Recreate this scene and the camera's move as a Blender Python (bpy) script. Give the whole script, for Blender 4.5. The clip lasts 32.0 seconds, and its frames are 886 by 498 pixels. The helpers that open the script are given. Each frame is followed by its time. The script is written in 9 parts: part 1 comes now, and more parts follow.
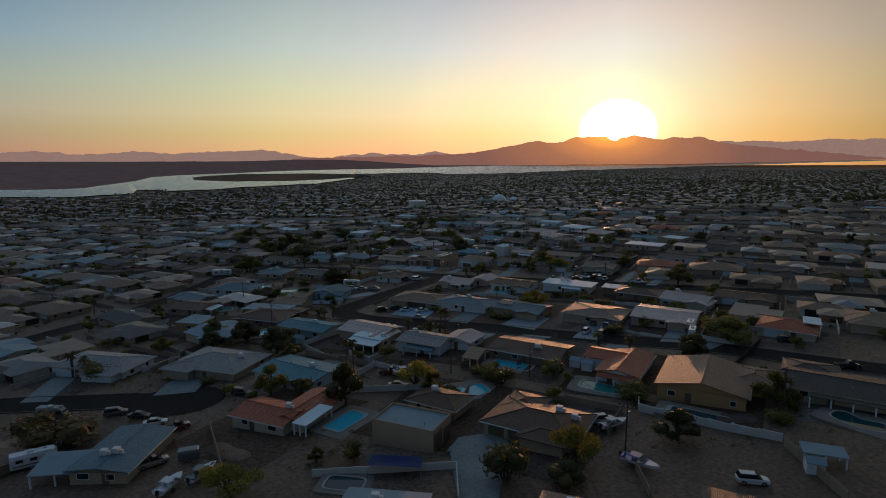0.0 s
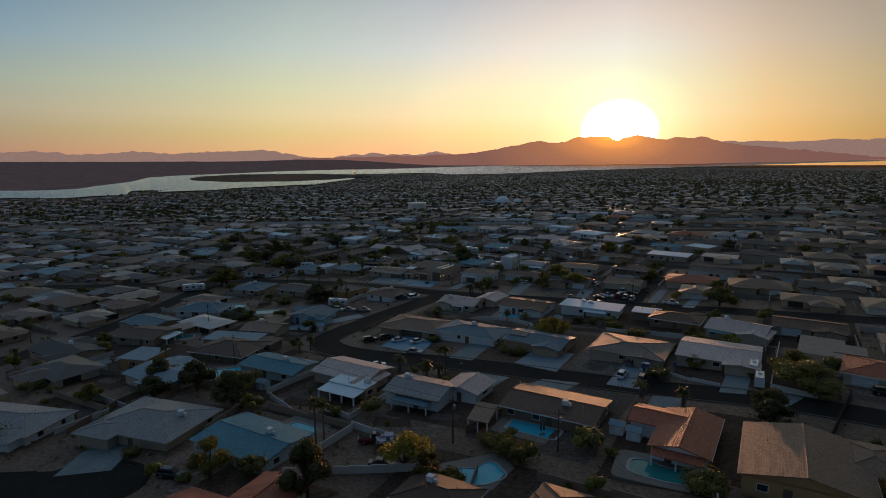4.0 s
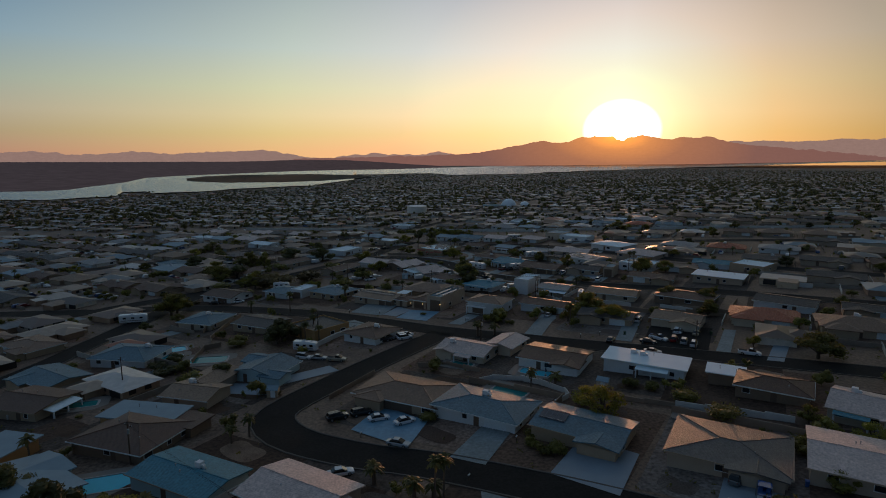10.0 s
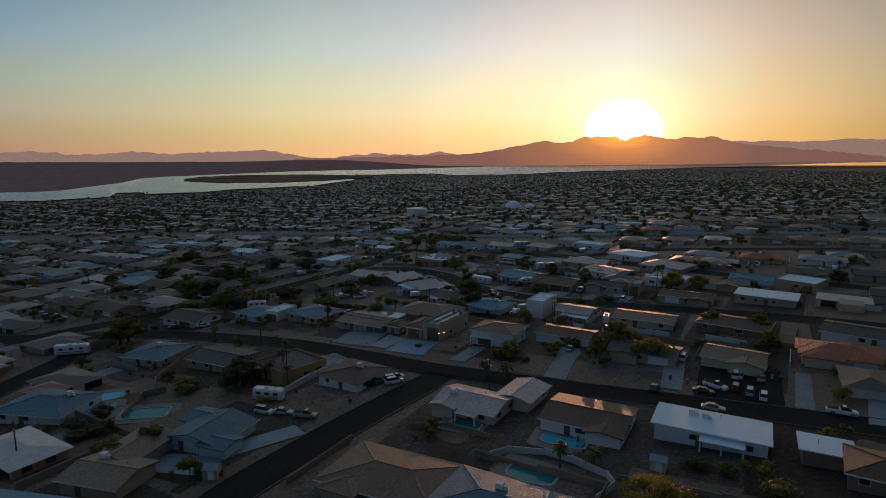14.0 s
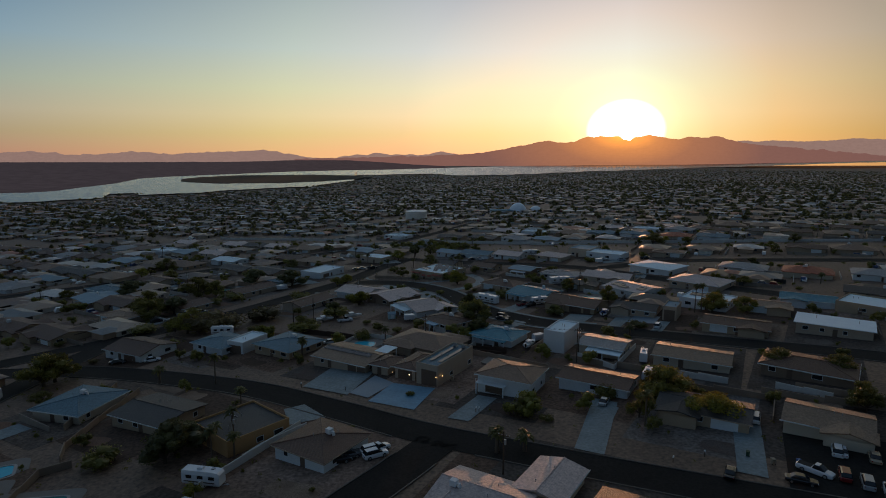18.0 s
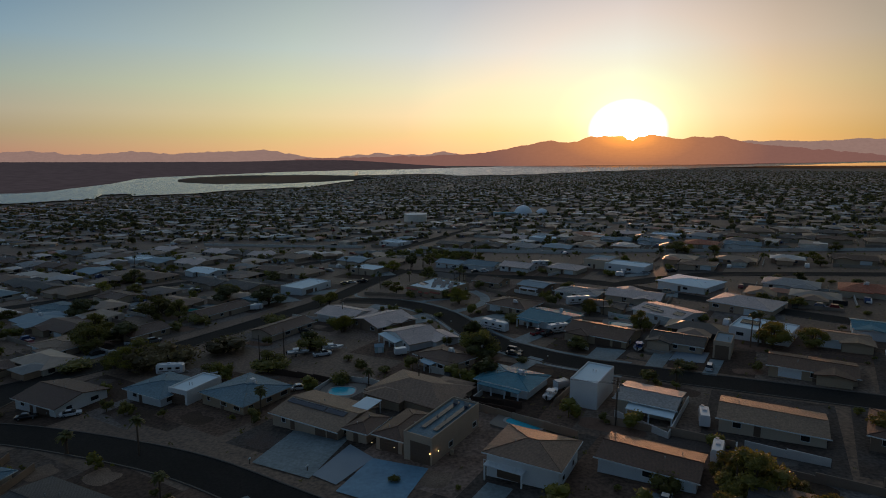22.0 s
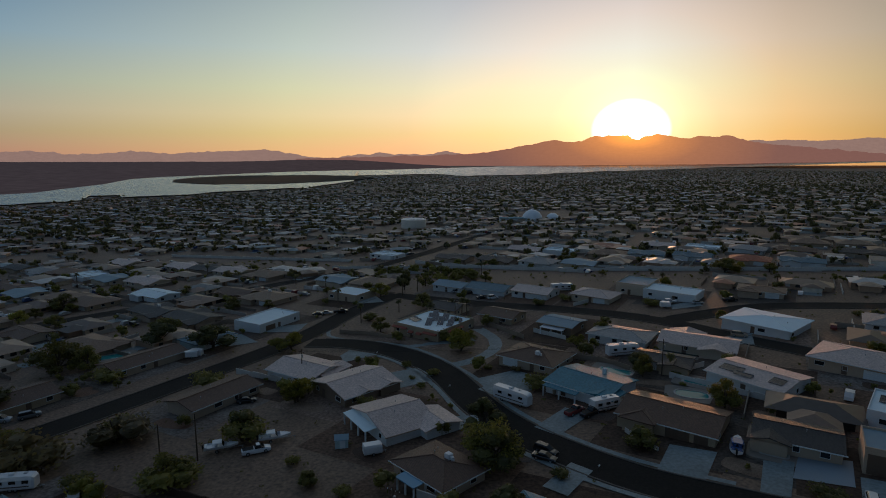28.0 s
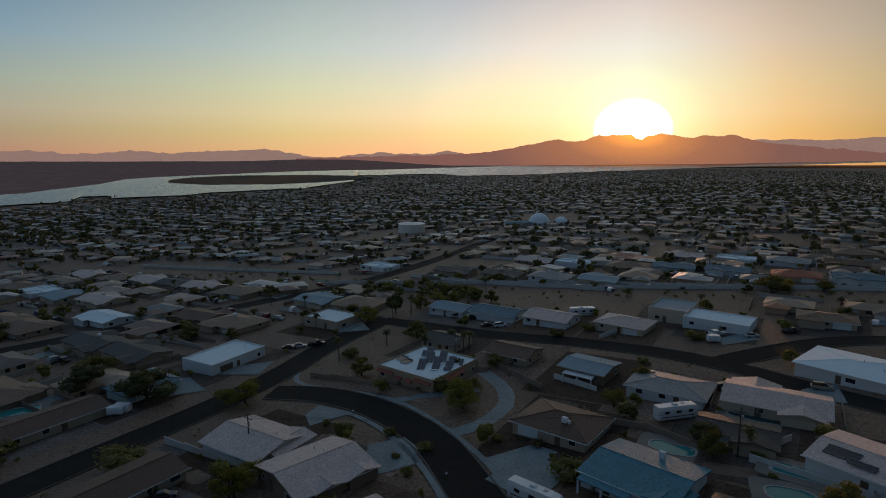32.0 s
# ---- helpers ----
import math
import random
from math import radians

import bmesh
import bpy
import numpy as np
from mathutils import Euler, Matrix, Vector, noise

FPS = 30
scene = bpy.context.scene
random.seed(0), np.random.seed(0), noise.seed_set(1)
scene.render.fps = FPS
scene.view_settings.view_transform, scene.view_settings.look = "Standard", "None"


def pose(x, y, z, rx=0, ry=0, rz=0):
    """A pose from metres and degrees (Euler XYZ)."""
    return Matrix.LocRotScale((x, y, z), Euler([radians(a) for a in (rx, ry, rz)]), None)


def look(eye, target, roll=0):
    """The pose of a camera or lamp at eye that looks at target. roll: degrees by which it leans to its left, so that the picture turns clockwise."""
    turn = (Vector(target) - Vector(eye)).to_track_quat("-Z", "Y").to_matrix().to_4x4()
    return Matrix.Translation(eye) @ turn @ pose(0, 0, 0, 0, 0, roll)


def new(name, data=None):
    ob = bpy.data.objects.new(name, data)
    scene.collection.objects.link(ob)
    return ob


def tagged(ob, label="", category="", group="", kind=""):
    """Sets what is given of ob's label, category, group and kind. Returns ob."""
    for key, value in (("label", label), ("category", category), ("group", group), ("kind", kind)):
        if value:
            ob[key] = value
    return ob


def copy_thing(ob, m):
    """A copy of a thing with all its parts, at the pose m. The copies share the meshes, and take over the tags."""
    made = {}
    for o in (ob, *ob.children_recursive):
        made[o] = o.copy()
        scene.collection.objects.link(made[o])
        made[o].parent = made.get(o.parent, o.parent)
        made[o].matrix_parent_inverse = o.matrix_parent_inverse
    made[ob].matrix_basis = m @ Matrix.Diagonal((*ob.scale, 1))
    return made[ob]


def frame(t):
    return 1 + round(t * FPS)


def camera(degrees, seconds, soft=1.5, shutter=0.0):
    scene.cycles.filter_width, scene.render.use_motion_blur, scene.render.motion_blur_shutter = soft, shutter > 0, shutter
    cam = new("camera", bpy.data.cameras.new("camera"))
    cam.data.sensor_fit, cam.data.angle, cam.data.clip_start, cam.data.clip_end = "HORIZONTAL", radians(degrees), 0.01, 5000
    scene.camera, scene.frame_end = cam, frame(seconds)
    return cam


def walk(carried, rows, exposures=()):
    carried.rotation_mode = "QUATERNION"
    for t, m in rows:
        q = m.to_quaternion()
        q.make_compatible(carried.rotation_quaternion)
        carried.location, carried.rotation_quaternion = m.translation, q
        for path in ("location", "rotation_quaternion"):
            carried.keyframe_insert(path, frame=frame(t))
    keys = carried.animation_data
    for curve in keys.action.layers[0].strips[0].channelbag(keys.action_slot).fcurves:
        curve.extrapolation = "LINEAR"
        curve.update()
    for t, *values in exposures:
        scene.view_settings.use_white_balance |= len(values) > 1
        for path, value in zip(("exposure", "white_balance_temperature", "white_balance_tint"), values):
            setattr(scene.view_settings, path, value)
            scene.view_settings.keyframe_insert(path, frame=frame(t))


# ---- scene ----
cam = camera(73.757, 32.0, soft=1.0)
PATH = [  # seconds, place, turn
    (0, 0, 0, 50, 80.713, 0, 0),
    (2, 0.18, 18.14, 49.83, 80.718, 0, 0.06),
    (4, 0.37, 36.31, 49.63, 80.724, 0, 0.125),
    (6, 0.56, 54.53, 49.42, 80.73, 0, 0.194),
    (8, 0.77, 72.81, 49.18, 80.736, 0, 0.266),
    (10, 0.98, 91.16, 48.93, 80.742, 0, 0.342),
    (12, 1.2, 109.61, 48.66, 80.747, 0, 0.422),
    (14, 1.44, 128.17, 48.38, 80.752, 0, 0.504),
    (16, 1.68, 146.87, 48.09, 80.756, 0, 0.588),
    (18, 1.94, 165.74, 47.81, 80.759, 0, 0.675),
    (20, 2.2, 184.79, 47.52, 80.759, 0, 0.763),
    (22, 2.48, 204.07, 47.25, 80.758, 0, 0.852),
    (24, 2.76, 223.6, 47, 80.753, 0, 0.941),
    (26, 3.05, 243.42, 46.78, 80.746, 0, 1.03),
    (28, 3.34, 263.56, 46.59, 80.734, 0, 1.118),
    (30, 3.64, 284.08, 46.44, 80.718, 0, 1.205),
    (32, 3.93, 305, 46.35, 80.696, 0, 1.289),
]
walk(cam, [(t, pose(x, y, z, rx, ry, rz)) for t, x, y, z, rx, ry, rz in PATH], [(0, 0.0), (32, 0.0)])

# ---- world, sun ----
SUN_AZ = radians(16.2)      # to the right of +y
SUN_EL = radians(2.0)
sun_way = Vector((math.sin(SUN_AZ) * math.cos(SUN_EL), math.cos(SUN_AZ) * math.cos(SUN_EL), math.sin(SUN_EL)))
world = bpy.data.worlds.new("world")
scene.world = world
world.use_nodes = True
wn, wl = world.node_tree.nodes, world.node_tree.links
wn.clear()
w_out = wn.new("ShaderNodeOutputWorld")
w_bg = wn.new("ShaderNodeBackground")
w_sky = wn.new("ShaderNodeTexSky")
w_sky.sky_type = "NISHITA"
w_sky.sun_disc = False
w_sky.sun_elevation = SUN_EL
w_sky.sun_rotation = SUN_AZ
w_sky.altitude = 200
w_sky.air_density, w_sky.dust_density, w_sky.ozone_density = 1.0, 1.0, 3.0
w_co = wn.new("ShaderNodeTexCoord")


def sky_ramp(source, stops):
    r = wn.new("ShaderNodeValToRGB")
    e = r.color_ramp.elements
    while len(e) < len(stops):
        e.new(0.5)
    for k, (p, c) in enumerate(stops):
        e[k].position, e[k].color = p, (*c, 1)
    wl.new(source, r.inputs[0])
    return r.outputs[0]


def sky_add(a, b, share):
    x = wn.new("ShaderNodeMix")
    x.data_type, x.blend_type = "RGBA", "ADD"
    x.inputs[0].default_value = share
    wl.new(a, x.inputs[6])
    wl.new(b, x.inputs[7])
    return x.outputs[2]


w_sep = wn.new("ShaderNodeSeparateXYZ")
wl.new(w_co.outputs["Generated"], w_sep.inputs[0])
# dusty evening air: peach at the horizon, grey-blue above, by height
w_air = sky_ramp(w_sep.outputs["Z"], [(0.0, (0.80, 0.43, 0.28)), (0.03, (0.70, 0.54, 0.32)), (0.06, (0.72, 0.64, 0.46)), (0.10, (0.585, 0.66, 0.545)), (0.16, (0.39, 0.56, 0.665)),
                                      (0.25, (0.186, 0.345, 0.52)), (0.38, (0.178, 0.256, 0.355)), (0.62, (0.16, 0.236, 0.335)), (1.0, (0.15, 0.221, 0.32))])
# the air is brightest about the sun and dims to either side
w_right = wn.new("ShaderNodeVectorMath")
w_right.operation = "DOT_PRODUCT"
wl.new(w_co.outputs["Generated"], w_right.inputs[0])
w_right.inputs[1].default_value = Vector((math.cos(SUN_AZ), -math.sin(SUN_AZ), 0.0))
w_turn = wn.new("ShaderNodeMapRange")
w_turn.inputs["From Min"].default_value, w_turn.inputs["From Max"].default_value = -1.0, 1.0
wl.new(w_right.outputs["Value"], w_turn.inputs["Value"])
w_wide = sky_ramp(w_turn.outputs[0], [(0.0, (0.50, 0.50, 0.50)), (0.2, (0.72, 0.72, 0.72)), (0.35, (0.98, 0.98, 0.98)), (0.5, (1, 1, 1)), (0.6, (0.56, 0.56, 0.56)), (0.7, (0.33, 0.33, 0.33)), (1.0, (0.36, 0.36, 0.36))])
w_band = wn.new("ShaderNodeVectorMath")
w_band.operation = "MULTIPLY"
wl.new(w_air, w_band.inputs[0])
wl.new(w_wide, w_band.inputs[1])
# the glow round the sun, by angle
w_off = wn.new("ShaderNodeVectorMath")
w_off.operation = "SUBTRACT"
wl.new(w_co.outputs["Generated"], w_off.inputs[0])
w_off.inputs[1].default_value = Vector((math.sin(SUN_AZ), math.cos(SUN_AZ), math.tan(radians(2.0)))).normalized()
w_flat = wn.new("ShaderNodeVectorMath")
w_flat.operation = "MULTIPLY"
w_flat.inputs[1].default_value = (1.0, 1.0, 1.25)
wl.new(w_off.outputs[0], w_flat.inputs[0])
w_len = wn.new("ShaderNodeVectorMath")
w_len.operation = "LENGTH"
wl.new(w_flat.outputs[0], w_len.inputs[0])
w_glow = sky_ramp(w_len.outputs["Value"], [(0.0, (1, 1, 1)), (0.043, (1, 0.99, 0.92)), (0.062, (0.22, 0.20, 0.09)), (0.09, (0.18, 0.158, 0.055)), (0.13, (0.182, 0.115, 0.03)), (0.22, (0.190, 0.088, 0.006)),
                                      (0.36, (0.112, 0.054, 0)), (0.55, (0.080, 0.055, 0)), (0.9, (0, 0, 0))])
w_gain = wn.new("ShaderNodeVectorMath")
w_gain.operation = "SCALE"
w_gain.inputs["Scale"].default_value = 2.6
wl.new(w_glow, w_gain.inputs[0])
# the half of the sky away from the sun is in dusk
w_side = wn.new("ShaderNodeVectorMath")
w_side.operation = "DOT_PRODUCT"
wl.new(w_co.outputs["Generated"], w_side.inputs[0])
w_side.inputs[1].default_value = Vector((math.sin(SUN_AZ), math.cos(SUN_AZ), 0.0))
w_half = wn.new("ShaderNodeMapRange")
w_half.interpolation_type = "SMOOTHSTEP"
w_half.inputs["From Min"].default_value, w_half.inputs["From Max"].default_value = -0.9, 0.55
wl.new(w_side.outputs["Value"], w_half.inputs["Value"])
w_dusk = wn.new("ShaderNodeVectorMath")
w_dusk.operation = "MULTIPLY"
wl.new(w_band.outputs[0], w_dusk.inputs[0])
wl.new(sky_ramp(w_half.outputs[0], [(0.0, (0.385, 0.457, 0.56)), (1.0, (1, 1, 1))]), w_dusk.inputs[1])
w_sum = sky_add(w_dusk.outputs[0], w_gain.outputs[0], 1.0)
w_all = sky_add(w_sum, w_sky.outputs[0], 0.004)
wl.new(w_all, w_bg.inputs["Color"])
w_bg.inputs["Strength"].default_value = 1.0
wl.new(w_bg.outputs[0], w_out.inputs["Surface"])

sun = new("sun", bpy.data.lights.new("sun", "SUN"))
sun.data.energy = 1.35
sun.data.angle = radians(0.5)
sun.data.color = (1.0, 0.46, 0.22)
sun.matrix_world = look(sun_way * 100, (0, 0, 0))

# ---- materials ----
MATS = {}


def material(key, color, rough=0.85, vary=0.12, scale=1.5, bump=0.25, fine=14.0, metal=0.0, stains=0.25, rand=0.0):
    """A weathered surface: grain, broad stains, fine relief, and a little difference from piece to piece."""
    if key in MATS:
        return MATS[key]
    m = bpy.data.materials.new(key)
    m.use_nodes = True
    n, l = m.node_tree.nodes, m.node_tree.links
    b = n["Principled BSDF"]
    b.inputs["Roughness"].default_value = rough
    b.inputs["Metallic"].default_value = metal
    if rough >= 0.9:
        b.inputs["Specular IOR Level"].default_value = 0.2
    co = n.new("ShaderNodeTexCoord")
    big = n.new("ShaderNodeTexNoise")
    big.inputs["Scale"].default_value, big.inputs["Detail"].default_value = scale * 0.25, 5
    small = n.new("ShaderNodeTexNoise")
    small.inputs["Scale"].default_value, small.inputs["Detail"].default_value = fine, 3
    l.new(co.outputs["Object"], big.inputs["Vector"])
    l.new(co.outputs["Object"], small.inputs["Vector"])
    mix = n.new("ShaderNodeMix")
    mix.data_type = "RGBA"
    mix.inputs[6].default_value = (*[c * (1 - stains) for c in color], 1)
    mix.inputs[7].default_value = (*[min(c * (1 + stains * 0.6), 0.95) for c in color], 1)
    l.new(big.outputs["Fac"], mix.inputs[0])
    hsv = n.new("ShaderNodeHueSaturation")
    l.new(mix.outputs[2], hsv.inputs["Color"])
    mr = n.new("ShaderNodeMapRange")
    mr.inputs["From Min"].default_value, mr.inputs["From Max"].default_value = 0.3, 0.7
    mr.inputs["To Min"].default_value, mr.inputs["To Max"].default_value = 1 - vary, 1 + vary
    l.new(small.outputs["Fac"], mr.inputs["Value"])
    if rand:
        info = n.new("ShaderNodeObjectInfo")
        mr2 = n.new("ShaderNodeMapRange")
        mr2.inputs["To Min"].default_value, mr2.inputs["To Max"].default_value = 1 - rand, 1 + rand
        l.new(info.outputs["Random"], mr2.inputs["Value"])
        mul = n.new("ShaderNodeMath")
        mul.operation = "MULTIPLY"
        l.new(mr.outputs[0], mul.inputs[0])
        l.new(mr2.outputs[0], mul.inputs[1])
        l.new(mul.outputs[0], hsv.inputs["Value"])
    else:
        l.new(mr.outputs[0], hsv.inputs["Value"])
    l.new(hsv.outputs["Color"], b.inputs["Base Color"])
    if bump:
        bp = n.new("ShaderNodeBump")
        bp.inputs["Strength"].default_value, bp.inputs["Distance"].default_value = bump, 0.03
        l.new(small.outputs["Fac"], bp.inputs["Height"])
        l.new(bp.outputs[0], b.inputs["Normal"])
    MATS[key] = m
    return m


def courses(key, color, step=0.33, rough=0.62, depth=0.35, **more):
    """A roof of tiles or shingles in courses: the weathered surface with ribs across it."""
    if key in MATS:
        return MATS[key]
    m = material(key, color, rough, bump=0.0, fine=2.2, vary=0.24, rand=0.08, **more)
    n, l = m.node_tree.nodes, m.node_tree.links
    co = n.new("ShaderNodeTexCoord")
    heights = []
    for axis in ("X", "Y"):
        wv = n.new("ShaderNodeTexWave")
        wv.bands_direction = axis
        wv.inputs["Scale"].default_value = 0.314 / step
        wv.inputs["Distortion"].default_value = 0.6
        wv.inputs["Detail Scale"].default_value = 2.0
        l.new(co.outputs["Object"], wv.inputs["Vector"])
        heights.append(wv.outputs["Fac"])
    add = n.new("ShaderNodeMath")
    l.new(heights[0], add.inputs[0])
    l.new(heights[1], add.inputs[1])
    bp = n.new("ShaderNodeBump")
    bp.inputs["Strength"].default_value, bp.inputs["Distance"].default_value = depth, 0.06
    l.new(add.outputs[0], bp.inputs["Height"])
    l.new(bp.outputs[0], n["Principled BSDF"].inputs["Normal"])
    return m


def islands(key, colors, rough=0.7, grain=0.6, leafy=0.0):
    """One of several colours for each separate piece of a joined mesh."""
    if key in MATS:
        return MATS[key]
    m = bpy.data.materials.new(key)
    m.use_nodes = True
    n, l = m.node_tree.nodes, m.node_tree.links
    b = n["Principled BSDF"]
    b.inputs["Roughness"].default_value = rough
    geo = n.new("ShaderNodeNewGeometry")
    ramp = n.new("ShaderNodeValToRGB")
    ramp.color_ramp.interpolation = "CONSTANT"
    e = ramp.color_ramp.elements
    while len(e) < len(colors):
        e.new(0.5)
    for i, c in enumerate(colors):
        e[i].position, e[i].color = i / len(colors), (*c, 1)
    l.new(geo.outputs["Random Per Island"], ramp.inputs[0])
    tone = n.new("ShaderNodeTexNoise")
    tone.inputs["Scale"].default_value = grain
    co = n.new("ShaderNodeTexCoord")
    l.new(co.outputs["Object"], tone.inputs["Vector"])
    mr = n.new("ShaderNodeMapRange")
    mr.inputs["To Min"].default_value, mr.inputs["To Max"].default_value = 0.7, 1.25
    l.new(tone.outputs["Fac"], mr.inputs["Value"])
    hsv = n.new("ShaderNodeHueSaturation")
    l.new(ramp.outputs[0], hsv.inputs["Color"])
    l.new(mr.outputs[0], hsv.inputs["Value"])
    l.new(hsv.outputs[0], b.inputs["Base Color"])
    if leafy:
        tr = n.new("ShaderNodeBsdfTranslucent")
        l.new(hsv.outputs[0], tr.inputs["Color"])
        mx = n.new("ShaderNodeMixShader")
        mx.inputs[0].default_value = leafy
        l.new(b.outputs[0], mx.inputs[1])
        l.new(tr.outputs[0], mx.inputs[2])
        l.new(mx.outputs[0], n["Material Output"].inputs["Surface"])
    MATS[key] = m
    return m


def plain(key, color, rough=0.5, metal=0.0, glow=0.0, coat=0.0):
    if key in MATS:
        return MATS[key]
    m = bpy.data.materials.new(key)
    m.use_nodes = True
    b = m.node_tree.nodes["Principled BSDF"]
    b.inputs["Base Color"].default_value = (*color, 1)
    b.inputs["Roughness"].default_value, b.inputs["Metallic"].default_value = rough, metal
    b.inputs["Coat Weight"].default_value = coat
    if glow:
        b.inputs["Emission Color"].default_value = (*color, 1)
        b.inputs["Emission Strength"].default_value = glow
    MATS[key] = m
    return m


def water(key, color, rough, scale, bump):
    if key in MATS:
        return MATS[key]
    m = material(key, color, rough, vary=0.03, scale=scale, fine=scale, bump=bump, stains=0.08)
    m.node_tree.nodes["Principled BSDF"].inputs["IOR"].default_value = 1.33
    return m


ROOF = {
    "grey_tile": courses("grey_tile_roof", (0.30, 0.29, 0.28), 0.34),
    "pale_tile": courses("pale_tile_roof", (0.60, 0.47, 0.42), 0.34),
    "tan_tile": courses("tan_tile_roof", (0.23, 0.138, 0.088), 0.34),
    "terracotta": courses("terracotta_tile_roof", (0.42, 0.12, 0.06), 0.34, depth=0.9),
    "brown": courses("brown_shingle_roof", (0.11, 0.056, 0.035), 0.25),
    "dark": courses("dark_shingle_roof", (0.050, 0.046, 0.045), 0.25),
    "blue_grey": courses("blue_grey_shingle_roof", (0.095, 0.18, 0.225), 0.25),
    "teal": courses("teal_shingle_roof", (0.05, 0.215, 0.28), 0.25),
    "sand": courses("sand_shingle_roof", (0.27, 0.175, 0.112), 0.25),
    "slate": courses("slate_grey_shingle_roof", (0.13, 0.12, 0.11), 0.25),
    "white": material("white_roof_coating", (0.76, 0.88, 0.95), 0.72, vary=0.05, stains=0.12),
    "grey": material("grey_roof_coating", (0.24, 0.33, 0.38), 0.7, vary=0.06, stains=0.2),
}
WALL = {
    "cream": material("cream_stucco", (0.56, 0.47, 0.36), 0.9, stains=0.12),
    "white": material("white_stucco", (0.68, 0.70, 0.70), 0.9, stains=0.10),
    "tan": material("tan_stucco", (0.42, 0.32, 0.22), 0.9, stains=0.14),
    "beige": material("beige_stucco", (0.46, 0.36, 0.27), 0.9, stains=0.14),
    "brown": material("brown_stucco", (0.24, 0.17, 0.12), 0.9, stains=0.14),
    "teal": material("pale_teal_siding", (0.42, 0.55, 0.56), 0.8, stains=0.1),
    "ochre": material("ochre_stucco", (0.46, 0.27, 0.12), 0.9, stains=0.14),
}
BLOCK = material("block_wall", (0.30, 0.225, 0.165), 0.95, stains=0.25, rand=0.12)
PALEBLOCK = material("pale_block_wall", (0.62, 0.60, 0.56), 0.95, stains=0.2)
TRIM = plain("white_trim", (0.70, 0.74, 0.75), 0.6)
TANTRIM = plain("tan_trim", (0.40, 0.31, 0.22), 0.7)
GLASS = plain("window_glass", (0.02, 0.025, 0.03), 0.08)
WHITEDOOR = material("white_garage_door", (0.68, 0.73, 0.75), 0.6, stains=0.06)
BROWNDOOR = material("brown_garage_door", (0.14, 0.09, 0.06), 0.6, stains=0.1)
CONCRETE = material("driveway_concrete", (0.20, 0.245, 0.255), 0.7, vary=0.2, fine=1.6, stains=0.4, scale=0.8)
FENCEWOOD = material("dark_fence_boards", (0.060, 0.038, 0.028), 0.9, rand=0.2)
BLUEPAVER = material("blue_sealed_concrete", (0.15, 0.30, 0.41), 0.6, vary=0.12, fine=1.2, stains=0.35, scale=0.7)
PAVER = material("grey_pavers", (0.22, 0.275, 0.32), 0.6, stains=0.2, scale=0.8)
ASPHALT = material("asphalt", (0.021, 0.0185, 0.0165), 0.95, vary=0.3, stains=0.5, scale=0.5, fine=2)
METALW = plain("white_metal", (0.68, 0.69, 0.70), 0.4)
GREYMETAL = plain("galvanised_metal", (0.35, 0.36, 0.37), 0.45, 0.6)
WOOD = material("pole_wood", (0.10, 0.07, 0.05), 0.9)
SOLAR = plain("solar_panel_glass", (0.012, 0.016, 0.035), 0.15)
POOLWATER = water("pool_water", (0.06, 0.52, 0.66), 0.06, 3.0, 0.08)
LAKEWATER = water("lake_water", (0.10, 0.12, 0.13), 0.16, 0.4, 0.6)
for node in LAKEWATER.node_tree.nodes:
    if node.type == "BUMP":
        node.inputs["Distance"].default_value = 0.6      # wind waves

# ---- helpers for meshes ----


def ground_z(x, y):
    """The height of the ground: a slope that falls towards the lake and to the left."""
    side = 13.02 * math.tanh(x / 300) if x > 0 else 16.06 * math.tanh(x / 370)
    s = min(1.0, max(0.0, (y - 800) / 1700))
    p = -0.83 + side - 0.0275 * y + 0.05 * max(0.0, x - 0.55 * y) * s * s * (3 - 2 * s)
    q = (p + 51.5) / 2
    return -51.5 + 2 * (q + math.log1p(math.exp(-q)) if q > 0 else math.log1p(math.exp(q)))


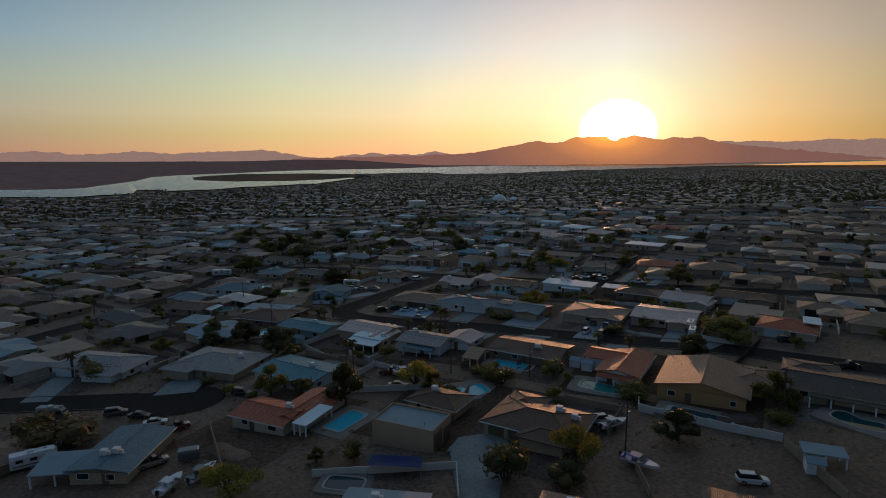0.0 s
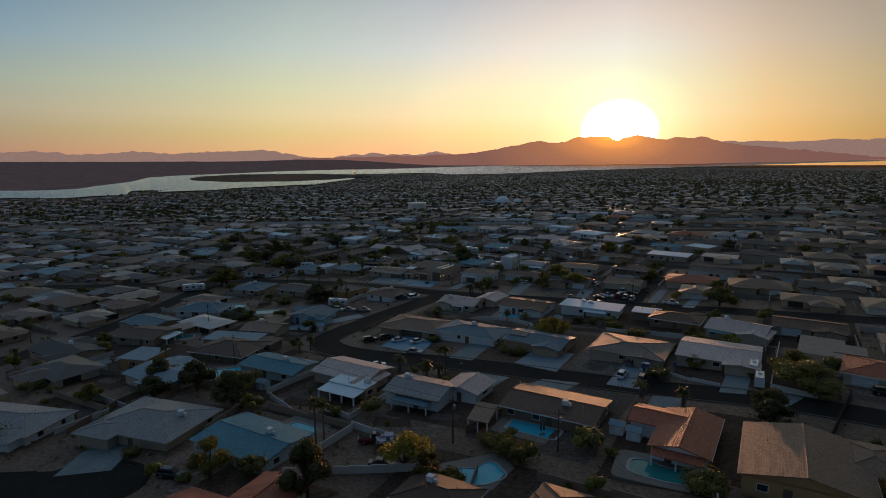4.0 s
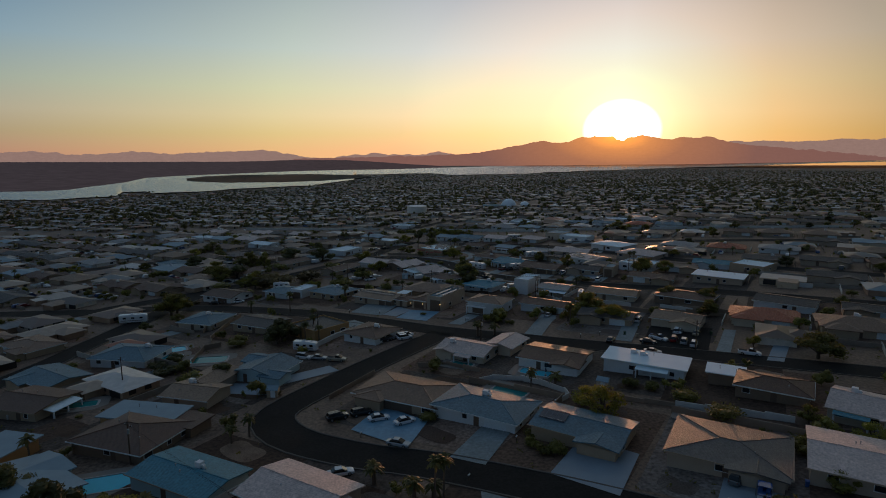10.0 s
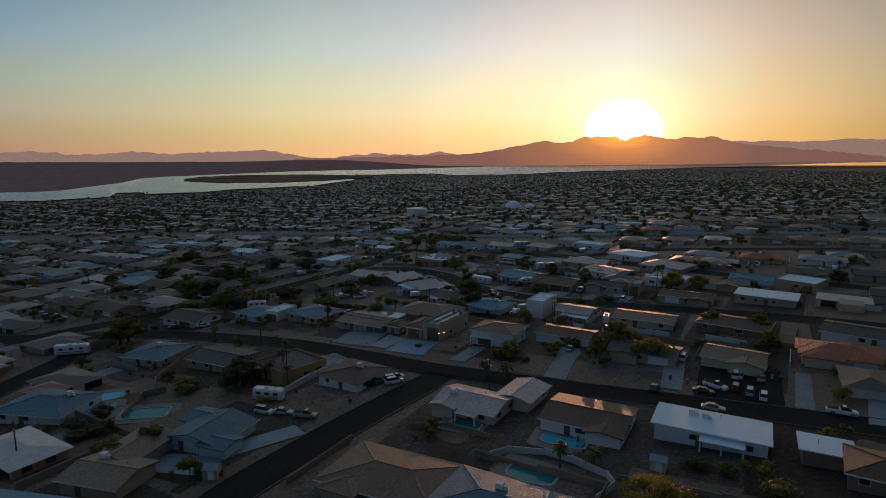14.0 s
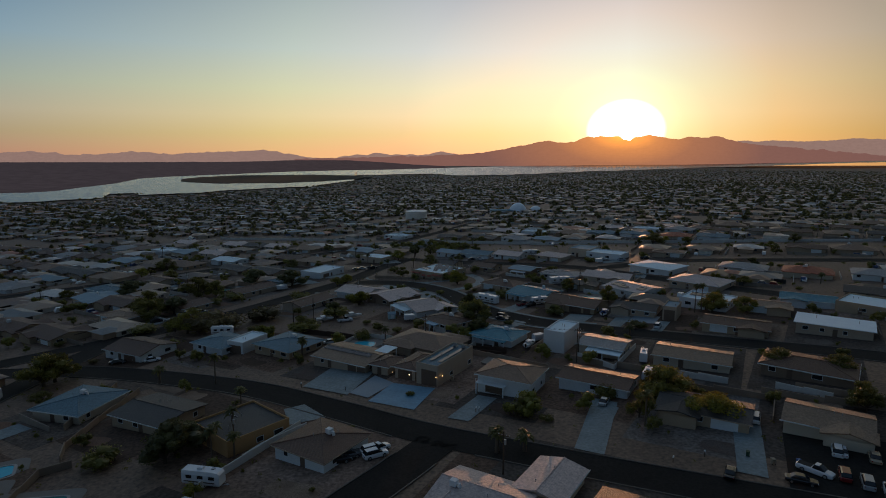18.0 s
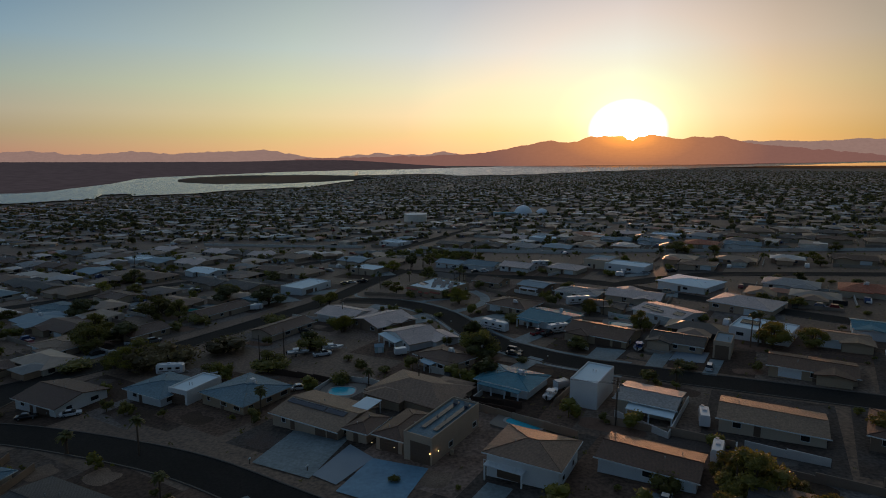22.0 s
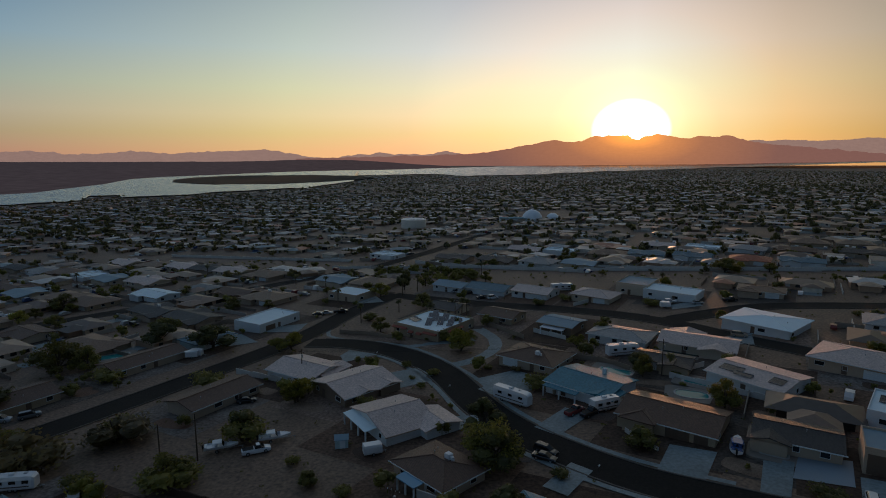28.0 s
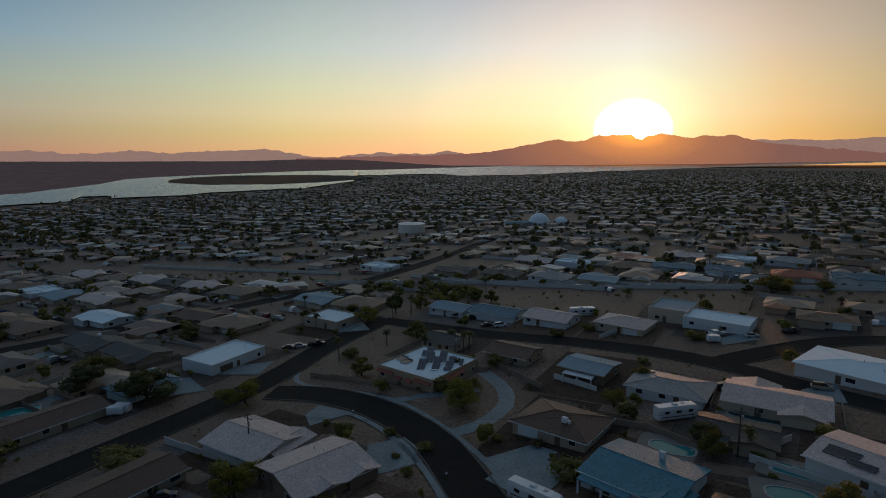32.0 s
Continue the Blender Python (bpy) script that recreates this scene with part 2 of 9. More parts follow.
class Shape:
    """Vertices and faces put together from simple solids."""

    def __init__(self):
        self.v, self.f = [], []

    def add(self, verts, faces):
        k = len(self.v)
        self.v += [tuple(p) for p in verts]
        self.f += [tuple(i + k for i in f) for f in faces]
        return self

    def box(self, x, y, z, sx, sy, sz, turn=0.0):
        """A box with its base's centre at x, y, z."""
        c, s = math.cos(turn), math.sin(turn)
        vs = []
        for dz in (0, sz):
            for dx, dy in ((-sx / 2, -sy / 2), (sx / 2, -sy / 2), (sx / 2, sy / 2), (-sx / 2, sy / 2)):
                vs.append((x + dx * c - dy * s, y + dx * s + dy * c, z + dz))
        return self.add(vs, [(3, 2, 1, 0), (4, 5, 6, 7), (0, 1, 5, 4), (1, 2, 6, 5), (2, 3, 7, 6), (3, 0, 4, 7)])

    def extrude(self, outline, axis, a, b):
        """A flat outline of (u, z), counter-clockwise, drawn out from a to b along x or y."""
        n = len(outline)
        vs = []
        for t in (a, b):
            for u, z in outline:
                vs.append((t, u, z) if axis == "x" else (u, t, z))
        fs = [tuple(range(n)), tuple(range(2 * n - 1, n - 1, -1))]
        for i in range(n):
            j = (i + 1) % n
            fs.append((i, i + n, j + n, j))
        return self.add(vs, fs)

    def tube(self, p, q, r0, r1, sides=8):
        p, q = Vector(p), Vector(q)
        d = (q - p).normalized()
        a = d.orthogonal().normalized()
        b = d.cross(a)
        vs = []
        for c, r in ((p, r0), (q, r1)):
            for i in range(sides):
                t = 2 * math.pi * i / sides
                vs.append(c + r * (a * math.cos(t) + b * math.sin(t)))
        fs = [(i, (i + 1) % sides, (i + 1) % sides + sides, i + sides) for i in range(sides)]
        fs += [tuple(range(sides - 1, -1, -1)), tuple(range(sides, 2 * sides))]
        return self.add(vs, fs)

    def mesh(self, name, mat):
        me = bpy.data.meshes.new(name)
        me.from_pydata(self.v, [], self.f)
        me.materials.append(mat)
        return me


def part(name, shape, mat, parent, label=""):
    """One mesh object under a thing or under one of its parts."""
    me = shape if isinstance(shape, bpy.types.Mesh) else shape.mesh(name, mat)
    ob = new(name, me)
    ob.parent = parent
    return tagged(ob, label)


def thing(name, label, category, group="", kind="", at=None):
    ob = new(name)
    ob.empty_display_size = 0.2
    if at is not None:
        ob.matrix_world = at
    return tagged(ob, label, category, group, kind)


def setting(name, shape, mat, label, category, kind="structure"):
    ob = new(name, shape.mesh(name, mat))
    return tagged(ob, label, category, kind=kind)


def on_ground(x, y, rot=0.0, lift=0.0):
    return pose(x, y, ground_z(x, y) + lift, 0, 0, rot)


def strip(points, width, lift, step=4.0, lanes=3):
    """A band draped on the ground along a smooth line through the points."""
    pts = [Vector((*p, 0)) for p in points]
    line = []
    for i in range(len(pts) - 1):
        p0, p1, p2, p3 = pts[max(i - 1, 0)], pts[i], pts[i + 1], pts[min(i + 2, len(pts) - 1)]
        m = max(2, int((p2 - p1).length / step))
        for k in range(m):
            t = k / m
            line.append(0.5 * (2 * p1 + (p2 - p0) * t + (2 * p0 - 5 * p1 + 4 * p2 - p3) * t * t + (3 * p1 - p0 - 3 * p2 + p3) * t ** 3))
    line.append(pts[-1])
    s = Shape()
    vs, fs = [], []
    for i, p in enumerate(line):
        d = (line[min(i + 1, len(line) - 1)] - line[max(i - 1, 0)]).normalized()
        side = Vector((d.y, -d.x, 0))
        for k in range(lanes + 1):
            q = p + side * width * (k / lanes - 0.5)
            vs.append((q.x, q.y, ground_z(q.x, q.y) + lift))
    for i in range(len(line) - 1):
        for k in range(lanes):
            a = i * (lanes + 1) + k
            fs.append((a, a + 1, a + lanes + 2, a + lanes + 1))
    s.add(vs, fs)
    return s, [(p.x, p.y) for p in line]


def patch(x, y, rot, w, d, lift, step=3.0):
    """A rectangle draped on the ground."""
    c, s_ = math.cos(radians(rot)), math.sin(radians(rot))
    nx, ny = max(1, int(w / step)), max(1, int(d / step))
    vs, fs = [], []
    for j in range(ny + 1):
        for i in range(nx + 1):
            u, v = w * (i / nx - 0.5), d * (j / ny - 0.5)
            px, py = x + u * c - v * s_, y + u * s_ + v * c
            vs.append((px, py, ground_z(px, py) + lift))
    for j in range(ny):
        for i in range(nx):
            a = j * (nx + 1) + i
            fs.append((a, a + 1, a + nx + 2, a + nx + 1))
    return Shape().add(vs, fs)


# ---- ground, lake, hills ----
def spread(lo, hi, step, reach_lo, reach_hi):
    """Lines every step metres between lo and hi, and ever wider apart out to the reaches."""
    xs = list(np.arange(lo, hi + 0.1, step))
    d, v = step, hi
    while v < reach_hi:
        d *= 1.12
        v = min(v + d, reach_hi)
        xs.append(v)
    d, v = step, lo
    while v > reach_lo:
        d *= 1.12
        v = max(v - d, reach_lo)
        xs.insert(0, v)
    return xs


gx, gy = spread(-200, 200, 5.0, -3600, 4200), spread(60, 560, 5.0, -500, 4960)
ground_shape = Shape()
ground_shape.add([(x, y, ground_z(x, y)) for y in gy for x in gx],
                 [(j * len(gx) + i, j * len(gx) + i + 1, (j + 1) * len(gx) + i + 1, (j + 1) * len(gx) + i)
                  for j in range(len(gy) - 1) for i in range(len(gx) - 1)])
DIRT = material("desert_gravel", (0.165, 0.102, 0.066), 0.72, vary=0.5, scale=0.16, fine=1.4, stains=0.5, bump=0.15)
ground = setting("ground", ground_shape, DIRT, "pale brown desert gravel ground sloping to the lake", "ground")

EYE = Vector((1.3, 118.9, 48.5))      # a place over the town from which the far shore and hills are laid out
AXIS = radians(0.46)


def far_point(a, row, dist):
    """The point dist metres ahead, a (tangent) to the right of the lake axis and row (tangent) below eye level."""
    c, s = math.cos(AXIS), math.sin(AXIS)
    x, y = a * dist, dist
    return Vector((EYE.x + x * c - y * s, EYE.y + x * s + y * c, EYE.z - row * dist))


def bend(points, a):
    """A smooth reading of a short table (position, value)."""
    for (a0, v0), (a1, v1) in zip(points, points[1:]):
        if a <= a1:
            t = min(1, max(0, (a - a0) / (a1 - a0)))
            return v0 + (v1 - v0) * t
    return points[-1][1]


def rough1(t, seed, octaves=5):
    v, amp = 0.0, 1.0
    for o in range(octaves):
        v += amp * noise.noise(Vector((t * 2 ** o, seed * 7.3, o * 3.1)))
        amp *= 0.55
    return v


NEAR_SHORE = [(-0.95, 0.081), (-0.75, 0.0797), (-0.68, 0.080), (-0.56, 0.073), (-0.55, 0.067), (-0.51, 0.0655), (-0.50, 0.0685),
              (-0.40, 0.0645), (-0.36, 0.0612), (-0.29, 0.0575), (-0.22, 0.0545), (-0.17, 0.0475), (-0.150, 0.0455), (-0.145, 0.0365),
              (-0.02, 0.0340), (0.02, 0.0365), (0.11, 0.0355), (0.25, 0.0300), (0.40, 0.0250), (0.50, 0.0220), (0.60, 0.0190), (0.68, 0.0160), (0.9, 0.0105)]
FAR_SHORE = [(-0.95, 0.0675), (-0.69, 0.0653), (-0.64, 0.0625), (-0.60, 0.0570), (-0.54, 0.0500), (-0.505, 0.0425), (-0.46, 0.0394), (-0.37, 0.0356),
             (-0.27, 0.0310), (-0.175, 0.0282), (0.0, 0.0253), (0.11, 0.0222), (0.21, 0.0212), (0.40, 0.0195), (0.50, 0.0176), (0.60, 0.0162), (0.69, 0.0137), (0.9, 0.0100)]


def reach(row, most):
    return min(97.0 / max(row, 0.001), most)


lake_shape = Shape()
WAVES = 70
cols = [-0.95 + 1.85 * i / 370 for i in range(371)]
lv, lf = [], []
for a in cols:
    n_row = bend(NEAR_SHORE, a) + 0.0007 * rough1(a * 30, 1)
    f_row = min(bend(FAR_SHORE, a) + 0.0004 * rough1(a * 25, 2), n_row - 0.0004)
    dn, df = reach(n_row, 4000), reach(f_row, 4600)
    p, q = far_point(a, n_row, dn), far_point(a, f_row, df)
    swell = (q - p).length / WAVES * math.tan(radians(bend([(-0.95, 3.2), (-0.1, 3.2), (0.12, 7.5), (0.9, 8.0)], a)))
    for k in range(WAVES):
        # each wave rises slowly towards its crest and drops behind it
        lv.append(p.lerp(q, k / WAVES))
        lv.append(p.lerp(q, (k + 0.98) / WAVES) + Vector((0, 0, swell)))
for i in range(len(cols) - 1):
    for k in range(2 * WAVES - 1):
        b = i * 2 * WAVES + k
        lf.append((b, b + 2 * WAVES, b + 2 * WAVES + 1, b + 1))
lake_shape.add(lv, lf)
lake = setting("water_lake", lake_shape, LAKEWATER, "wide calm lake reflecting the evening sky", "lake")

SPIT_TOP = [(-0.435, 0.0440), (-0.40, 0.0400), (-0.34, 0.0375), (-0.22, 0.0362), (-0.15, 0.0375), (-0.12, 0.0408)]
SPIT_LOW = [(-0.435, 0.0475), (-0.38, 0.0505), (-0.27, 0.0500), (-0.20, 0.0470), (-0.15, 0.0435), (-0.12, 0.0413)]
spit_shape = Shape()
sv, sf = [], []
for i in range(81):
    a = -0.435 + 0.315 * i / 80
    lo = bend(SPIT_LOW, a) + 0.0006 * rough1(a * 40, 3)
    hi = min(bend(SPIT_TOP, a) + 0.0005 * rough1(a * 40, 4), lo - 0.0005)
    p, q = far_point(a, lo, 96.6 / lo), far_point(a, hi, 96.6 / hi)
    for k, z in enumerate((-2.0, 1.6, 2.5, 2.0, -2.0)):
        r = p.lerp(q, (0, 0.02, 0.5, 0.98, 1)[k])
        sv.append((r.x, r.y, r.z + z + 0.5 * noise.noise(Vector((a * 200, k, 0)))))
for i in range(80):
    for k in range(4):
        b = i * 5 + k
        sf.append((b, b + 5, b + 6, b + 1))
spit_shape.add(sv, sf)
SCRUB = material("scrub_land", (0.032, 0.027, 0.020), 0.95, scale=0.02, fine=0.12, stains=0.5, vary=0.3)
setting("ground_peninsula", spit_shape, SCRUB, "low scrubby peninsula reaching into the lake", "peninsula")


def haze_glow_material(key, dark, veil, warm, strength, rugged):
    """Far land: its own colour, and the lit air in front of it painted as emission, orange towards the sun."""
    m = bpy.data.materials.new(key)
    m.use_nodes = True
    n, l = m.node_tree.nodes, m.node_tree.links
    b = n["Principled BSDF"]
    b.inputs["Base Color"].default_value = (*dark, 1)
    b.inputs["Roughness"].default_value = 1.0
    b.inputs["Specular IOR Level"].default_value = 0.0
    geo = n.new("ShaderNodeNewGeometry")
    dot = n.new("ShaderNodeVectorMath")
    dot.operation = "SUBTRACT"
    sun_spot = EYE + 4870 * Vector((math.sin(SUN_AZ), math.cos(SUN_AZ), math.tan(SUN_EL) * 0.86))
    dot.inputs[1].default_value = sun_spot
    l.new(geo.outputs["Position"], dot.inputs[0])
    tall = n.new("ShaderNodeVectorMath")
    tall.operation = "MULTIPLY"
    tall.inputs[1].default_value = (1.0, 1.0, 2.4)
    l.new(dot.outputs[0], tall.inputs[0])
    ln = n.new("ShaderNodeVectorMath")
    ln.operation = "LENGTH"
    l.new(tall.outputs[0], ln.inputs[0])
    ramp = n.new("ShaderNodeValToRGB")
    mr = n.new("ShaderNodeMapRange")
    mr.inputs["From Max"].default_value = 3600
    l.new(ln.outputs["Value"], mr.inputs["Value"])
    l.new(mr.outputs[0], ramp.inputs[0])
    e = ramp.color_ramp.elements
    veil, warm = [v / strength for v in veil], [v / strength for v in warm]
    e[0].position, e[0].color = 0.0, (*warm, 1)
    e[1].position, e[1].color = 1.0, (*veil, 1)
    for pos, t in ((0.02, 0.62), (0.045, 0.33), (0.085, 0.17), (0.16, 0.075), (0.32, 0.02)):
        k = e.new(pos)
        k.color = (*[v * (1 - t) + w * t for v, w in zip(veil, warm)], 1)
    # noise for ravines, scrub and bare ground varies the emitted haze a little
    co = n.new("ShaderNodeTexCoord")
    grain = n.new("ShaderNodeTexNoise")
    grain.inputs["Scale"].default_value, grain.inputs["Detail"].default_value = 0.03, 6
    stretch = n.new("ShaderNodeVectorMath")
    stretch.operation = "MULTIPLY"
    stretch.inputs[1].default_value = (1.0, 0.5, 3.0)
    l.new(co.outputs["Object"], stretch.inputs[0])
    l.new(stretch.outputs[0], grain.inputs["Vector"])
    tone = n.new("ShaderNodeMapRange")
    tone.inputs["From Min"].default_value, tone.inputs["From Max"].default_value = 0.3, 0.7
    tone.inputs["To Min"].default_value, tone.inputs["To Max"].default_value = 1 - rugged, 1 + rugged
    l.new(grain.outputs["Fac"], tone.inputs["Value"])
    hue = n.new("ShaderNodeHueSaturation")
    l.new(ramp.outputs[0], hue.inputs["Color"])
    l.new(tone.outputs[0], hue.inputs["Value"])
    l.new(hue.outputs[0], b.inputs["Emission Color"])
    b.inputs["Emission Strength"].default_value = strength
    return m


def ridge(name, crest, foot, dist, deep, a0, a1, seed, jag, mat, label, count=420):
    """A range of hills: crest and foot lines in tangents above and below eye level."""
    s = Shape()
    vs, fs = [], []
    rows = 7
    for i in range(count + 1):
        a = a0 + (a1 - a0) * i / count
        top = -bend(crest, a) - jag * rough1(a * 34, seed, 7)
        low = bend(foot, a)
        for k in range(rows):
            t = k / (rows - 1)
            fold = 0.0 if k in (0, rows - 1) else 0.10 * rough1(a * 40, seed + k * 0.13, 4)
            row = low + (top - low) * min(1.0, max(0.0, t ** 1.1 + fold * 0.5))
            vs.append(far_point(a, row, dist + deep * t + 160 * fold))
    for i in range(count):
        for k in range(rows - 1):
            b = i * rows + k
            fs.append((b, b + rows, b + rows + 1, b + 1))
    s.add(vs, fs)
    ob = setting(name, s, mat, label, "mountains")
    for f in ob.data.polygons:
        f.use_smooth = True
    return ob


# the second and third colours are emitted haze and sun glow
PLAIN_FAR = haze_glow_material("far_plain", (0.012, 0.011, 0.012), (0.038, 0.031, 0.036), (0.62, 0.22, 0.07), 1.0, 0.22)
RANGE_PALE = haze_glow_material("pale_range", (0.06, 0.05, 0.05), (0.27, 0.17, 0.145), (0.95, 0.45, 0.15), 1.0, 0.06)
RANGE_MAIN = haze_glow_material("main_range", (0.04, 0.03, 0.03), (0.165, 0.085, 0.082), (3.4, 1.15, 0.10), 3.5, 0.035)
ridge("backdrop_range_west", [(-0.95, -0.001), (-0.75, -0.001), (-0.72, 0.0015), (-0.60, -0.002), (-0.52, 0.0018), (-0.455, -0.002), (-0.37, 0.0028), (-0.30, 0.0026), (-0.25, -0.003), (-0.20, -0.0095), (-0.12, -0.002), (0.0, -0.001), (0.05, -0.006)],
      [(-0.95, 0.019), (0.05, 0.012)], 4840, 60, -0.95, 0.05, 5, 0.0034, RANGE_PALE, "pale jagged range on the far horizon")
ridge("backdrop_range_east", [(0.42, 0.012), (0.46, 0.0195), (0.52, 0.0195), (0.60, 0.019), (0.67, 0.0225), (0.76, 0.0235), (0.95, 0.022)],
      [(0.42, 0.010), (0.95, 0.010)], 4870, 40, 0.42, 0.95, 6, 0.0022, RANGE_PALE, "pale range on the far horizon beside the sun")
# crest dip at 0.294 to 0.305 is deepened to stand in for sun bloom
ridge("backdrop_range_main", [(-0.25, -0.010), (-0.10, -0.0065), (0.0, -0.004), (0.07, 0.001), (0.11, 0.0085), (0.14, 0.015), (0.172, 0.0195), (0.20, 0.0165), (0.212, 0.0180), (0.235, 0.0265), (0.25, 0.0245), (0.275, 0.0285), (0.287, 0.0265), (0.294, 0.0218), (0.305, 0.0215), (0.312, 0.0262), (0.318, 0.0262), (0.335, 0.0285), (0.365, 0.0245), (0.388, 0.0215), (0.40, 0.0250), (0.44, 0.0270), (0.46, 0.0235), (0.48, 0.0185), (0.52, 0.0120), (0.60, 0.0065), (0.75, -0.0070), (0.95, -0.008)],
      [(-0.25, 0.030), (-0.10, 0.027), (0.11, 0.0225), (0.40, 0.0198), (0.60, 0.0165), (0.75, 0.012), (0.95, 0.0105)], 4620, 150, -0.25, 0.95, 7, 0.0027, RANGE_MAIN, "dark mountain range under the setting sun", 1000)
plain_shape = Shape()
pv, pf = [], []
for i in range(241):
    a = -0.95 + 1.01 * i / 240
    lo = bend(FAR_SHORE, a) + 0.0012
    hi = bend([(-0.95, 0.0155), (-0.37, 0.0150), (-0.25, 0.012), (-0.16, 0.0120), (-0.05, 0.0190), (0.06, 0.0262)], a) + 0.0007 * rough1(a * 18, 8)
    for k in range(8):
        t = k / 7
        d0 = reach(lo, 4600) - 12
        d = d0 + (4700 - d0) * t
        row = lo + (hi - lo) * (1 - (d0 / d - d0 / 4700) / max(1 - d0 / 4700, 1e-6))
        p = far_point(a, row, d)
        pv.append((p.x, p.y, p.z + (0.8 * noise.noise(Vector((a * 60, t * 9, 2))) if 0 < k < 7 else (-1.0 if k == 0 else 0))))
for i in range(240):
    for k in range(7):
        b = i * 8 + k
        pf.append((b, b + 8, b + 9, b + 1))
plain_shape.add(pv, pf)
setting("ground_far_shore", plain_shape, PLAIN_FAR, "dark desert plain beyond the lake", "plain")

# ---- roads ----
ROAD_LINES = []


def road(points, width, label="dark asphalt street without markings"):
    s, line = strip(points, width, 0.10)
    setting("road", s, ASPHALT, label, "road")
    ROAD_LINES.append((line, width))


road([(150, 102), (102, 132), (78, 149), (66, 156), (39, 168), (18, 179.5), (-2, 189), (-14, 193), (-27, 199.5), (-34, 206), (-36.8, 213), (-34.5, 220.5), (-28.7, 230.5), (-23, 240), (-14.5, 253), (-7, 264), (0, 275)], 9.0,
     "dark asphalt street bending round a corner lot")
road([(-240, 330), (-169, 326), (-131, 326), (-99, 325), (-54, 310), (-25, 293), (-4, 279), (17, 268), (37, 258), (60, 247), (89, 233), (150, 203), (260, 150)], 8.5)
road([(-170, 130), (-130, 130), (-103, 131), (-84, 131), (-66, 131)], 9.0, "dark asphalt cul-de-sac")
road([(-150, 165), (-127, 216), (-118, 250), (-116, 281), (-112, 352)], 8.5)
road([(190, 262), (120, 311), (90, 328), (62, 343), (48, 351), (37, 357.5), (27, 366.5), (18, 377), (11, 389), (6.5, 400), (3, 410), (-1.5, 420), (-8.5, 429.5), (-18, 439), (-30, 446), (-44, 449)], 9.0, "dark asphalt street in a long curve")
road([(-150, 320), (-115, 355), (-92, 381), (-80, 399), (-70, 416), (-56, 440), (-46, 462), (-37, 490), (-22, 522)], 9.0)
road([(-230, 430), (-170, 478), (-125, 519), (-77, 566), (-45, 599), (-22, 638), (4, 694), (28, 750), (60, 820)], 8.5)
road([(-24, 520), (12, 497), (46, 481), (73, 462), (97, 429), (150, 370), (230, 310)], 8.5)
road([(77, 461), (98, 470), (115, 475.5), (131, 475.5), (165, 470), (260, 452)], 8.5)
bulb = Shape()
ring = [(-62 + 11 * math.cos(t * math.pi / 16), 130 + 9 * math.sin(t * math.pi / 16)) for t in range(32)]
bulb.add([(x, y, ground_z(x, y) + 0.11) for x, y in ring] + [(-62, 130, ground_z(-62, 130) + 0.11)], [(i, (i + 1) % 32, 32) for i in range(32)])
setting("road_turning_circle", bulb, ASPHALT, "round asphalt end of the cul-de-sac", "road")


def off_road(x, y):
    return min(min(math.hypot(x - a, y - b) for a, b in line) - w / 2 for line, w in ROAD_LINES)


KERBSTONE = material("kerb_concrete", (0.125, 0.108, 0.092), 0.85, stains=0.4, scale=0.6)


def kerb(line, offset, own, label):
    """Raised concrete kerbs along one edge of a street, left open where other streets join."""
    runs, run = [], []
    for i, (x, y) in enumerate(line):
        (ax, ay), (bx, by) = line[max(i - 1, 0)], line[min(i + 1, len(line) - 1)]
        d = math.hypot(bx - ax, by - ay)
        nx, ny = (by - ay) / d, -(bx - ax) / d
        px, py = x + nx * offset, y + ny * offset
        if all(min(math.hypot(px - a, py - b) for a, b in other) > w / 2 + 1.5 for k, (other, w) in enumerate(ROAD_LINES) if k != own) and math.hypot(px + 62, py - 130) > 12:
            run.append((px, py, nx, ny))
        elif run:
            runs.append(run)
            run = []
    for run in runs + [run]:
        if len(run) < 3:
            continue
        vs, fs = [], []
        for px, py, nx, ny in run:
            for w, h in ((0.0, -0.2), (0.0, 0.22), (0.30, 0.24), (0.30, -0.2)):
                qx, qy = px + nx * w, py + ny * w
                vs.append((qx, qy, ground_z(qx, qy) + h))
        for i in range(len(run) - 1):
            fs += [(i * 4 + k, i * 4 + k + 4, i * 4 + k + 5, i * 4 + k + 1) for k in range(3)]
        setting("kerb", Shape().add(vs, fs), KERBSTONE, label, "kerb")


for own, (line, w) in enumerate(list(ROAD_LINES)):
    for side in (-w / 2 - 0.32, w / 2 + 0.02):
        kerb(line, side, own, "weathered concrete kerb along the street")
walk_way = [(48, 351), (37, 357.5), (27, 366.5), (18, 377), (11, 389), (6.5, 400), (3, 410), (-1.5, 420), (-8.5, 429.5), (-18, 439)]
for off in (-5.8, 5.8):
    _, line = strip(walk_way, 1.0, 0.0)
    side_line = []
    for i, (x, y) in enumerate(line):
        (ax, ay), (bx, by) = line[max(i - 1, 0)], line[min(i + 1, len(line) - 1)]
        d = math.hypot(bx - ax, by - ay)
        side_line.append((x + (by - ay) / d * off, y - (bx - ax) / d * off))
    s, _ = strip(side_line[::4] + [side_line[-1]], 1.3, 0.17)
    setting("pavement", s, CONCRETE, "pale concrete footpath along the curving street", "footpath")

# ---- houses ----
PLACED = []
FACES = {"near": (0, -1), "far": (0, 1), "left": (-1, 0), "right": (1, 0)}


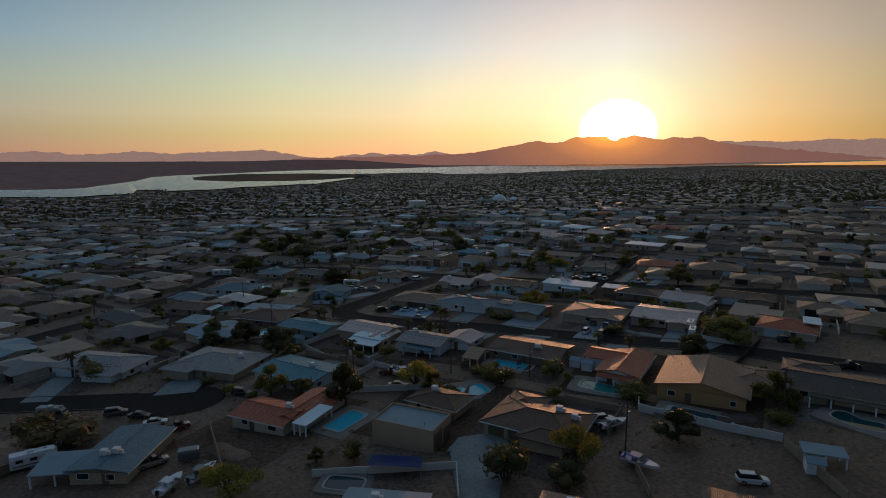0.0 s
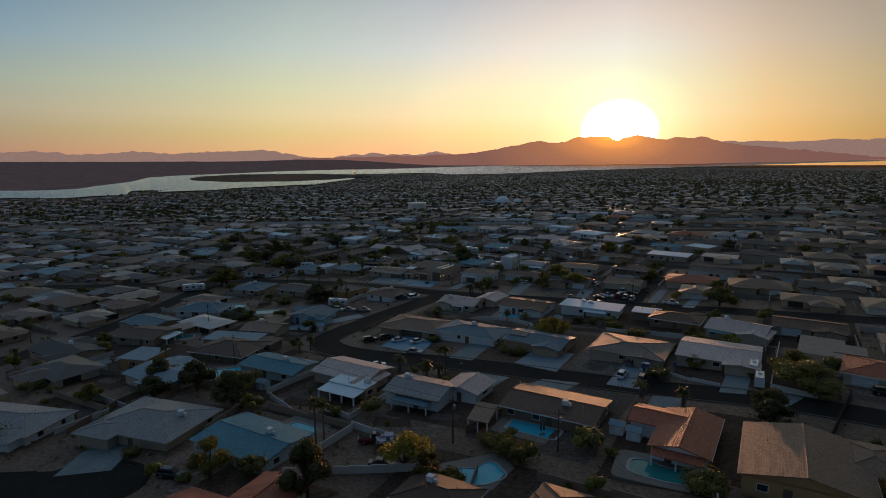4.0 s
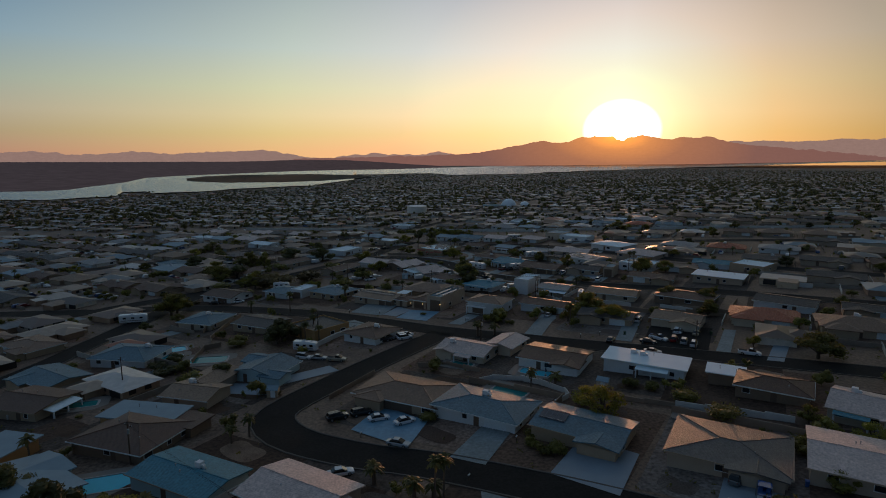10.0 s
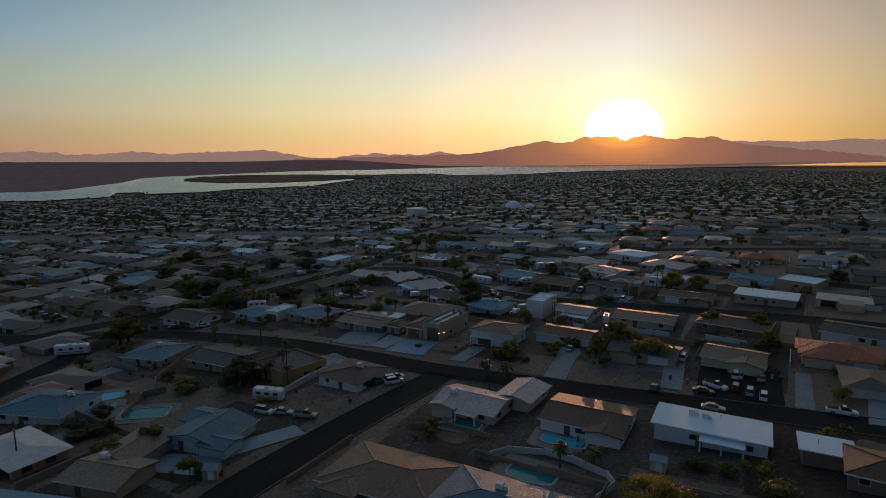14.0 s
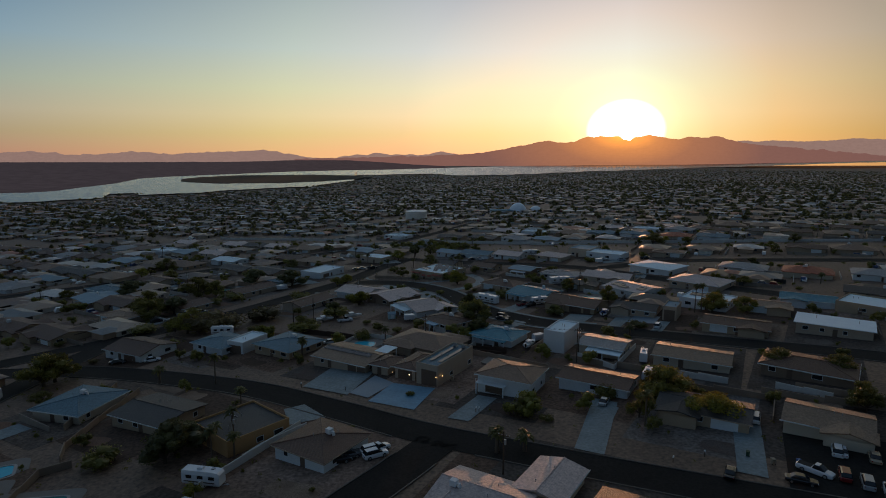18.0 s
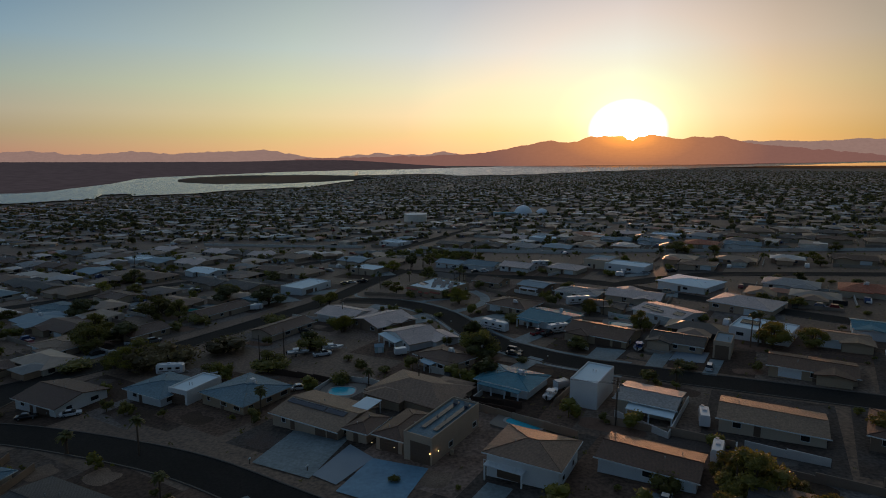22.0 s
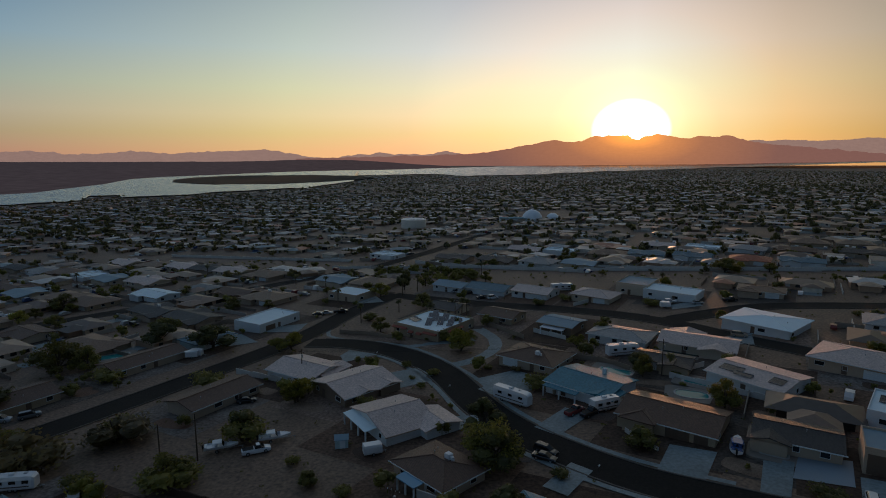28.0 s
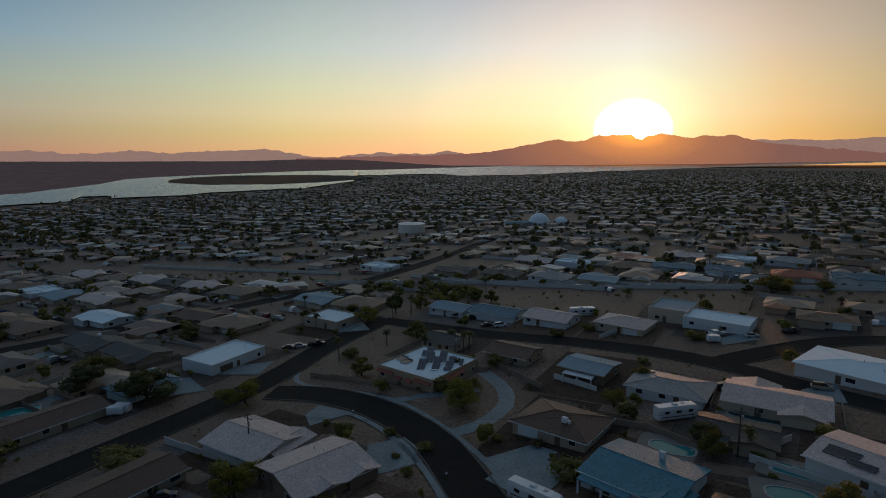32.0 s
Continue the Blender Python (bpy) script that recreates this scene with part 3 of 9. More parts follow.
def roof_height(lx, ly, w, d, h, kind, along, pitch):
    if kind == "flat":
        return h
    if kind == "shed":
        return h + pitch * (ly + d / 2) * 0.5
    if along == "x":
        run = d / 2 - abs(ly)
        if kind == "hip":
            run = min(run, w / 2 - abs(lx))
    else:
        run = w / 2 - abs(lx)
        if kind == "hip":
            run = min(run, d / 2 - abs(ly))
    return h + pitch * max(run, 0)


def roof_shapes(cx, cy, w, d, h, kind, along, pitch, over):
    """The roof, the gable ends under it and its ridge cap, about cx, cy."""
    roof, gable, cap = Shape(), Shape(), Shape()
    t = 0.2
    if kind == "flat":
        roof.box(cx, cy, h - 0.28, w - 0.3, d - 0.3, 0.2)
        return roof, gable, cap
    if kind == "slab":
        roof.box(cx, cy, h, w + 2 * over, d + 2 * over, 0.22)
        return roof, gable, cap
    if kind == "shed":
        y0, y1 = cy - d / 2 - over, cy + d / 2 + over
        z0, z1 = h - over * pitch * 0.5, h + pitch * 0.5 * (d + over)
        roof.extrude([(y0, z0), (y1, z1), (y1, z1 + t), (y0, z0 + t)], "x", cx - w / 2 - over, cx + w / 2 + over)
        gable.extrude([(cy - d / 2, h - 0.3), (cy + d / 2, h - 0.3), (cy + d / 2, h + pitch * d * 0.5 - 0.02)], "x", cx - w / 2, cx + w / 2)
        return roof, gable, cap
    if kind == "hip":
        a, b = w / 2 + over, d / 2 + over
        e = h - over * pitch
        r = min(a, b)
        top = e + pitch * r
        rx, ry = a - r, b - r
        vs = [(cx - a, cy - b, e), (cx + a, cy - b, e), (cx + a, cy + b, e), (cx - a, cy + b, e)]
        vs += [(x, y, z + t) for x, y, z in vs]
        if rx >= ry:
            vs += [(cx - rx, cy, top + t), (cx + rx, cy, top + t)]
            fs = [(4, 5, 9, 8), (5, 6, 9), (6, 7, 8, 9), (7, 4, 8)]
        else:
            vs += [(cx, cy - ry, top + t), (cx, cy + ry, top + t)]
            fs = [(4, 5, 8), (5, 6, 9, 8), (6, 7, 9), (7, 4, 8, 9)]
        roof.add(vs, [(3, 2, 1, 0), (0, 1, 5, 4), (1, 2, 6, 5), (2, 3, 7, 6), (3, 0, 4, 7)] + fs)
        ends = [Vector(vs[8]), Vector(vs[9])]
        cap.tube(ends[0], ends[1], 0.13, 0.13, 6)
        for i, c in enumerate(vs[4:8]):
            c = Vector(c)
            end = min(ends, key=lambda q: (q - c).length)
            cap.tube(c.lerp(end, 0.03), end, 0.11, 0.11, 6)
        return roof, gable, cap
    half = (d if along == "x" else w) / 2
    mid = cy if along == "x" else cx
    length = (w if along == "x" else d) / 2
    centre = cx if along == "x" else cy
    z0, z1 = h - over * pitch, h + pitch * half
    prof = [(mid - half - over, z0), (mid, z1), (mid + half + over, z0), (mid + half + over, z0 + t), (mid, z1 + t), (mid - half - over, z0 + t)]
    roof.extrude(prof, along, centre - length - over * 0.7, centre + length + over * 0.7)
    gable.extrude([(mid - half, h - 0.3), (mid + half, h - 0.3), (mid + half, h - 0.02), (mid, z1 - 0.02), (mid - half, h - 0.02)], along, centre - length, centre + length)
    if along == "x":
        cap.tube((centre - length - over * 0.7, mid, z1 + t), (centre + length + over * 0.7, mid, z1 + t), 0.12, 0.12, 6)
    else:
        cap.tube((mid, centre - length - over * 0.7, z1 + t), (mid, centre + length + over * 0.7, z1 + t), 0.12, 0.12, 6)
    return roof, gable, cap


WINDOW_MESH, DOOR_MESH = {}, {}


def ring_window(ww, wh):
    """Corner points of a frame: outer front and back, inner front, and the glass plane."""
    o = [(-ww / 2, 0), (ww / 2, 0), (ww / 2, wh), (-ww / 2, wh)]
    i = [(-ww / 2 + 0.08, 0.08), (ww / 2 - 0.08, 0.08), (ww / 2 - 0.08, wh - 0.08), (-ww / 2 + 0.08, wh - 0.08)]
    vs = [(x, 0.02, z) for x, z in o] + [(x, -0.07, z) for x, z in o] + [(x, -0.07, z) for x, z in i] + [(x, -0.02, z) for x, z in i]
    fs = []
    for k in range(4):
        j = (k + 1) % 4
        fs += [(k, j, j + 4, k + 4), (k + 4, j + 4, j + 8, k + 8), (k + 8, j + 8, j + 12, k + 12)]
    return vs, fs


def window_meshes(ww, wh):
    key = (round(ww, 1), round(wh, 1))
    if key not in WINDOW_MESH:
        ww, wh = key
        f = Shape().add(*ring_window(ww, wh))
        p = Shape().box(0, 0.0, 0.085, ww - 0.17, 0.03, wh - 0.17)
        WINDOW_MESH[key] = (f.mesh("window", TRIM), p.mesh("pane", GLASS))
    return WINDOW_MESH[key]


def glazed(ww):
    """A window with its glass in one mesh."""
    key = ("glazed", round(ww, 1))
    if key not in WINDOW_MESH:
        vs, fs = ring_window(round(ww, 1), 1.2)
        me = Shape().add(vs, fs + [(12, 13, 14, 15)]).mesh("window", TRIM)
        me.materials.append(GLASS)
        me.polygons[len(fs)].material_index = 1
        WINDOW_MESH[key] = me
    return WINDOW_MESH[key]


def garage_mesh(width, height, mat):
    key = (round(width, 1), round(height, 1), mat.name)
    if key not in DOOR_MESH:
        rows = max(4, int(height / 0.55))
        prof = [(0.05, 0.0)]
        for i in range(rows):
            z0, z1 = height * i / rows, height * (i + 1) / rows
            prof += [(-0.05, z0 + 0.015), (-0.05, z1 - 0.04), (-0.01, z1 - 0.035), (-0.01, z1 - 0.005)]
        prof += [(0.05, height)]
        s = Shape().extrude(prof[::-1], "x", -width / 2, width / 2)
        DOOR_MESH[key] = s.mesh("garage_door", mat)
    return DOOR_MESH[key]


def on_wall(ob, cx, cy, w, d, side, along, z):
    nx, ny = FACES[side]
    if ny:
        ob.matrix_local = pose(cx + along * -ny, cy + ny * d / 2, z, 0, 0, 0 if ny < 0 else 180)
    else:
        ob.matrix_local = pose(cx + nx * w / 2, cy + along * nx, z, 0, 0, 90 if nx > 0 else -90)


def house(x, y, rot, w, d, h=2.6, roof="gable", along="x", mat="tan_tile", wall="cream", pitch=0.22, over=0.7,
          garage=(), wings=(), patio=None, label="", door="white", windows=True, group="houses of the neighbourhood", vents=2, chimney=None, seed=0, panes=True, caps=True):
    """A single-storey desert house. garage: (side, place along it, width, height); wings: (x, y, w, d, h, roof, along);
    patio: (side, place, width, depth) of a cover on posts."""
    rng = random.Random(int(x * 31 + y * 17) + seed)
    home = thing("house", label, "house", group, at=on_ground(x, y, rot))
    seed_tone = int(abs(x * 7 + y * 3))
    blocks = [(0, 0, w, d, h, roof, along)] + list(wings)
    for cx, cy, bw, bd, bh, kind, way in blocks:
        s = Shape().box(cx, cy, -1.2, bw, bd, bh + 1.2 - (0.02 if kind != "flat" else 0.0))
        if kind == "flat":
            s = Shape().box(cx, cy, -1.2, bw - 0.02, bd - 0.02, bh + 0.85)
        r, g, c = roof_shapes(cx, cy, bw, bd, bh, kind, way, pitch, over)
        if g.v:
            s.add(g.v, g.f)
        part("wall", s, WALL[wall], home)
        if kind == "flat":
            p = Shape()
            for sx in (-1, 1):
                p.box(cx + sx * (bw / 2 - 0.1), cy, bh - 0.4, 0.22, bd, 0.75)
                p.box(cx, cy + sx * (bd / 2 - 0.1), bh - 0.4, bw - 0.46, 0.22, 0.75)
            part("parapet", p, WALL[wall], home)
        ro = part("roof", r, ROOF[mat], home)
        if panes and kind in ("gable", "hip", "shed") and (cx, cy) == (0, 0):
            z_ = bh - over * pitch * (0.5 if kind == "shed" else 1.0)
            if kind != "gable" or way == "x":
                part("fascia", Shape().box(cx, cy - bd / 2 - over - 0.035, z_ - 0.03, bw + 2 * over, 0.05, 0.22), TRIM if seed_tone % 3 else TANTRIM, ro)
            if kind == "hip" or (kind == "gable" and way == "y"):
                part("fascia", Shape().box(cx + bw / 2 + over + 0.035, cy, z_ - 0.03, 0.05, bd + 2 * over, 0.22), TRIM if seed_tone % 3 else TANTRIM, ro)
        if panes and c.v and (caps or (cx, cy) == (0, 0)):
            part("ridge_cap", c, ROOF[mat], ro)
    taken = {"near": [], "far": [], "left": [], "right": []}
    for side, along_, gw, gh in garage:
        ob = part("garage_door", garage_mesh(gw, gh, WHITEDOOR if door == "white" else BROWNDOOR), None, home)
        on_wall(ob, 0, 0, w, d, side, along_, 0.05)
        taken[side].append((along_ - gw / 2 - 0.5, along_ + gw / 2 + 0.5))
    if windows:
        for side in ("near", "right"):
            span = w if FACES[side][1] else d
            n = max(1, int(span / 4.6))
            for i in range(n):
                a = span * ((i + 0.5) / n - 0.5) + rng.uniform(-0.5, 0.5)
                ww = rng.choice((1.2, 1.6, 1.6, 2.2))
                if any(lo < a + ww / 2 and a - ww / 2 < hi for lo, hi in taken[side]) or rng.random() < 0.42:
                    continue
                fm, pm = window_meshes(ww, 1.2)
                ob = part("window", fm if panes else glazed(ww), None, home)
                on_wall(ob, 0, 0, w, d, side, a, 1.0)
                if panes:
                    part("pane", pm, None, ob)
        span = w
        a = rng.uniform(-0.2, 0.2) * span
        if not any(lo < a + 0.8 and a - 0.8 < hi for lo, hi in taken["near"]):
            ds = Shape().box(0, -0.03, 0, 1.0, 0.07, 2.05)
            ds.box(0, -0.01, 0, 1.2, 0.05, 2.15)
            ob = part("front_door", ds, BROWNDOOR, home)
            on_wall(ob, 0, 0, w, d, "near", a, 0.05)
    if patio:
        side, along_, pw, pd = patio[:4]
        pmat = ROOF[patio[4]] if len(patio) > 4 else METALW
        s, posts = Shape(), []
        s.extrude([(-pd, 2.15), (0.0, 2.42), (0.0, 2.54), (-pd, 2.27)], "x", -pw / 2, pw / 2)
        ob = part("patio_cover", s, pmat, home, "sloping patio cover on posts")
        on_wall(ob, 0, 0, w, d, side, along_, 0)
        n = max(2, int(pw / 3.2) + 1)
        pm = Shape().box(0, 0, -1.0, 0.28, 0.28, 3.16).mesh("post", TRIM)
        for i in range(n):
            po = part("post", pm, None, ob)
            po.matrix_local = pose(-pw / 2 + 0.25 + (pw - 0.5) * i / (n - 1), -pd + 0.25, 0)
    for i in range(vents):
        lx, ly = rng.uniform(-0.35, 0.35) * w, rng.uniform(-0.3, 0.3) * d
        z = roof_height(lx, ly, w, d, h, roof, along, pitch)
        v = Shape().tube((lx, ly, z - 0.1), (lx, ly, z + 0.55), 0.06, 0.06, 6)
        v.tube((lx, ly, z + 0.55), (lx, ly, z + 0.68), 0.13, 0.10, 6)
        part("vent_pipe", v, GREYMETAL, home)
    if chimney:
        lx, ly = chimney
        z = roof_height(lx, ly, w, d, h, roof, along, pitch)
        part("chimney", Shape().box(lx, ly, z - 0.5, 0.9, 0.7, 1.9).box(lx, ly, z + 1.4, 1.05, 0.85, 0.15), WALL[wall], home)
    PLACED.append((x, y, max(w, d) * 0.55 + 1))
    return home


COOLER = None


def cooler(hx, hy, rot, lx, ly, w, d, h, roof, along="x", pitch=0.22):
    """A white evaporative cooler standing on a roof."""
    global COOLER
    z = ground_z(hx, hy) + roof_height(lx, ly, w, d, h, roof, along, pitch) + (0.15 if roof != "flat" else -0.08)
    c, s = math.cos(radians(rot)), math.sin(radians(rot))
    at = pose(hx + lx * c - ly * s, hy + lx * s + ly * c, z, 0, 0, rot)
    if COOLER is None:
        t = thing("rooftop_cooler", "white metal evaporative cooler standing on a roof", "air conditioner", "rooftop coolers", at=at)
        hs = Shape().extrude([(-0.5, 0.12), (0.5, 0.12), (0.54, 0.2), (0.54, 1.0), (0.5, 1.1), (-0.5, 1.1), (-0.54, 1.0), (-0.54, 0.2)], "x", -0.57, 0.57)
        part("housing", hs, METALW, t)
        part("duct", Shape().box(0.85, 0, 0.2, 0.6, 0.5, 0.5).box(1.05, 0, -0.1, 0.45, 0.45, 0.4), METALW, t)
        lg = Shape().box(0, 0, 0.02, 1.0, 0.9, 0.1)
        for sx in (-0.45, 0.45):
            for sy in (-0.4, 0.4):
                lg.box(sx, sy, -0.25, 0.06, 0.06, 0.4)
        part("stand", lg, GREYMETAL, t)
        COOLER = t
        return t
    return copy_thing(COOLER, at)

# first rows, about the cul-de-sac
house(-93, 154.8, -12, 22, 12, roof="hip", mat="grey_tile", wall="white", garage=[("near", -8, 4.9, 2.2)], wings=[(5.5, -5.5, 9, 7, 2.6, "hip", "y")], label="white stucco house with grey tile hip roof on a gravel lot")
house(-60, 152, -18, 20, 15, roof="hip", mat="grey_tile", wall="beige", garage=[("near", -6.5, 4.9, 2.2)], wings=[(-6, -6.5, 8, 7, 2.6, "hip", "y")], label="beige stucco house with grey tile hip roof and wide driveway")
cooler(-60, 152, -18, 6, 1, 20, 15, 2.6, "hip")
house(-36, 141.3, -30, 18, 12.5, roof="gable", mat="teal", wall="teal", pitch=0.128, label="pale teal house with low teal shingle roof beside a pool")
cooler(-36, 141.3, -30, 3, 1.5, 18, 12.5, 2.6, "gable", pitch=0.128)
house(-35.5, 115.5, -24, 13, 9, roof="gable", along="x", mat="terracotta", wall="cream", wings=[(5.2, 5.5, 8, 15, 2.6, "gable", "y")], label="cream stucco house with terracotta tile roof and white patio cover")
cooler(-35.5, 115.5, -24, 3.6, 1.0, 13, 9, 2.6, "gable")
house(-5.9, 105.3, -24, 12.6, 8.2, h=4.4, roof="flat", mat="grey", wall="tan", garage=[("right", -1.8, 3.6, 3.6), ("right", 2.2, 3.2, 3.0)], door="brown", windows=False, label="tall tan stucco garage building with flat grey roof")
house(-0.5, 119, -30, 11, 8, roof="hip", mat="brown", wall="tan", label="tan stucco house with brown hip roof behind the tall garage")
cooler(-0.5, 119, -30, -2, 1, 11, 8, 2.6, "hip")
house(18.5, 106.8, -30, 17.5, 12.5, roof="hip", mat="brown", wall="tan", garage=[("near", -6.2, 3.2, 2.4), ("near", -2.2, 3.2, 2.4)], door="brown", wings=[(3.5, -5.5, 8, 6, 2.6, "hip", "y"), (-5, 5.5, 7, 8, 2.6, "hip", "y")], label="large tan stucco house with brown tile hip roofs and arched garages")
cooler(18.5, 106.8, -30, 3, 3, 17.5, 12.5, 2.6, "hip")
cooler(18.5, 106.8, -30, 6.5, 1.5, 17.5, 12.5, 2.6, "hip")
house(23.5, 151.5, -29, 19, 12.4, roof="gable", mat="brown", wall="brown", pitch=0.16, label="brown house with wide brown shingle roof round a pool patio")
cooler(23.5, 151.5, -29, 2.5, -2, 19, 12.4, 2.6, "gable", pitch=0.16)
house(44.2, 136.2, -31, 9, 17, roof="gable", along="y", mat="terracotta", wall="white", wings=[(-5.5, 3.8, 9, 7.5, 2.6, "gable", "x")], patio=("near", 0, 8.4, 2.6, "terracotta"), label="white house with terracotta tile gable roofs and backyard pool")
house(57.8, 123.9, -29, 17, 19, h=3.2, roof="gable", along="y", mat="tan_tile", wall="ochre", pitch=0.192, wings=[(9.5, 5, 9, 11, 3.2, "hip", "x")], label="large ochre stucco house with tan tile gable roof and covered patio")
house(84, 117.2, -31, 20, 14, roof="gable", mat="dark", wall="beige", pitch=0.16, wings=[(-6, 8, 10, 8, 2.6, "hip", "x")], patio=("near", 1, 15, 2.6, "dark"), label="beige house with dark shingle roof and long patio")
# along the bending street
house(70.5, 180.6, -30, 18, 16, roof="gable", mat="pale_tile", wall="beige", pitch=0.128, garage=[("near", 6.2, 4.9, 2.2)], door="brown", wings=[(5.5, -8.2, 7, 4, 2.6, "gable", "y")], label="beige house with pale low roof and open garage porch")
house(50.4, 187.6, -30, 18, 15, roof="hip", mat="slate", wall="beige", pitch=0.09, garage=[("near", 4.6, 4.9, 2.2)], wings=[(4.6, -6.5, 8, 5, 2.6, "gable", "y")], label="beige house with slate-grey hip roof, boat in its drive")
house(27.5, 198.1, -32, 17, 11, roof="gable", mat="blue_grey", wall="tan", pitch=0.16, garage=[("near", 4.8, 4.9, 2.2)], wings=[(4.8, -5.6, 7, 4, 2.6, "gable", "y")], label="tan house with blue-grey shingle roof and solar panels")
house(9.4, 210, -30, 18.8, 12, roof="hip", mat="blue_grey", wall="white", pitch=0.16, garage=[("near", 5, 4.9, 2.2)], label="white house with blue-grey hip roof and attached garage")
cooler(9.4, 210, -30, -1, 2, 18.8, 12, 2.6, "hip", pitch=0.16)
house(-7.7, 219.8, -25, 20.5, 13.5, roof="hip", mat="tan_tile", wall="tan", pitch=0.176, garage=[("near", -1.8, 2.6, 2.2), ("near", 2.0, 4.9, 2.2)], door="brown", wings=[(-5.6, -5.5, 6, 6, 2.6, "hip", "y")], label="tan stucco house with tan tile roof on the corner lot")
house(-22.5, 178, -30, 16, 11, roof="gable", mat="pale_tile", wall="beige", wings=[(6.5, -3.5, 6, 10, 2.6, "gable", "y")], label="beige stucco house with pale tile gable roofs")
house(-21.2, 168.3, -29, 10.5, 4.5, h=2.7, roof="slab", mat="white", wall="beige", over=0.05, patio=("near", 0, 10.5, 4.2, "white"), label="low extension with bright white flat patio roof on posts")
cooler(-21.2, 168.3, -29, 3.6, 1.0, 10.5, 4.5, 2.95, "flat")
house(-4.6, 162.8, -27, 13.2, 10, h=3.0, roof="gable", mat="grey_tile", wall="white", pitch=0.208, patio=("near", 0.8, 9, 2.8, "blue_grey"), label="white stucco house with grey tile gable roof and porch columns")
cooler(-4.6, 162.8, -27, -4.4, 1, 13.2, 10, 3, "gable", pitch=0.208)
house(6.0, 164.5, -30, 8, 9, h=2.6, roof="gable", along="y", mat="pale_tile", wall="white", label="small white stucco garage wing with pale tile gable roof")
# the block between the two streets
house(7.3, 250.4, -30, 14.2, 10.5, roof="gable", mat="pale_tile", wall="cream", patio=("near", 1.5, 5, 2.4, "pale_tile"), wings=[(-4.5, -4.5, 5, 4, 2.6, "gable", "y")], label="cream stucco house with pale tile roof above a small pool")
cooler(7.3, 250.4, -30, -4.5, -1.5, 14.2, 10.5, 2.6, "gable")
house(18.4, 254.6, -32, 7.5, 11, roof="gable", along="y", mat="pale_tile", wall="cream", label="cream stucco garage with pale tile gable roof")
house(30, 240.8, -28, 16, 13, roof="gable", mat="brown", wall="white", pitch=0.144, wings=[(4.6, -5, 6.5, 6, 2.6, "gable", "y")], label="white house with dark brown roof behind a pool")
house(51.2, 233.4, -28, 19, 9, h=3.0, roof="slab", mat="white", wall="white", patio=("near", 2.2, 7.5, 2.4, "white"), label="long white house with flat white roof")
cooler(51.2, 233.4, -28, -3.6, 2.2, 19, 9, 3.2, "flat")
cooler(51.2, 233.4, -28, -1.2, 1.6, 19, 9, 3.2, "flat")
house(73, 215, -32, 14, 10, roof="hip", mat="brown", wall="brown", label="brown house with brown hip roof and French doors")
house(66.5, 223.5, -27, 7.2, 6, h=2.8, roof="slab", mat="white", wall="brown", windows=False, label="carport with flat white roof")
house(75, 273.8, -34, 14, 11, roof="gable", mat="sand", wall="cream", garage=[("near", 3.4, 5.5, 2.3)], wings=[(3.4, -5.6, 7.6, 4.5, 2.6, "gable", "y")], label="cream house with sand-coloured gable roof, many cars in front")
# across the second street
house(0.9, 313.6, -30.3, 6.2, 18.4, h=5.2, roof="flat", mat="blue_grey", wall="beige", garage=[("near", 0.6, 4.4, 4.0)], door="brown", label="tall beige garage building with long flat roof and solar strips")
house(-6.7, 315.5, -28, 6, 12, h=3.2, roof="hip", mat="brown", wall="beige", garage=[("near", 0, 4.2, 2.5)], door="brown", windows=False, label="beige garage with brown hip roof beside the tall garage")
house(-14.9, 318.2, -27, 5, 7.5, h=2.6, roof="hip", mat="brown", wall="beige", label="small beige entry pavilion with brown roof")
house(-25.3, 325.7, -29, 18, 13, roof="gable", mat="sand", wall="beige", pitch=0.16, garage=[("near", 4.5, 2.8, 2.2), ("near", 7.6, 2.6, 2.2)], door="brown", label="beige house with solar strips and white flat patio roof")
house(17, 302, -28, 13, 11, h=4.3, roof="hip", mat="tan_tile", wall="white", garage=[("near", -2.2, 4.6, 2.2)], door="brown", label="white two-storey house with tan tile hip roof and balcony")
house(37.4, 300.4, -30, 16, 9.5, roof="gable", mat="brown", wall="white", pitch=0.176, garage=[("near", 5, 4.9, 2.2)], label="white house with brown gable roof and pale driveway")
house(34.8, 333.3, -31, 6.2, 12.5, h=6.0, roof="flat", mat="white", wall="white", windows=False, label="tall white garage tower with flat white roof")
house(45.8, 326.6, -31, 12, 10, h=3.0, roof="gable", mat="grey_tile", wall="cream", pitch=0.128, patio=("near", 1.5, 9.5, 3.0, "white"), label="cream house with grey tile roof and white porch roof")
house(17.4, 341.9, -33, 13.5, 11, roof="hip", mat="teal", wall="white", pitch=0.176, patio=("near", 0, 11, 2.2, "teal"), label="white house with teal hip roof and porch")
cooler(17.4, 341.9, -33, 2, 0.5, 13.5, 11, 2.6, "hip", pitch=0.176)
house(-46.6, 240.6, -20, 12, 12, roof="gable", along="y", mat="blue_grey", wall="teal", wings=[(5.5, -4, 6, 5, 2.6, "gable", "x"), (-6, 4, 5, 6, 2.6, "gable", "x")], label="pale teal house with blue-grey gable roofs beside a pool")
house(-58.5, 224.2, -14, 12, 9, roof="gable", mat="sand", wall="beige", wings=[(-2, 9, 8, 12, 2.6, "gable", "y")], label="beige house with long sand-coloured roofs")
cooler(-58.5, 224.2, -14, -3, 2.5, 12, 9, 2.6, "gable")
house(-64, 211, -10, 16, 7.5, h=3.1, roof="slab", mat="grey", wall="ochre", label="ochre house with flat blue-grey roof")
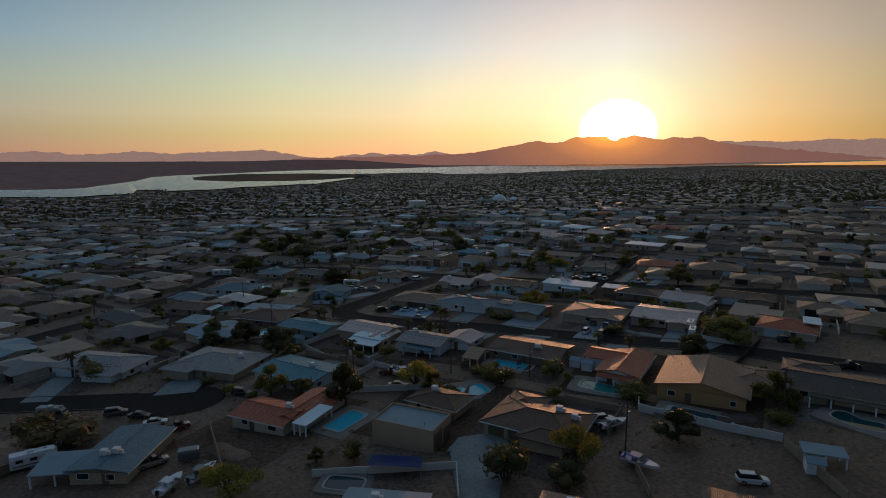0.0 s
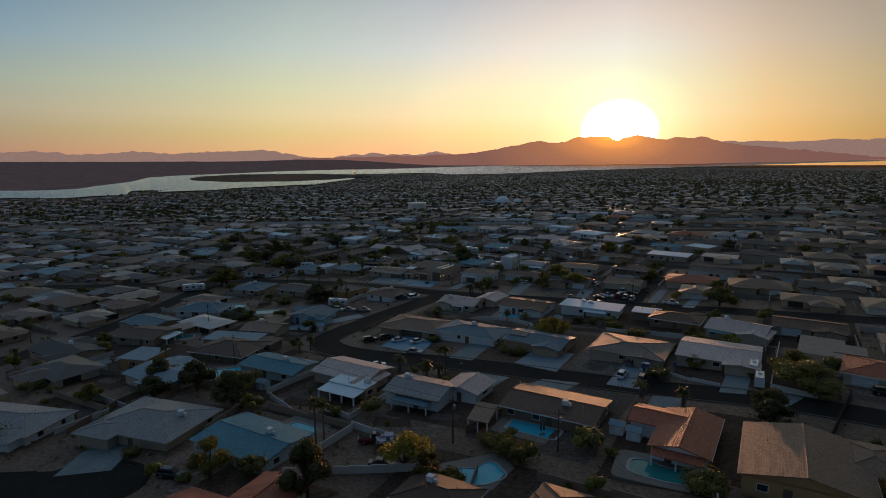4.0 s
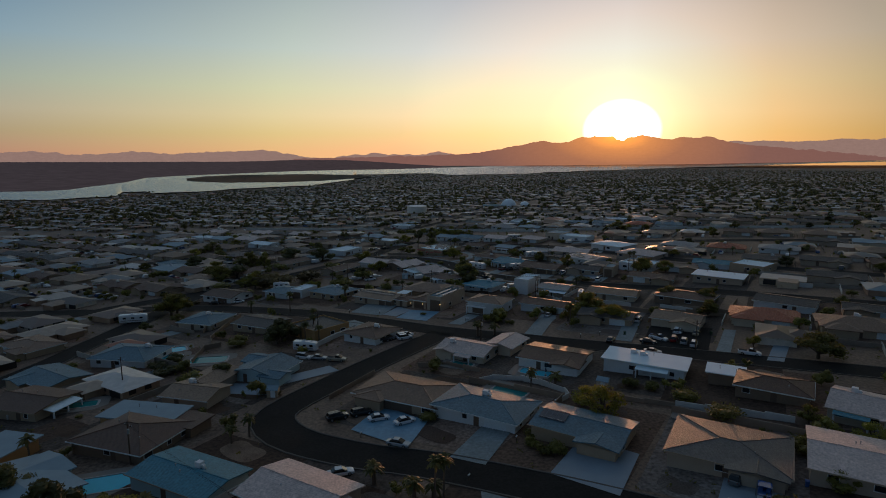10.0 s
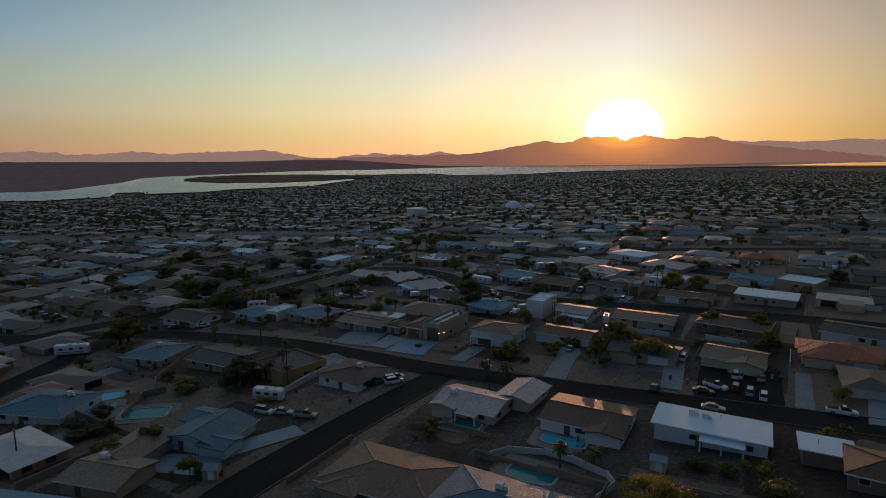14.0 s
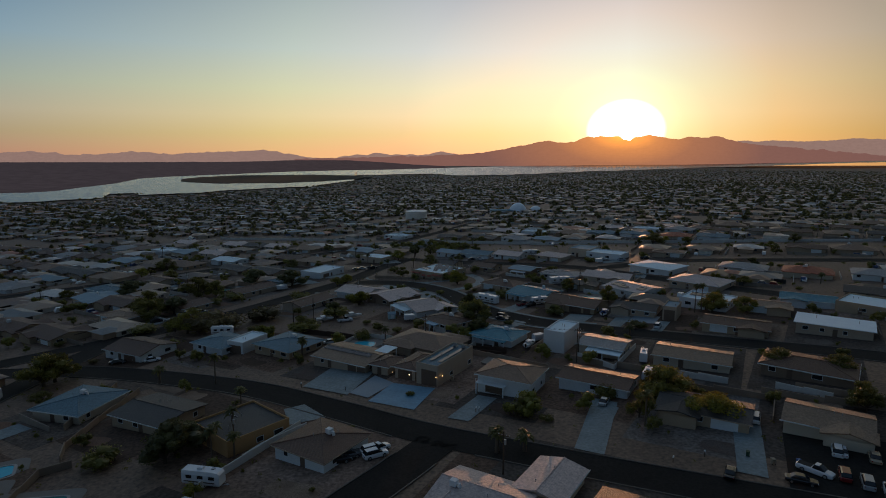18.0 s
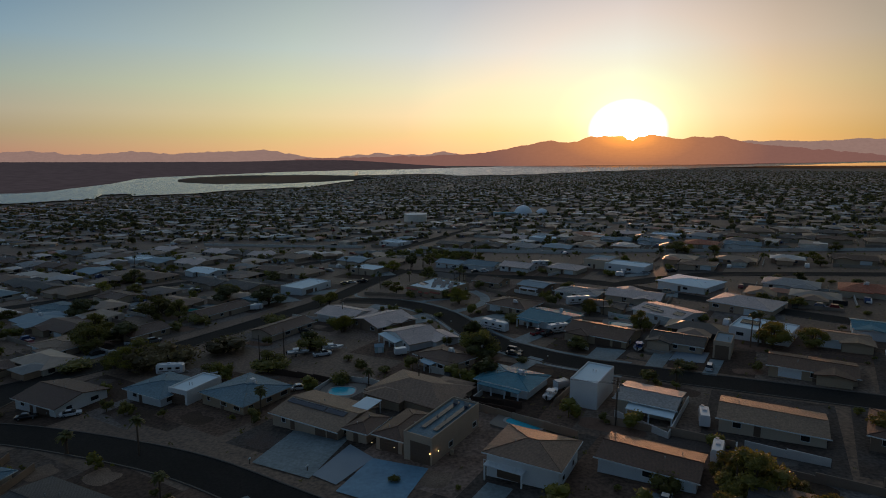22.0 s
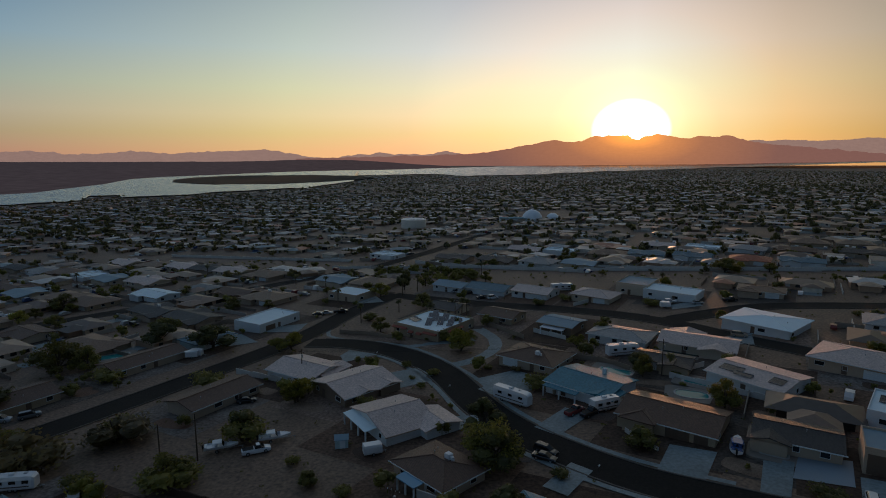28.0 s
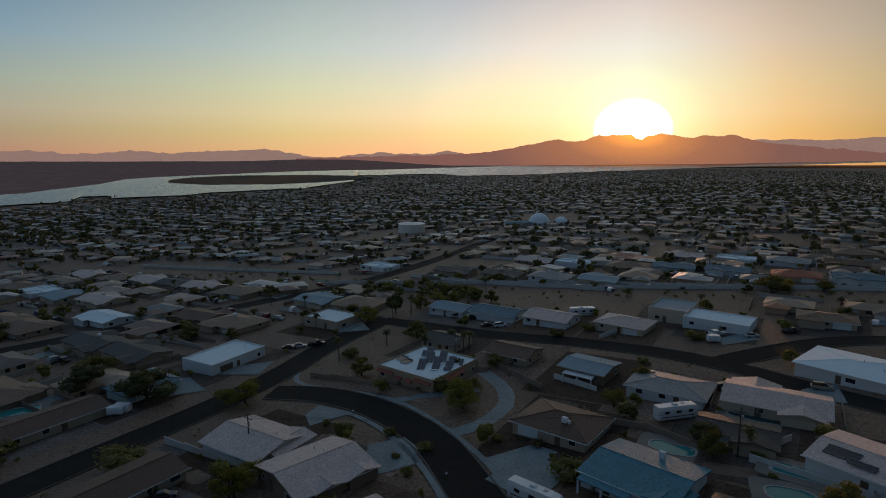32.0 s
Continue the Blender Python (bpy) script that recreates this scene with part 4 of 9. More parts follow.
house(-92, 258, -8, 17, 13, roof="hip", mat="blue_grey", wall="white", label="white house with blue-grey hip roof beside a pool")
cooler(-92, 258, -8, 4, 2, 17, 13, 2.6, "hip")
house(-43.2, 184.9, -26, 17.5, 9.7, roof="gable", mat="teal", wall="teal", pitch=0.144, label="pale teal house with teal shingle roof beside a pool")
cooler(-43.2, 184.9, -26, 1.5, 1, 17.5, 9.7, 2.6, "gable", pitch=0.144)
house(-62, 202.5, -18, 17, 14, roof="hip", mat="brown", wall="brown", wings=[(4, 7.5, 12, 6, 2.6, "slab", "x")], label="dark brown house with brown hip roof and flat rear wing")
house(-85.1, 197.1, -12, 8, 9, h=3.0, roof="slab", mat="grey", wall="ochre", label="small ochre building with flat grey roof")
# the far side of the second street, to the left
house(-70, 345, -28, 13, 12, roof="hip", mat="blue_grey", wall="white", pitch=0.16, label="white house with blue-grey hip roof")
house(-61.5, 343.5, -24, 6.2, 11, h=3.5, roof="flat", mat="white", wall="white", garage=[("near", 0, 4.6, 2.6)], door="brown", windows=False, label="white garage with flat white roof")
house(-47.5, 340.1, -32, 15, 14, roof="hip", mat="blue_grey", wall="tan", pitch=0.16, label="tan house with broad blue-grey hip roof")
cooler(-47.5, 340.1, -32, 0, 2, 15, 14, 2.6, "hip", pitch=0.16)
house(-55.6, 400.4, 58, 19, 10, roof="gable", mat="brown", wall="beige", label="beige house with brown gable roof")
house(-106, 402, 58, 14, 11, roof="gable", mat="brown", wall="tan", label="tan house with brown gable roof")
house(-89.8, 431.1, 58, 22, 10, roof="gable", mat="brown", wall="beige", label="long beige house with brown gable roof")
house(-79, 452, 58, 14, 10, roof="hip", mat="blue_grey", wall="teal", garage=[("near", -2.5, 4.6, 2.2), ("near", 3, 4.6, 2.2)], label="pale teal house with blue-grey roof and two garage doors")
house(-66, 474.8, 62, 20, 13, h=3.2, roof="flat", mat="white", wall="white", garage=[("near", -5, 4.6, 2.3)], door="brown", label="white flat-roofed house with parapets")
house(-37.1, 417.2, -30, 16, 13, roof="gable", mat="pale_tile", wall="white", wings=[(6.5, 2, 6, 10, 2.6, "gable", "y")], label="white house with pale tile gable roofs")
house(-21.5, 404.8, -46, 14.5, 16, roof="gable", along="y", mat="pale_tile", wall="brown", wings=[(4, 5, 8, 6, 2.6, "gable", "x"), (5.5, -2, 5, 5, 2.6, "gable", "x")], label="house with pinkish pale tile gable roofs")
house(-9.6, 383.5, -56, 16, 12, roof="gable", along="y", mat="pale_tile", wall="white", patio=("near", -2, 11, 2.6, "white"), wings=[(6, 6, 9, 8, 2.6, "gable", "x")], label="white house with pinkish pale tile roofs and white patio")
house(0.7, 361, -46, 13, 10, roof="hip", mat="brown", wall="beige", label="beige house with brown hip roof and blue patio roof")
cooler(0.7, 361, -46, 1, 1.5, 13, 10, 2.6, "hip")
solar_home = house(-3.5, 458.3, -36, 19, 20, h=3.6, roof="flat", mat="white", wall="tan", label="tan stucco house with flat white roof carrying many solar panels")
RUST = courses("rust_tile_trim", (0.33, 0.085, 0.05), 0.3)
for u, wd in ((-6.5, 6.0), (6.2, 5.5)):
    part("tile_eave", Shape().extrude([(-11.1, 2.55), (-9.9, 2.55), (-9.9, 3.1), (-11.1, 2.68)], "x", u - wd / 2, u + wd / 2), RUST, solar_home, "rust-red tile eave")
part("tile_eave", Shape().extrude([(9.4, 3.1), (9.4, 2.55), (10.5, 2.55), (10.5, 2.68)], "y", -6.0, 3.0), RUST, solar_home, "rust-red tile eave")
for u in (-1.8, 1.6):
    part("awning", Shape().extrude([(-10.9, 1.65), (-10.05, 1.65), (-10.05, 2.35), (-10.2, 2.35)], "x", u - 1.0, u + 1.0), RUST, solar_home, "red window awning")
house(26.2, 421.5, -36, 16, 13, roof="hip", mat="brown", wall="beige", pitch=0.24, garage=[("near", -4.5, 4.6, 2.2)], label="beige house with brown tile roof in the low sun")
cooler(26.2, 421.5, -36, 2, -3, 16, 13, 2.6, "hip", pitch=0.24)
house(36.4, 399.8, -42, 16, 14.5, roof="gable", mat="teal", wall="white", pitch=0.16, patio=("near", -3, 9, 2.5, "teal"), chimney=(1, 5), wings=[(6, -4.5, 6, 6, 2.6, "gable", "y")], label="white house with teal shingle roof and porch")
house(54.9, 439.4, -33, 17, 12, roof="hip", mat="grey_tile", wall="white", pitch=0.16, label="white house with grey-teal hip roof")
house(39.1, 454, -36, 12, 11, h=3, roof="gable", mat="grey", wall="brown", pitch=0.128, patio=("near", 0, 8, 2.5), label="brown house with pale metal roof and open patio")
house(103, 448, -48, 20, 18, h=3, roof="hip", mat="white", wall="white", pitch=0.096, label="white house with white low roofs round a courtyard")
house(76, 399.5, -52, 17.5, 14.5, h=3, roof="gable", mat="pale_tile", wall="white", pitch=0.144, label="white house with solar panels on its pale roof, beside a pool")
house(3, 527, -33, 15, 11, roof="gable", mat="grey", wall="white", label="white house with pale grey roof before the dry wash")
house(19.5, 518, -30, 18, 12, roof="gable", mat="blue_grey", wall="white", garage=[("near", -4, 4.9, 2.2)], label="white house with blue-grey roof and white garage")
house(37.8, 508, -33, 16, 13, roof="gable", mat="pale_tile", wall="white", garage=[("near", 3, 4.9, 2.2)], label="white house with pale tile gable roof")
house(81, 509.6, -34, 13, 17, h=4.5, roof="flat", mat="grey", wall="cream", label="tall cream building with flat pale roof")
house(60.5, 497, -36, 16, 13, roof="hip", mat="pale_tile", wall="cream", garage=[("near", 4, 4.6, 2.2)], label="cream house with pale tile hip roof")
house(91, 495.5, -36, 20, 13, h=3.2, roof="flat", mat="white", wall="white", label="white flat-roofed house with parapets and a red awning")
house(1.2, 484.3, -30, 12, 11, roof="gable", mat="dark", wall="cream", label="cream house with dark roof")
house(20.9, 470, -33, 13, 11, roof="gable", mat="brown", wall="tan", label="tan house with brown gable roof")
house(-42, 517, -30, 16, 13, h=3.2, roof="flat", mat="white", wall="beige", label="beige flat-roofed house with white roof")
house(49, 380, -35, 19, 13.5, roof="gable", mat="brown", wall="tan", garage=[("near", 2.5, 4.6, 2.2), ("near", 6.9, 2.6, 2.2)], door="brown", wings=[(-5, -4, 6, 8, 2.6, "hip", "y")], label="tan stucco house with brown gable roofs and brown garages")
house(68, 369, -30, 14, 10, roof="gable", mat="dark", wall="beige", garage=[("near", -4.4, 4.6, 2.2)], wings=[(-4.4, -4, 6, 5, 2.6, "gable", "y")], label="beige house with dark shingle roof")
house(77.5, 361.5, -30, 4.4, 9.5, h=4.5, roof="flat", mat="grey", wall="beige", garage=[("near", 0, 3.4, 3.6)], door="brown", windows=False, label="tall narrow beige garage")
house(107, 409, -44, 20, 16, h=3, roof="hip", mat="pale_tile", wall="beige", garage=[("near", 4, 4.6, 2.2)], label="beige house with broad pale roof")
house(96, 376, -40, 16, 14, h=3.2, roof="flat", mat="white", wall="white", label="white flat-roofed house with solar panels")
# more houses of the inner blocks
house(-22.6, 272, -31, 12.4, 12.5, roof="hip", mat="brown", wall="white", pitch=0.16, label="white house with brown hip roof and parked pickup")
cooler(-22.6, 272, -31, 1, 1, 12.4, 12.5, 2.6, "hip", pitch=0.16)
house(-41.2, 280.3, -40, 13.5, 14, h=3.3, roof="flat", mat="dark", wall="ochre", label="ochre flat-roofed house with skylights")
house(-63.2, 289.8, -24, 15, 12, roof="gable", mat="dark", wall="tan", pitch=0.128, label="tan house with dark low roof")
house(-85.6, 297.3, -14, 13, 14, roof="hip", mat="blue_grey", wall="cream", pitch=0.16, label="cream house with blue-grey hip roof")
cooler(-85.6, 297.3, -14, 0, 1, 13, 14, 2.6, "hip", pitch=0.16)
house(-94.3, 341.6, -24, 15.5, 13, roof="gable", mat="brown", wall="white", garage=[("near", 3, 4.9, 2.2)], door="brown", label="white house with brown gable roof and pickup in the drive")
house(117.4, 338.4, -34, 19, 12, h=3.0, roof="slab", mat="white", wall="beige", label="beige house with broad flat white roof")
house(65.8, 315, -28, 18, 11, roof="gable", mat="sand", wall="cream", pitch=0.16, label="cream house with sand-coloured roof and a long white wall")
house(89.6, 304.4, -36, 19, 13, roof="hip", mat="brown", wall="brown", pitch=0.16, label="low brown house with brown hip roof")
house(143.8, 362, -48, 15, 16, h=3.2, roof="flat", mat="white", wall="tan", label="tan flat-roofed building with white roof")
house(85.7, 201.1, -40, 15, 13, roof="gable", mat="pale_tile", wall="cream", wings=[(5, -3, 7, 9, 2.6, "gable", "y")], patio=("near", -3.5, 6, 2.4, "teal"), label="cream house with pale gable roof and teal patio cover")
cooler(85.7, 201.1, -40, -4, 1, 15, 13, 2.6, "gable")
house(118.5, 290.3, -38, 18, 13, roof="gable", mat="dark", wall="white", garage=[("near", -5, 4.9, 2.2)], pitch=0.16, label="white house with dark roof and teal porch")
house(-96.3, 222.4, -14, 14, 12, roof="gable", mat="brown", wall="tan", pitch=0.16, patio=("right", 0, 8, 3.0, "white"), label="tan house with brown roof and white patio cover")
house(98.9, 163.1, -36, 14, 13, roof="hip", mat="terracotta", wall="cream", garage=[("near", -3, 4.9, 2.2)], label="cream house with reddish roof and white garage doors")
# at the edges of the flight
house(90.8, 343.7, -30, 18, 11, roof="gable", mat="brown", wall="tan", pitch=0.16, garage=[("near", -4.5, 4.9, 2.2)], wings=[(4.5, -4.6, 7, 6, 2.6, "gable", "y")], label="tan stucco house with brown shingle gable roof and attached garage")
house(130.2, 373.1, -30, 17, 11, roof="gable", mat="teal", wall="white", pitch=0.16, garage=[("near", 4.2, 4.9, 2.2)], wings=[(-4.2, -4.6, 7, 6, 2.6, "gable", "y")], label="white stucco house with teal shingle gable roof and attached garage")
house(112.4, 365.3, -30, 12, 9, roof="gable", mat="sand", wall="tan", pitch=0.16, garage=[("near", -3.0, 4.9, 2.2)], wings=[(3.0, -3.8, 7, 6, 2.6, "gable", "y")], label="tan stucco house with sand-coloured gable roof and attached garage")
house(54.7, 281.6, -30, 17, 10, roof="gable", mat="dark", wall="tan", pitch=0.16, garage=[("near", 4.2, 4.9, 2.2)], wings=[(-4.2, -4.2, 7, 6, 2.6, "gable", "y")], label="tan stucco house with dark shingle gable roof and attached garage")
house(105.8, 201.2, -30, 18, 11, roof="gable", mat="brown", wall="beige", pitch=0.16, garage=[("near", -4.5, 4.9, 2.2)], wings=[(4.5, -4.6, 7, 6, 2.6, "gable", "y")], label="beige stucco house with brown shingle gable roof and attached garage")
house(-150.5, 466.2, -30, 16, 11, roof="gable", mat="brown", wall="cream", pitch=0.16, garage=[("near", 4.0, 4.9, 2.2)], wings=[(-4.0, -4.6, 7, 6, 2.6, "gable", "y")], label="cream stucco house with brown shingle gable roof and attached garage")
house(-164, 444.3, -30, 17, 12, roof="hip", mat="blue_grey", wall="white", pitch=0.16, garage=[("near", -4.2, 4.9, 2.2)], wings=[(4.2, -5.0, 7, 6, 2.6, "hip", "y")], label="white stucco house with blue-grey shingle hip roof and attached garage")
house(-136.6, 531, -30, 19, 12, roof="gable", mat="white", wall="white", pitch=0.16, garage=[("near", 4.8, 4.9, 2.2)], wings=[(-4.8, -5.0, 7, 6, 2.6, "gable", "y")], label="white stucco house with white coated gable roof and attached garage")
house(-125, 387.2, -30, 15, 11, roof="hip", mat="sand", wall="beige", pitch=0.16, garage=[("near", -3.8, 4.9, 2.2)], wings=[(3.8, -4.6, 7, 6, 2.6, "hip", "y")], label="beige stucco house with sand-coloured hip roof and attached garage")
house(-103.2, 239.1, -30, 16, 11, roof="gable", mat="blue_grey", wall="tan", pitch=0.16, garage=[("near", 4.0, 4.9, 2.2)], wings=[(-4.0, -4.6, 7, 6, 2.6, "gable", "y")], label="tan stucco house with blue-grey shingle gable roof and attached garage")
house(-131.2, 271.5, -30, 16, 11, roof="hip", mat="tan_tile", wall="tan", pitch=0.16, garage=[("near", -4.0, 4.9, 2.2)], wings=[(4.0, -4.6, 7, 6, 2.6, "hip", "y")], label="tan stucco house with tan tile hip roof and attached garage")
house(137.6, 275.7, -30, 16, 10, roof="gable", mat="dark", wall="tan", pitch=0.16, garage=[("near", 4.0, 4.9, 2.2)], wings=[(-4.0, -4.2, 7, 6, 2.6, "gable", "y")], label="tan stucco house with dark shingle gable roof and attached garage")
house(59.2, 415, -30, 14, 8, roof="gable", mat="dark", wall="tan", pitch=0.16, garage=[("near", -3.5, 4.9, 2.2)], wings=[(3.5, -3.4, 7, 6, 2.6, "gable", "y")], label="tan stucco house with dark shingle gable roof and attached garage")
house(125.2, 494.7, -30, 16, 11, roof="hip", mat="tan_tile", wall="beige", pitch=0.16, garage=[("near", 4.0, 4.9, 2.2)], wings=[(-4.0, -4.6, 7, 6, 2.6, "hip", "y")], label="beige stucco house with tan tile hip roof and attached garage")

# ---- houses further off: a handful of models set along the side streets ----
ROT = -30.0
UX, UY = math.cos(radians(ROT)), math.sin(radians(ROT))
MODELS = []
for i, (mat_, wall_, kind_, w_, d_, pit) in enumerate((
        ("grey_tile", "white", "hip", 17, 12, 0.24), ("brown", "tan", "gable", 16, 11, 0.22), ("pale_tile", "cream", "gable", 18, 12, 0.22),
        ("blue_grey", "white", "gable", 17, 11, 0.2), ("white", "white", "flat", 17, 12, 0.2), ("sand", "beige", "hip", 16, 13, 0.24),
        ("dark", "beige", "gable", 18, 11, 0.2), ("tan_tile", "tan", "hip", 18, 13, 0.26), ("grey", "cream", "gable", 15, 12, 0.14), ("terracotta", "cream", "hip", 16, 12, 0.26))):
    names = {"grey_tile": "grey tile", "brown": "brown shingle", "pale_tile": "pale tile", "blue_grey": "blue-grey shingle", "white": "white coated", "sand": "sand-coloured shingle",
             "dark": "dark shingle", "tan_tile": "tan tile", "grey": "pale grey", "terracotta": "terracotta tile"}
    MODELS.append((mat_, wall_, kind_, w_, d_, pit, f"{wall_} stucco house with {names[mat_]} {kind_} roof"))
BUILT = {}
rng = random.Random(11)


def clear(x, y, r):
    return all(math.hypot(x - a, y - b) > r + c for a, b, c in PLACED)


def seen(x, y):
    return y > 95 and -0.80 * y - 30 < x < 0.80 * y + 30 and not (abs(x) < 0.2 * y and y < 95)


lots = []
for r in range(-30, 40):
    for c in range(-40, 60):
        u = c * 25.0 + rng.uniform(-3, 3)
        v = r * 41.0 + rng.uniform(-2.5, 2.5)
        lots.append((u * UX - v * UY, u * UY + v * UX, r % 2))
SET_BY_HAND = len(PLACED)
# an open wash crosses the town in front of a long garden wall
WASH_WALL = [(-230, 690), (-91, 636), (-57, 624), (-25, 613), (10, 587), (38, 571), (72, 562), (112, 554), (190, 541), (330, 520)]


def in_wash(x, y, more=0.0):
    return -26 - more < y - bend(WASH_WALL, max(-229, min(329, x))) < 2 + more


EMPTY_LOTS = [(-52, 361, 14), (-70, 377, 17), (-73, 359, 17), (-82, 378, 15)]
count = 0
for x, y, flip in lots:
    if any(math.hypot(x - a, y - b) < c for a, b, c in EMPTY_LOTS):
        continue
    if not (seen(x, y) and y < 640 and clear(x, y, 11) and off_road(x, y) > 8.5):
        continue
    if in_wash(x, y, 9):
        continue
    k = rng.choice((1, 6, 7, 1, 5, 0, 8, 6)) if abs(x) > 0.38 * y else rng.randrange(len(MODELS))
    turn = ROT + rng.choice((0, 0, 0, 180)) + rng.uniform(-4, 4)
    mat_, wall_, kind_, w_, d_, pit, lab = MODELS[k]
    plain_one = y > 430 or abs(x) > 0.5 * y
    if (k, plain_one) in BUILT:
        copy_thing(BUILT[k, plain_one], on_ground(x, y, turn))
        PLACED.append((x, y, 9))
    else:
        side = (-1) ** k
        BUILT[k, plain_one] = house(x, y, turn, w_ + 2, d_ + 1, h=2.55, roof=kind_, mat=mat_, wall=wall_, pitch=pit, over=0.8, garage=[("near", w_ / 2 - 3.5, 4.9, 2.1)], label=lab, vents=0, panes=False, caps=False,
                                    wings=[(side * w_ * 0.28, -d_ * 0.45, 7.5, 6.5, 2.5, kind_, "y"), (-side * w_ * 0.24, d_ * 0.45, 9.0, 6.0, 2.5, kind_, "y")] + ([(side * w_ * 0.42, d_ * 0.2, 6.0, 9.0, 2.45, kind_, "y")] if k % 2 else []))
    if rng.random() < 0.3:
        cooler(x, y, turn, rng.uniform(-3, 3), rng.uniform(0.5, 2), w_ + 2, d_ + 1, 2.55, kind_, "x", pit)
    count += 1

# ---- the town beyond, down to the lake ----
walls_s, roofs_s, flats_s = Shape(), Shape(), Shape()


def shore_gap(x, y):
    """How far short of the water a place lies, as a share of the way."""
    p = Vector((x - EYE.x, y - EYE.y))
    c, s = math.cos(-AXIS), math.sin(-AXIS)
    px, py = p.x * c - p.y * s, p.x * s + p.y * c
    a = px / max(py, 1)
    row = bend(NEAR_SHORE, max(-0.95, min(0.9, a)))
    return 1 - py / reach(row, 4000)


def far_house(x, y, turn, w, d, h, rise):
    c, s = math.cos(turn), math.sin(turn)
    z = ground_z(x, y)

    def at(u, v, q):
        return (x + u * c - v * s, y + u * s + v * c, z + q)
    a, b = w / 2, d / 2
    walls_s.add([at(-a, -b, -1), at(a, -b, -1), at(a, b, -1), at(-a, b, -1), at(-a, -b, h), at(a, -b, h), at(a, b, h), at(-a, b, h)],
                [(0, 1, 5, 4), (1, 2, 6, 5), (2, 3, 7, 6), (3, 0, 4, 7)])
    if rise < 0.1:
        flats_s.add([at(-a, -b, h + 0.05), at(a, -b, h + 0.05), at(a, b, h + 0.05), at(-a, b, h + 0.05)], [(0, 1, 2, 3)])
        return
    o = 0.8
    e = max(a - b, 0.5) if rise < 3 else a
    roofs_s.add([at(-a - o, -b - o, h - 0.1), at(a + o, -b - o, h - 0.1), at(a + o, b + o, h - 0.1), at(-a - o, b + o, h - 0.1), at(-e, 0, h + rise), at(e, 0, h + rise)],
                [(0, 1, 5, 4), (1, 2, 5), (2, 3, 4, 5), (3, 0, 4)])


openings_s, cars_s = Shape(), Shape()


def far_openings(x, y, turn, w, d, h):
    """Windows and a garage door on the walls turned to the town."""
    c, s = math.cos(turn), math.sin(turn)
    z = ground_z(x, y)
    for (ux, uy, nx, ny, half, out) in ((c, s, s, -c, w / 2, d / 2), (-s, c, c, s, d / 2, w / 2)):
        a = -half + 1.5
        while a < half - 2.0:
            wd = rng.choice((1.3, 1.8, 2.4, 4.5))
            px, py = x + ux * (a + wd / 2) + nx * out, y + uy * (a + wd / 2) + ny * out
            z0, hh = (z, 2.2) if wd > 4 else (z + 0.9, 1.2)
            openings_s.box(px, py, z0, wd, 0.10, hh, math.atan2(uy, ux))
            a += wd + rng.uniform(1.5, 3.5)


def far_car(x, y, turn, tall):
    """A small parked car or van: a body with a set-back cabin."""
    c, s = math.cos(turn), math.sin(turn)
    z = ground_z(x, y) + 0.12
    k = 1.0 if tall < 0.8 else 1.35
    prof = [(-2.2, 0.25), (2.2, 0.25), (2.2, 0.8), (1.2, 0.95), (0.6, 1.5 * k), (-1.5, 1.5 * k), (-2.1, 0.95)]
    vs = [(x + u * c - v * s, y + u * s + v * c, z + q) for v in (-0.88, 0.88) for u, q in prof]
    n = len(prof)
    cars_s.add(vs, [tuple(range(n)), tuple(range(2 * n - 1, n - 1, -1))] + [(i, i + n, (i + 1) % n + n, (i + 1) % n) for i in range(n)])


FAR_SPOTS = []
for r in range(-24, 130):
    for c in range(-130, 165):
        u = c * 21.5 + rng.uniform(-6, 6)
        v = r * 31.0 + (7 if r % 2 else -3) + rng.uniform(-5, 5)
        x, y = u * UX - v * UY, u * UY + v * UX
        if y < 560 or not seen(x, y) or y > 4250:
            continue
        if in_wash(x, y, 9) or not clear(x, y, 9) or (y < 760 and off_road(x, y) < 10):
            continue
        if shore_gap(x, y) < 0.02 or rng.random() < (0.14 if y < 1500 else 0.35):
            continue
        if math.hypot(x + 45, y - 832) < 40 or math.hypot(x - 105, y - 950) < 48:
            continue
        flat = rng.random() < 0.22
        turn, w_, d_, h_ = radians(ROT + rng.choice((0, 90, 0, 90, 45, -30)) + rng.uniform(-20, 20)), rng.uniform(8.5, 15.5), rng.uniform(7.5, 10.5), rng.uniform(2.2, 2.7)
        far_house(x, y, turn, w_, d_, h_, 0.0 if flat else rng.uniform(0.45, 1.15))
        if y < 1300:
            far_openings(x, y, turn, w_, d_, h_)
            if rng.random() < 0.85:
                q = rng.uniform(-6, 6)
                far_house(x + q * UX + 6 * UY, y + q * UY - 6 * UX, turn + radians(90) * (rng.random() < 0.5), rng.uniform(6.5, 9), rng.uniform(6, 8), h_ - 0.1, 0.0 if flat else rng.uniform(0.7, 1.2))
        if y < 1800:
            for _ in range(rng.choice((0, 1, 1, 2, 3))):
                a, b = rng.uniform(-9, 9), rng.choice((-12, -14, 12))
                far_car(x + a * UX - b * UY, y + a * UY + b * UX, radians(ROT + rng.choice((0, 90, 95, 80))), rng.random())
        FAR_SPOTS.append((x, y))
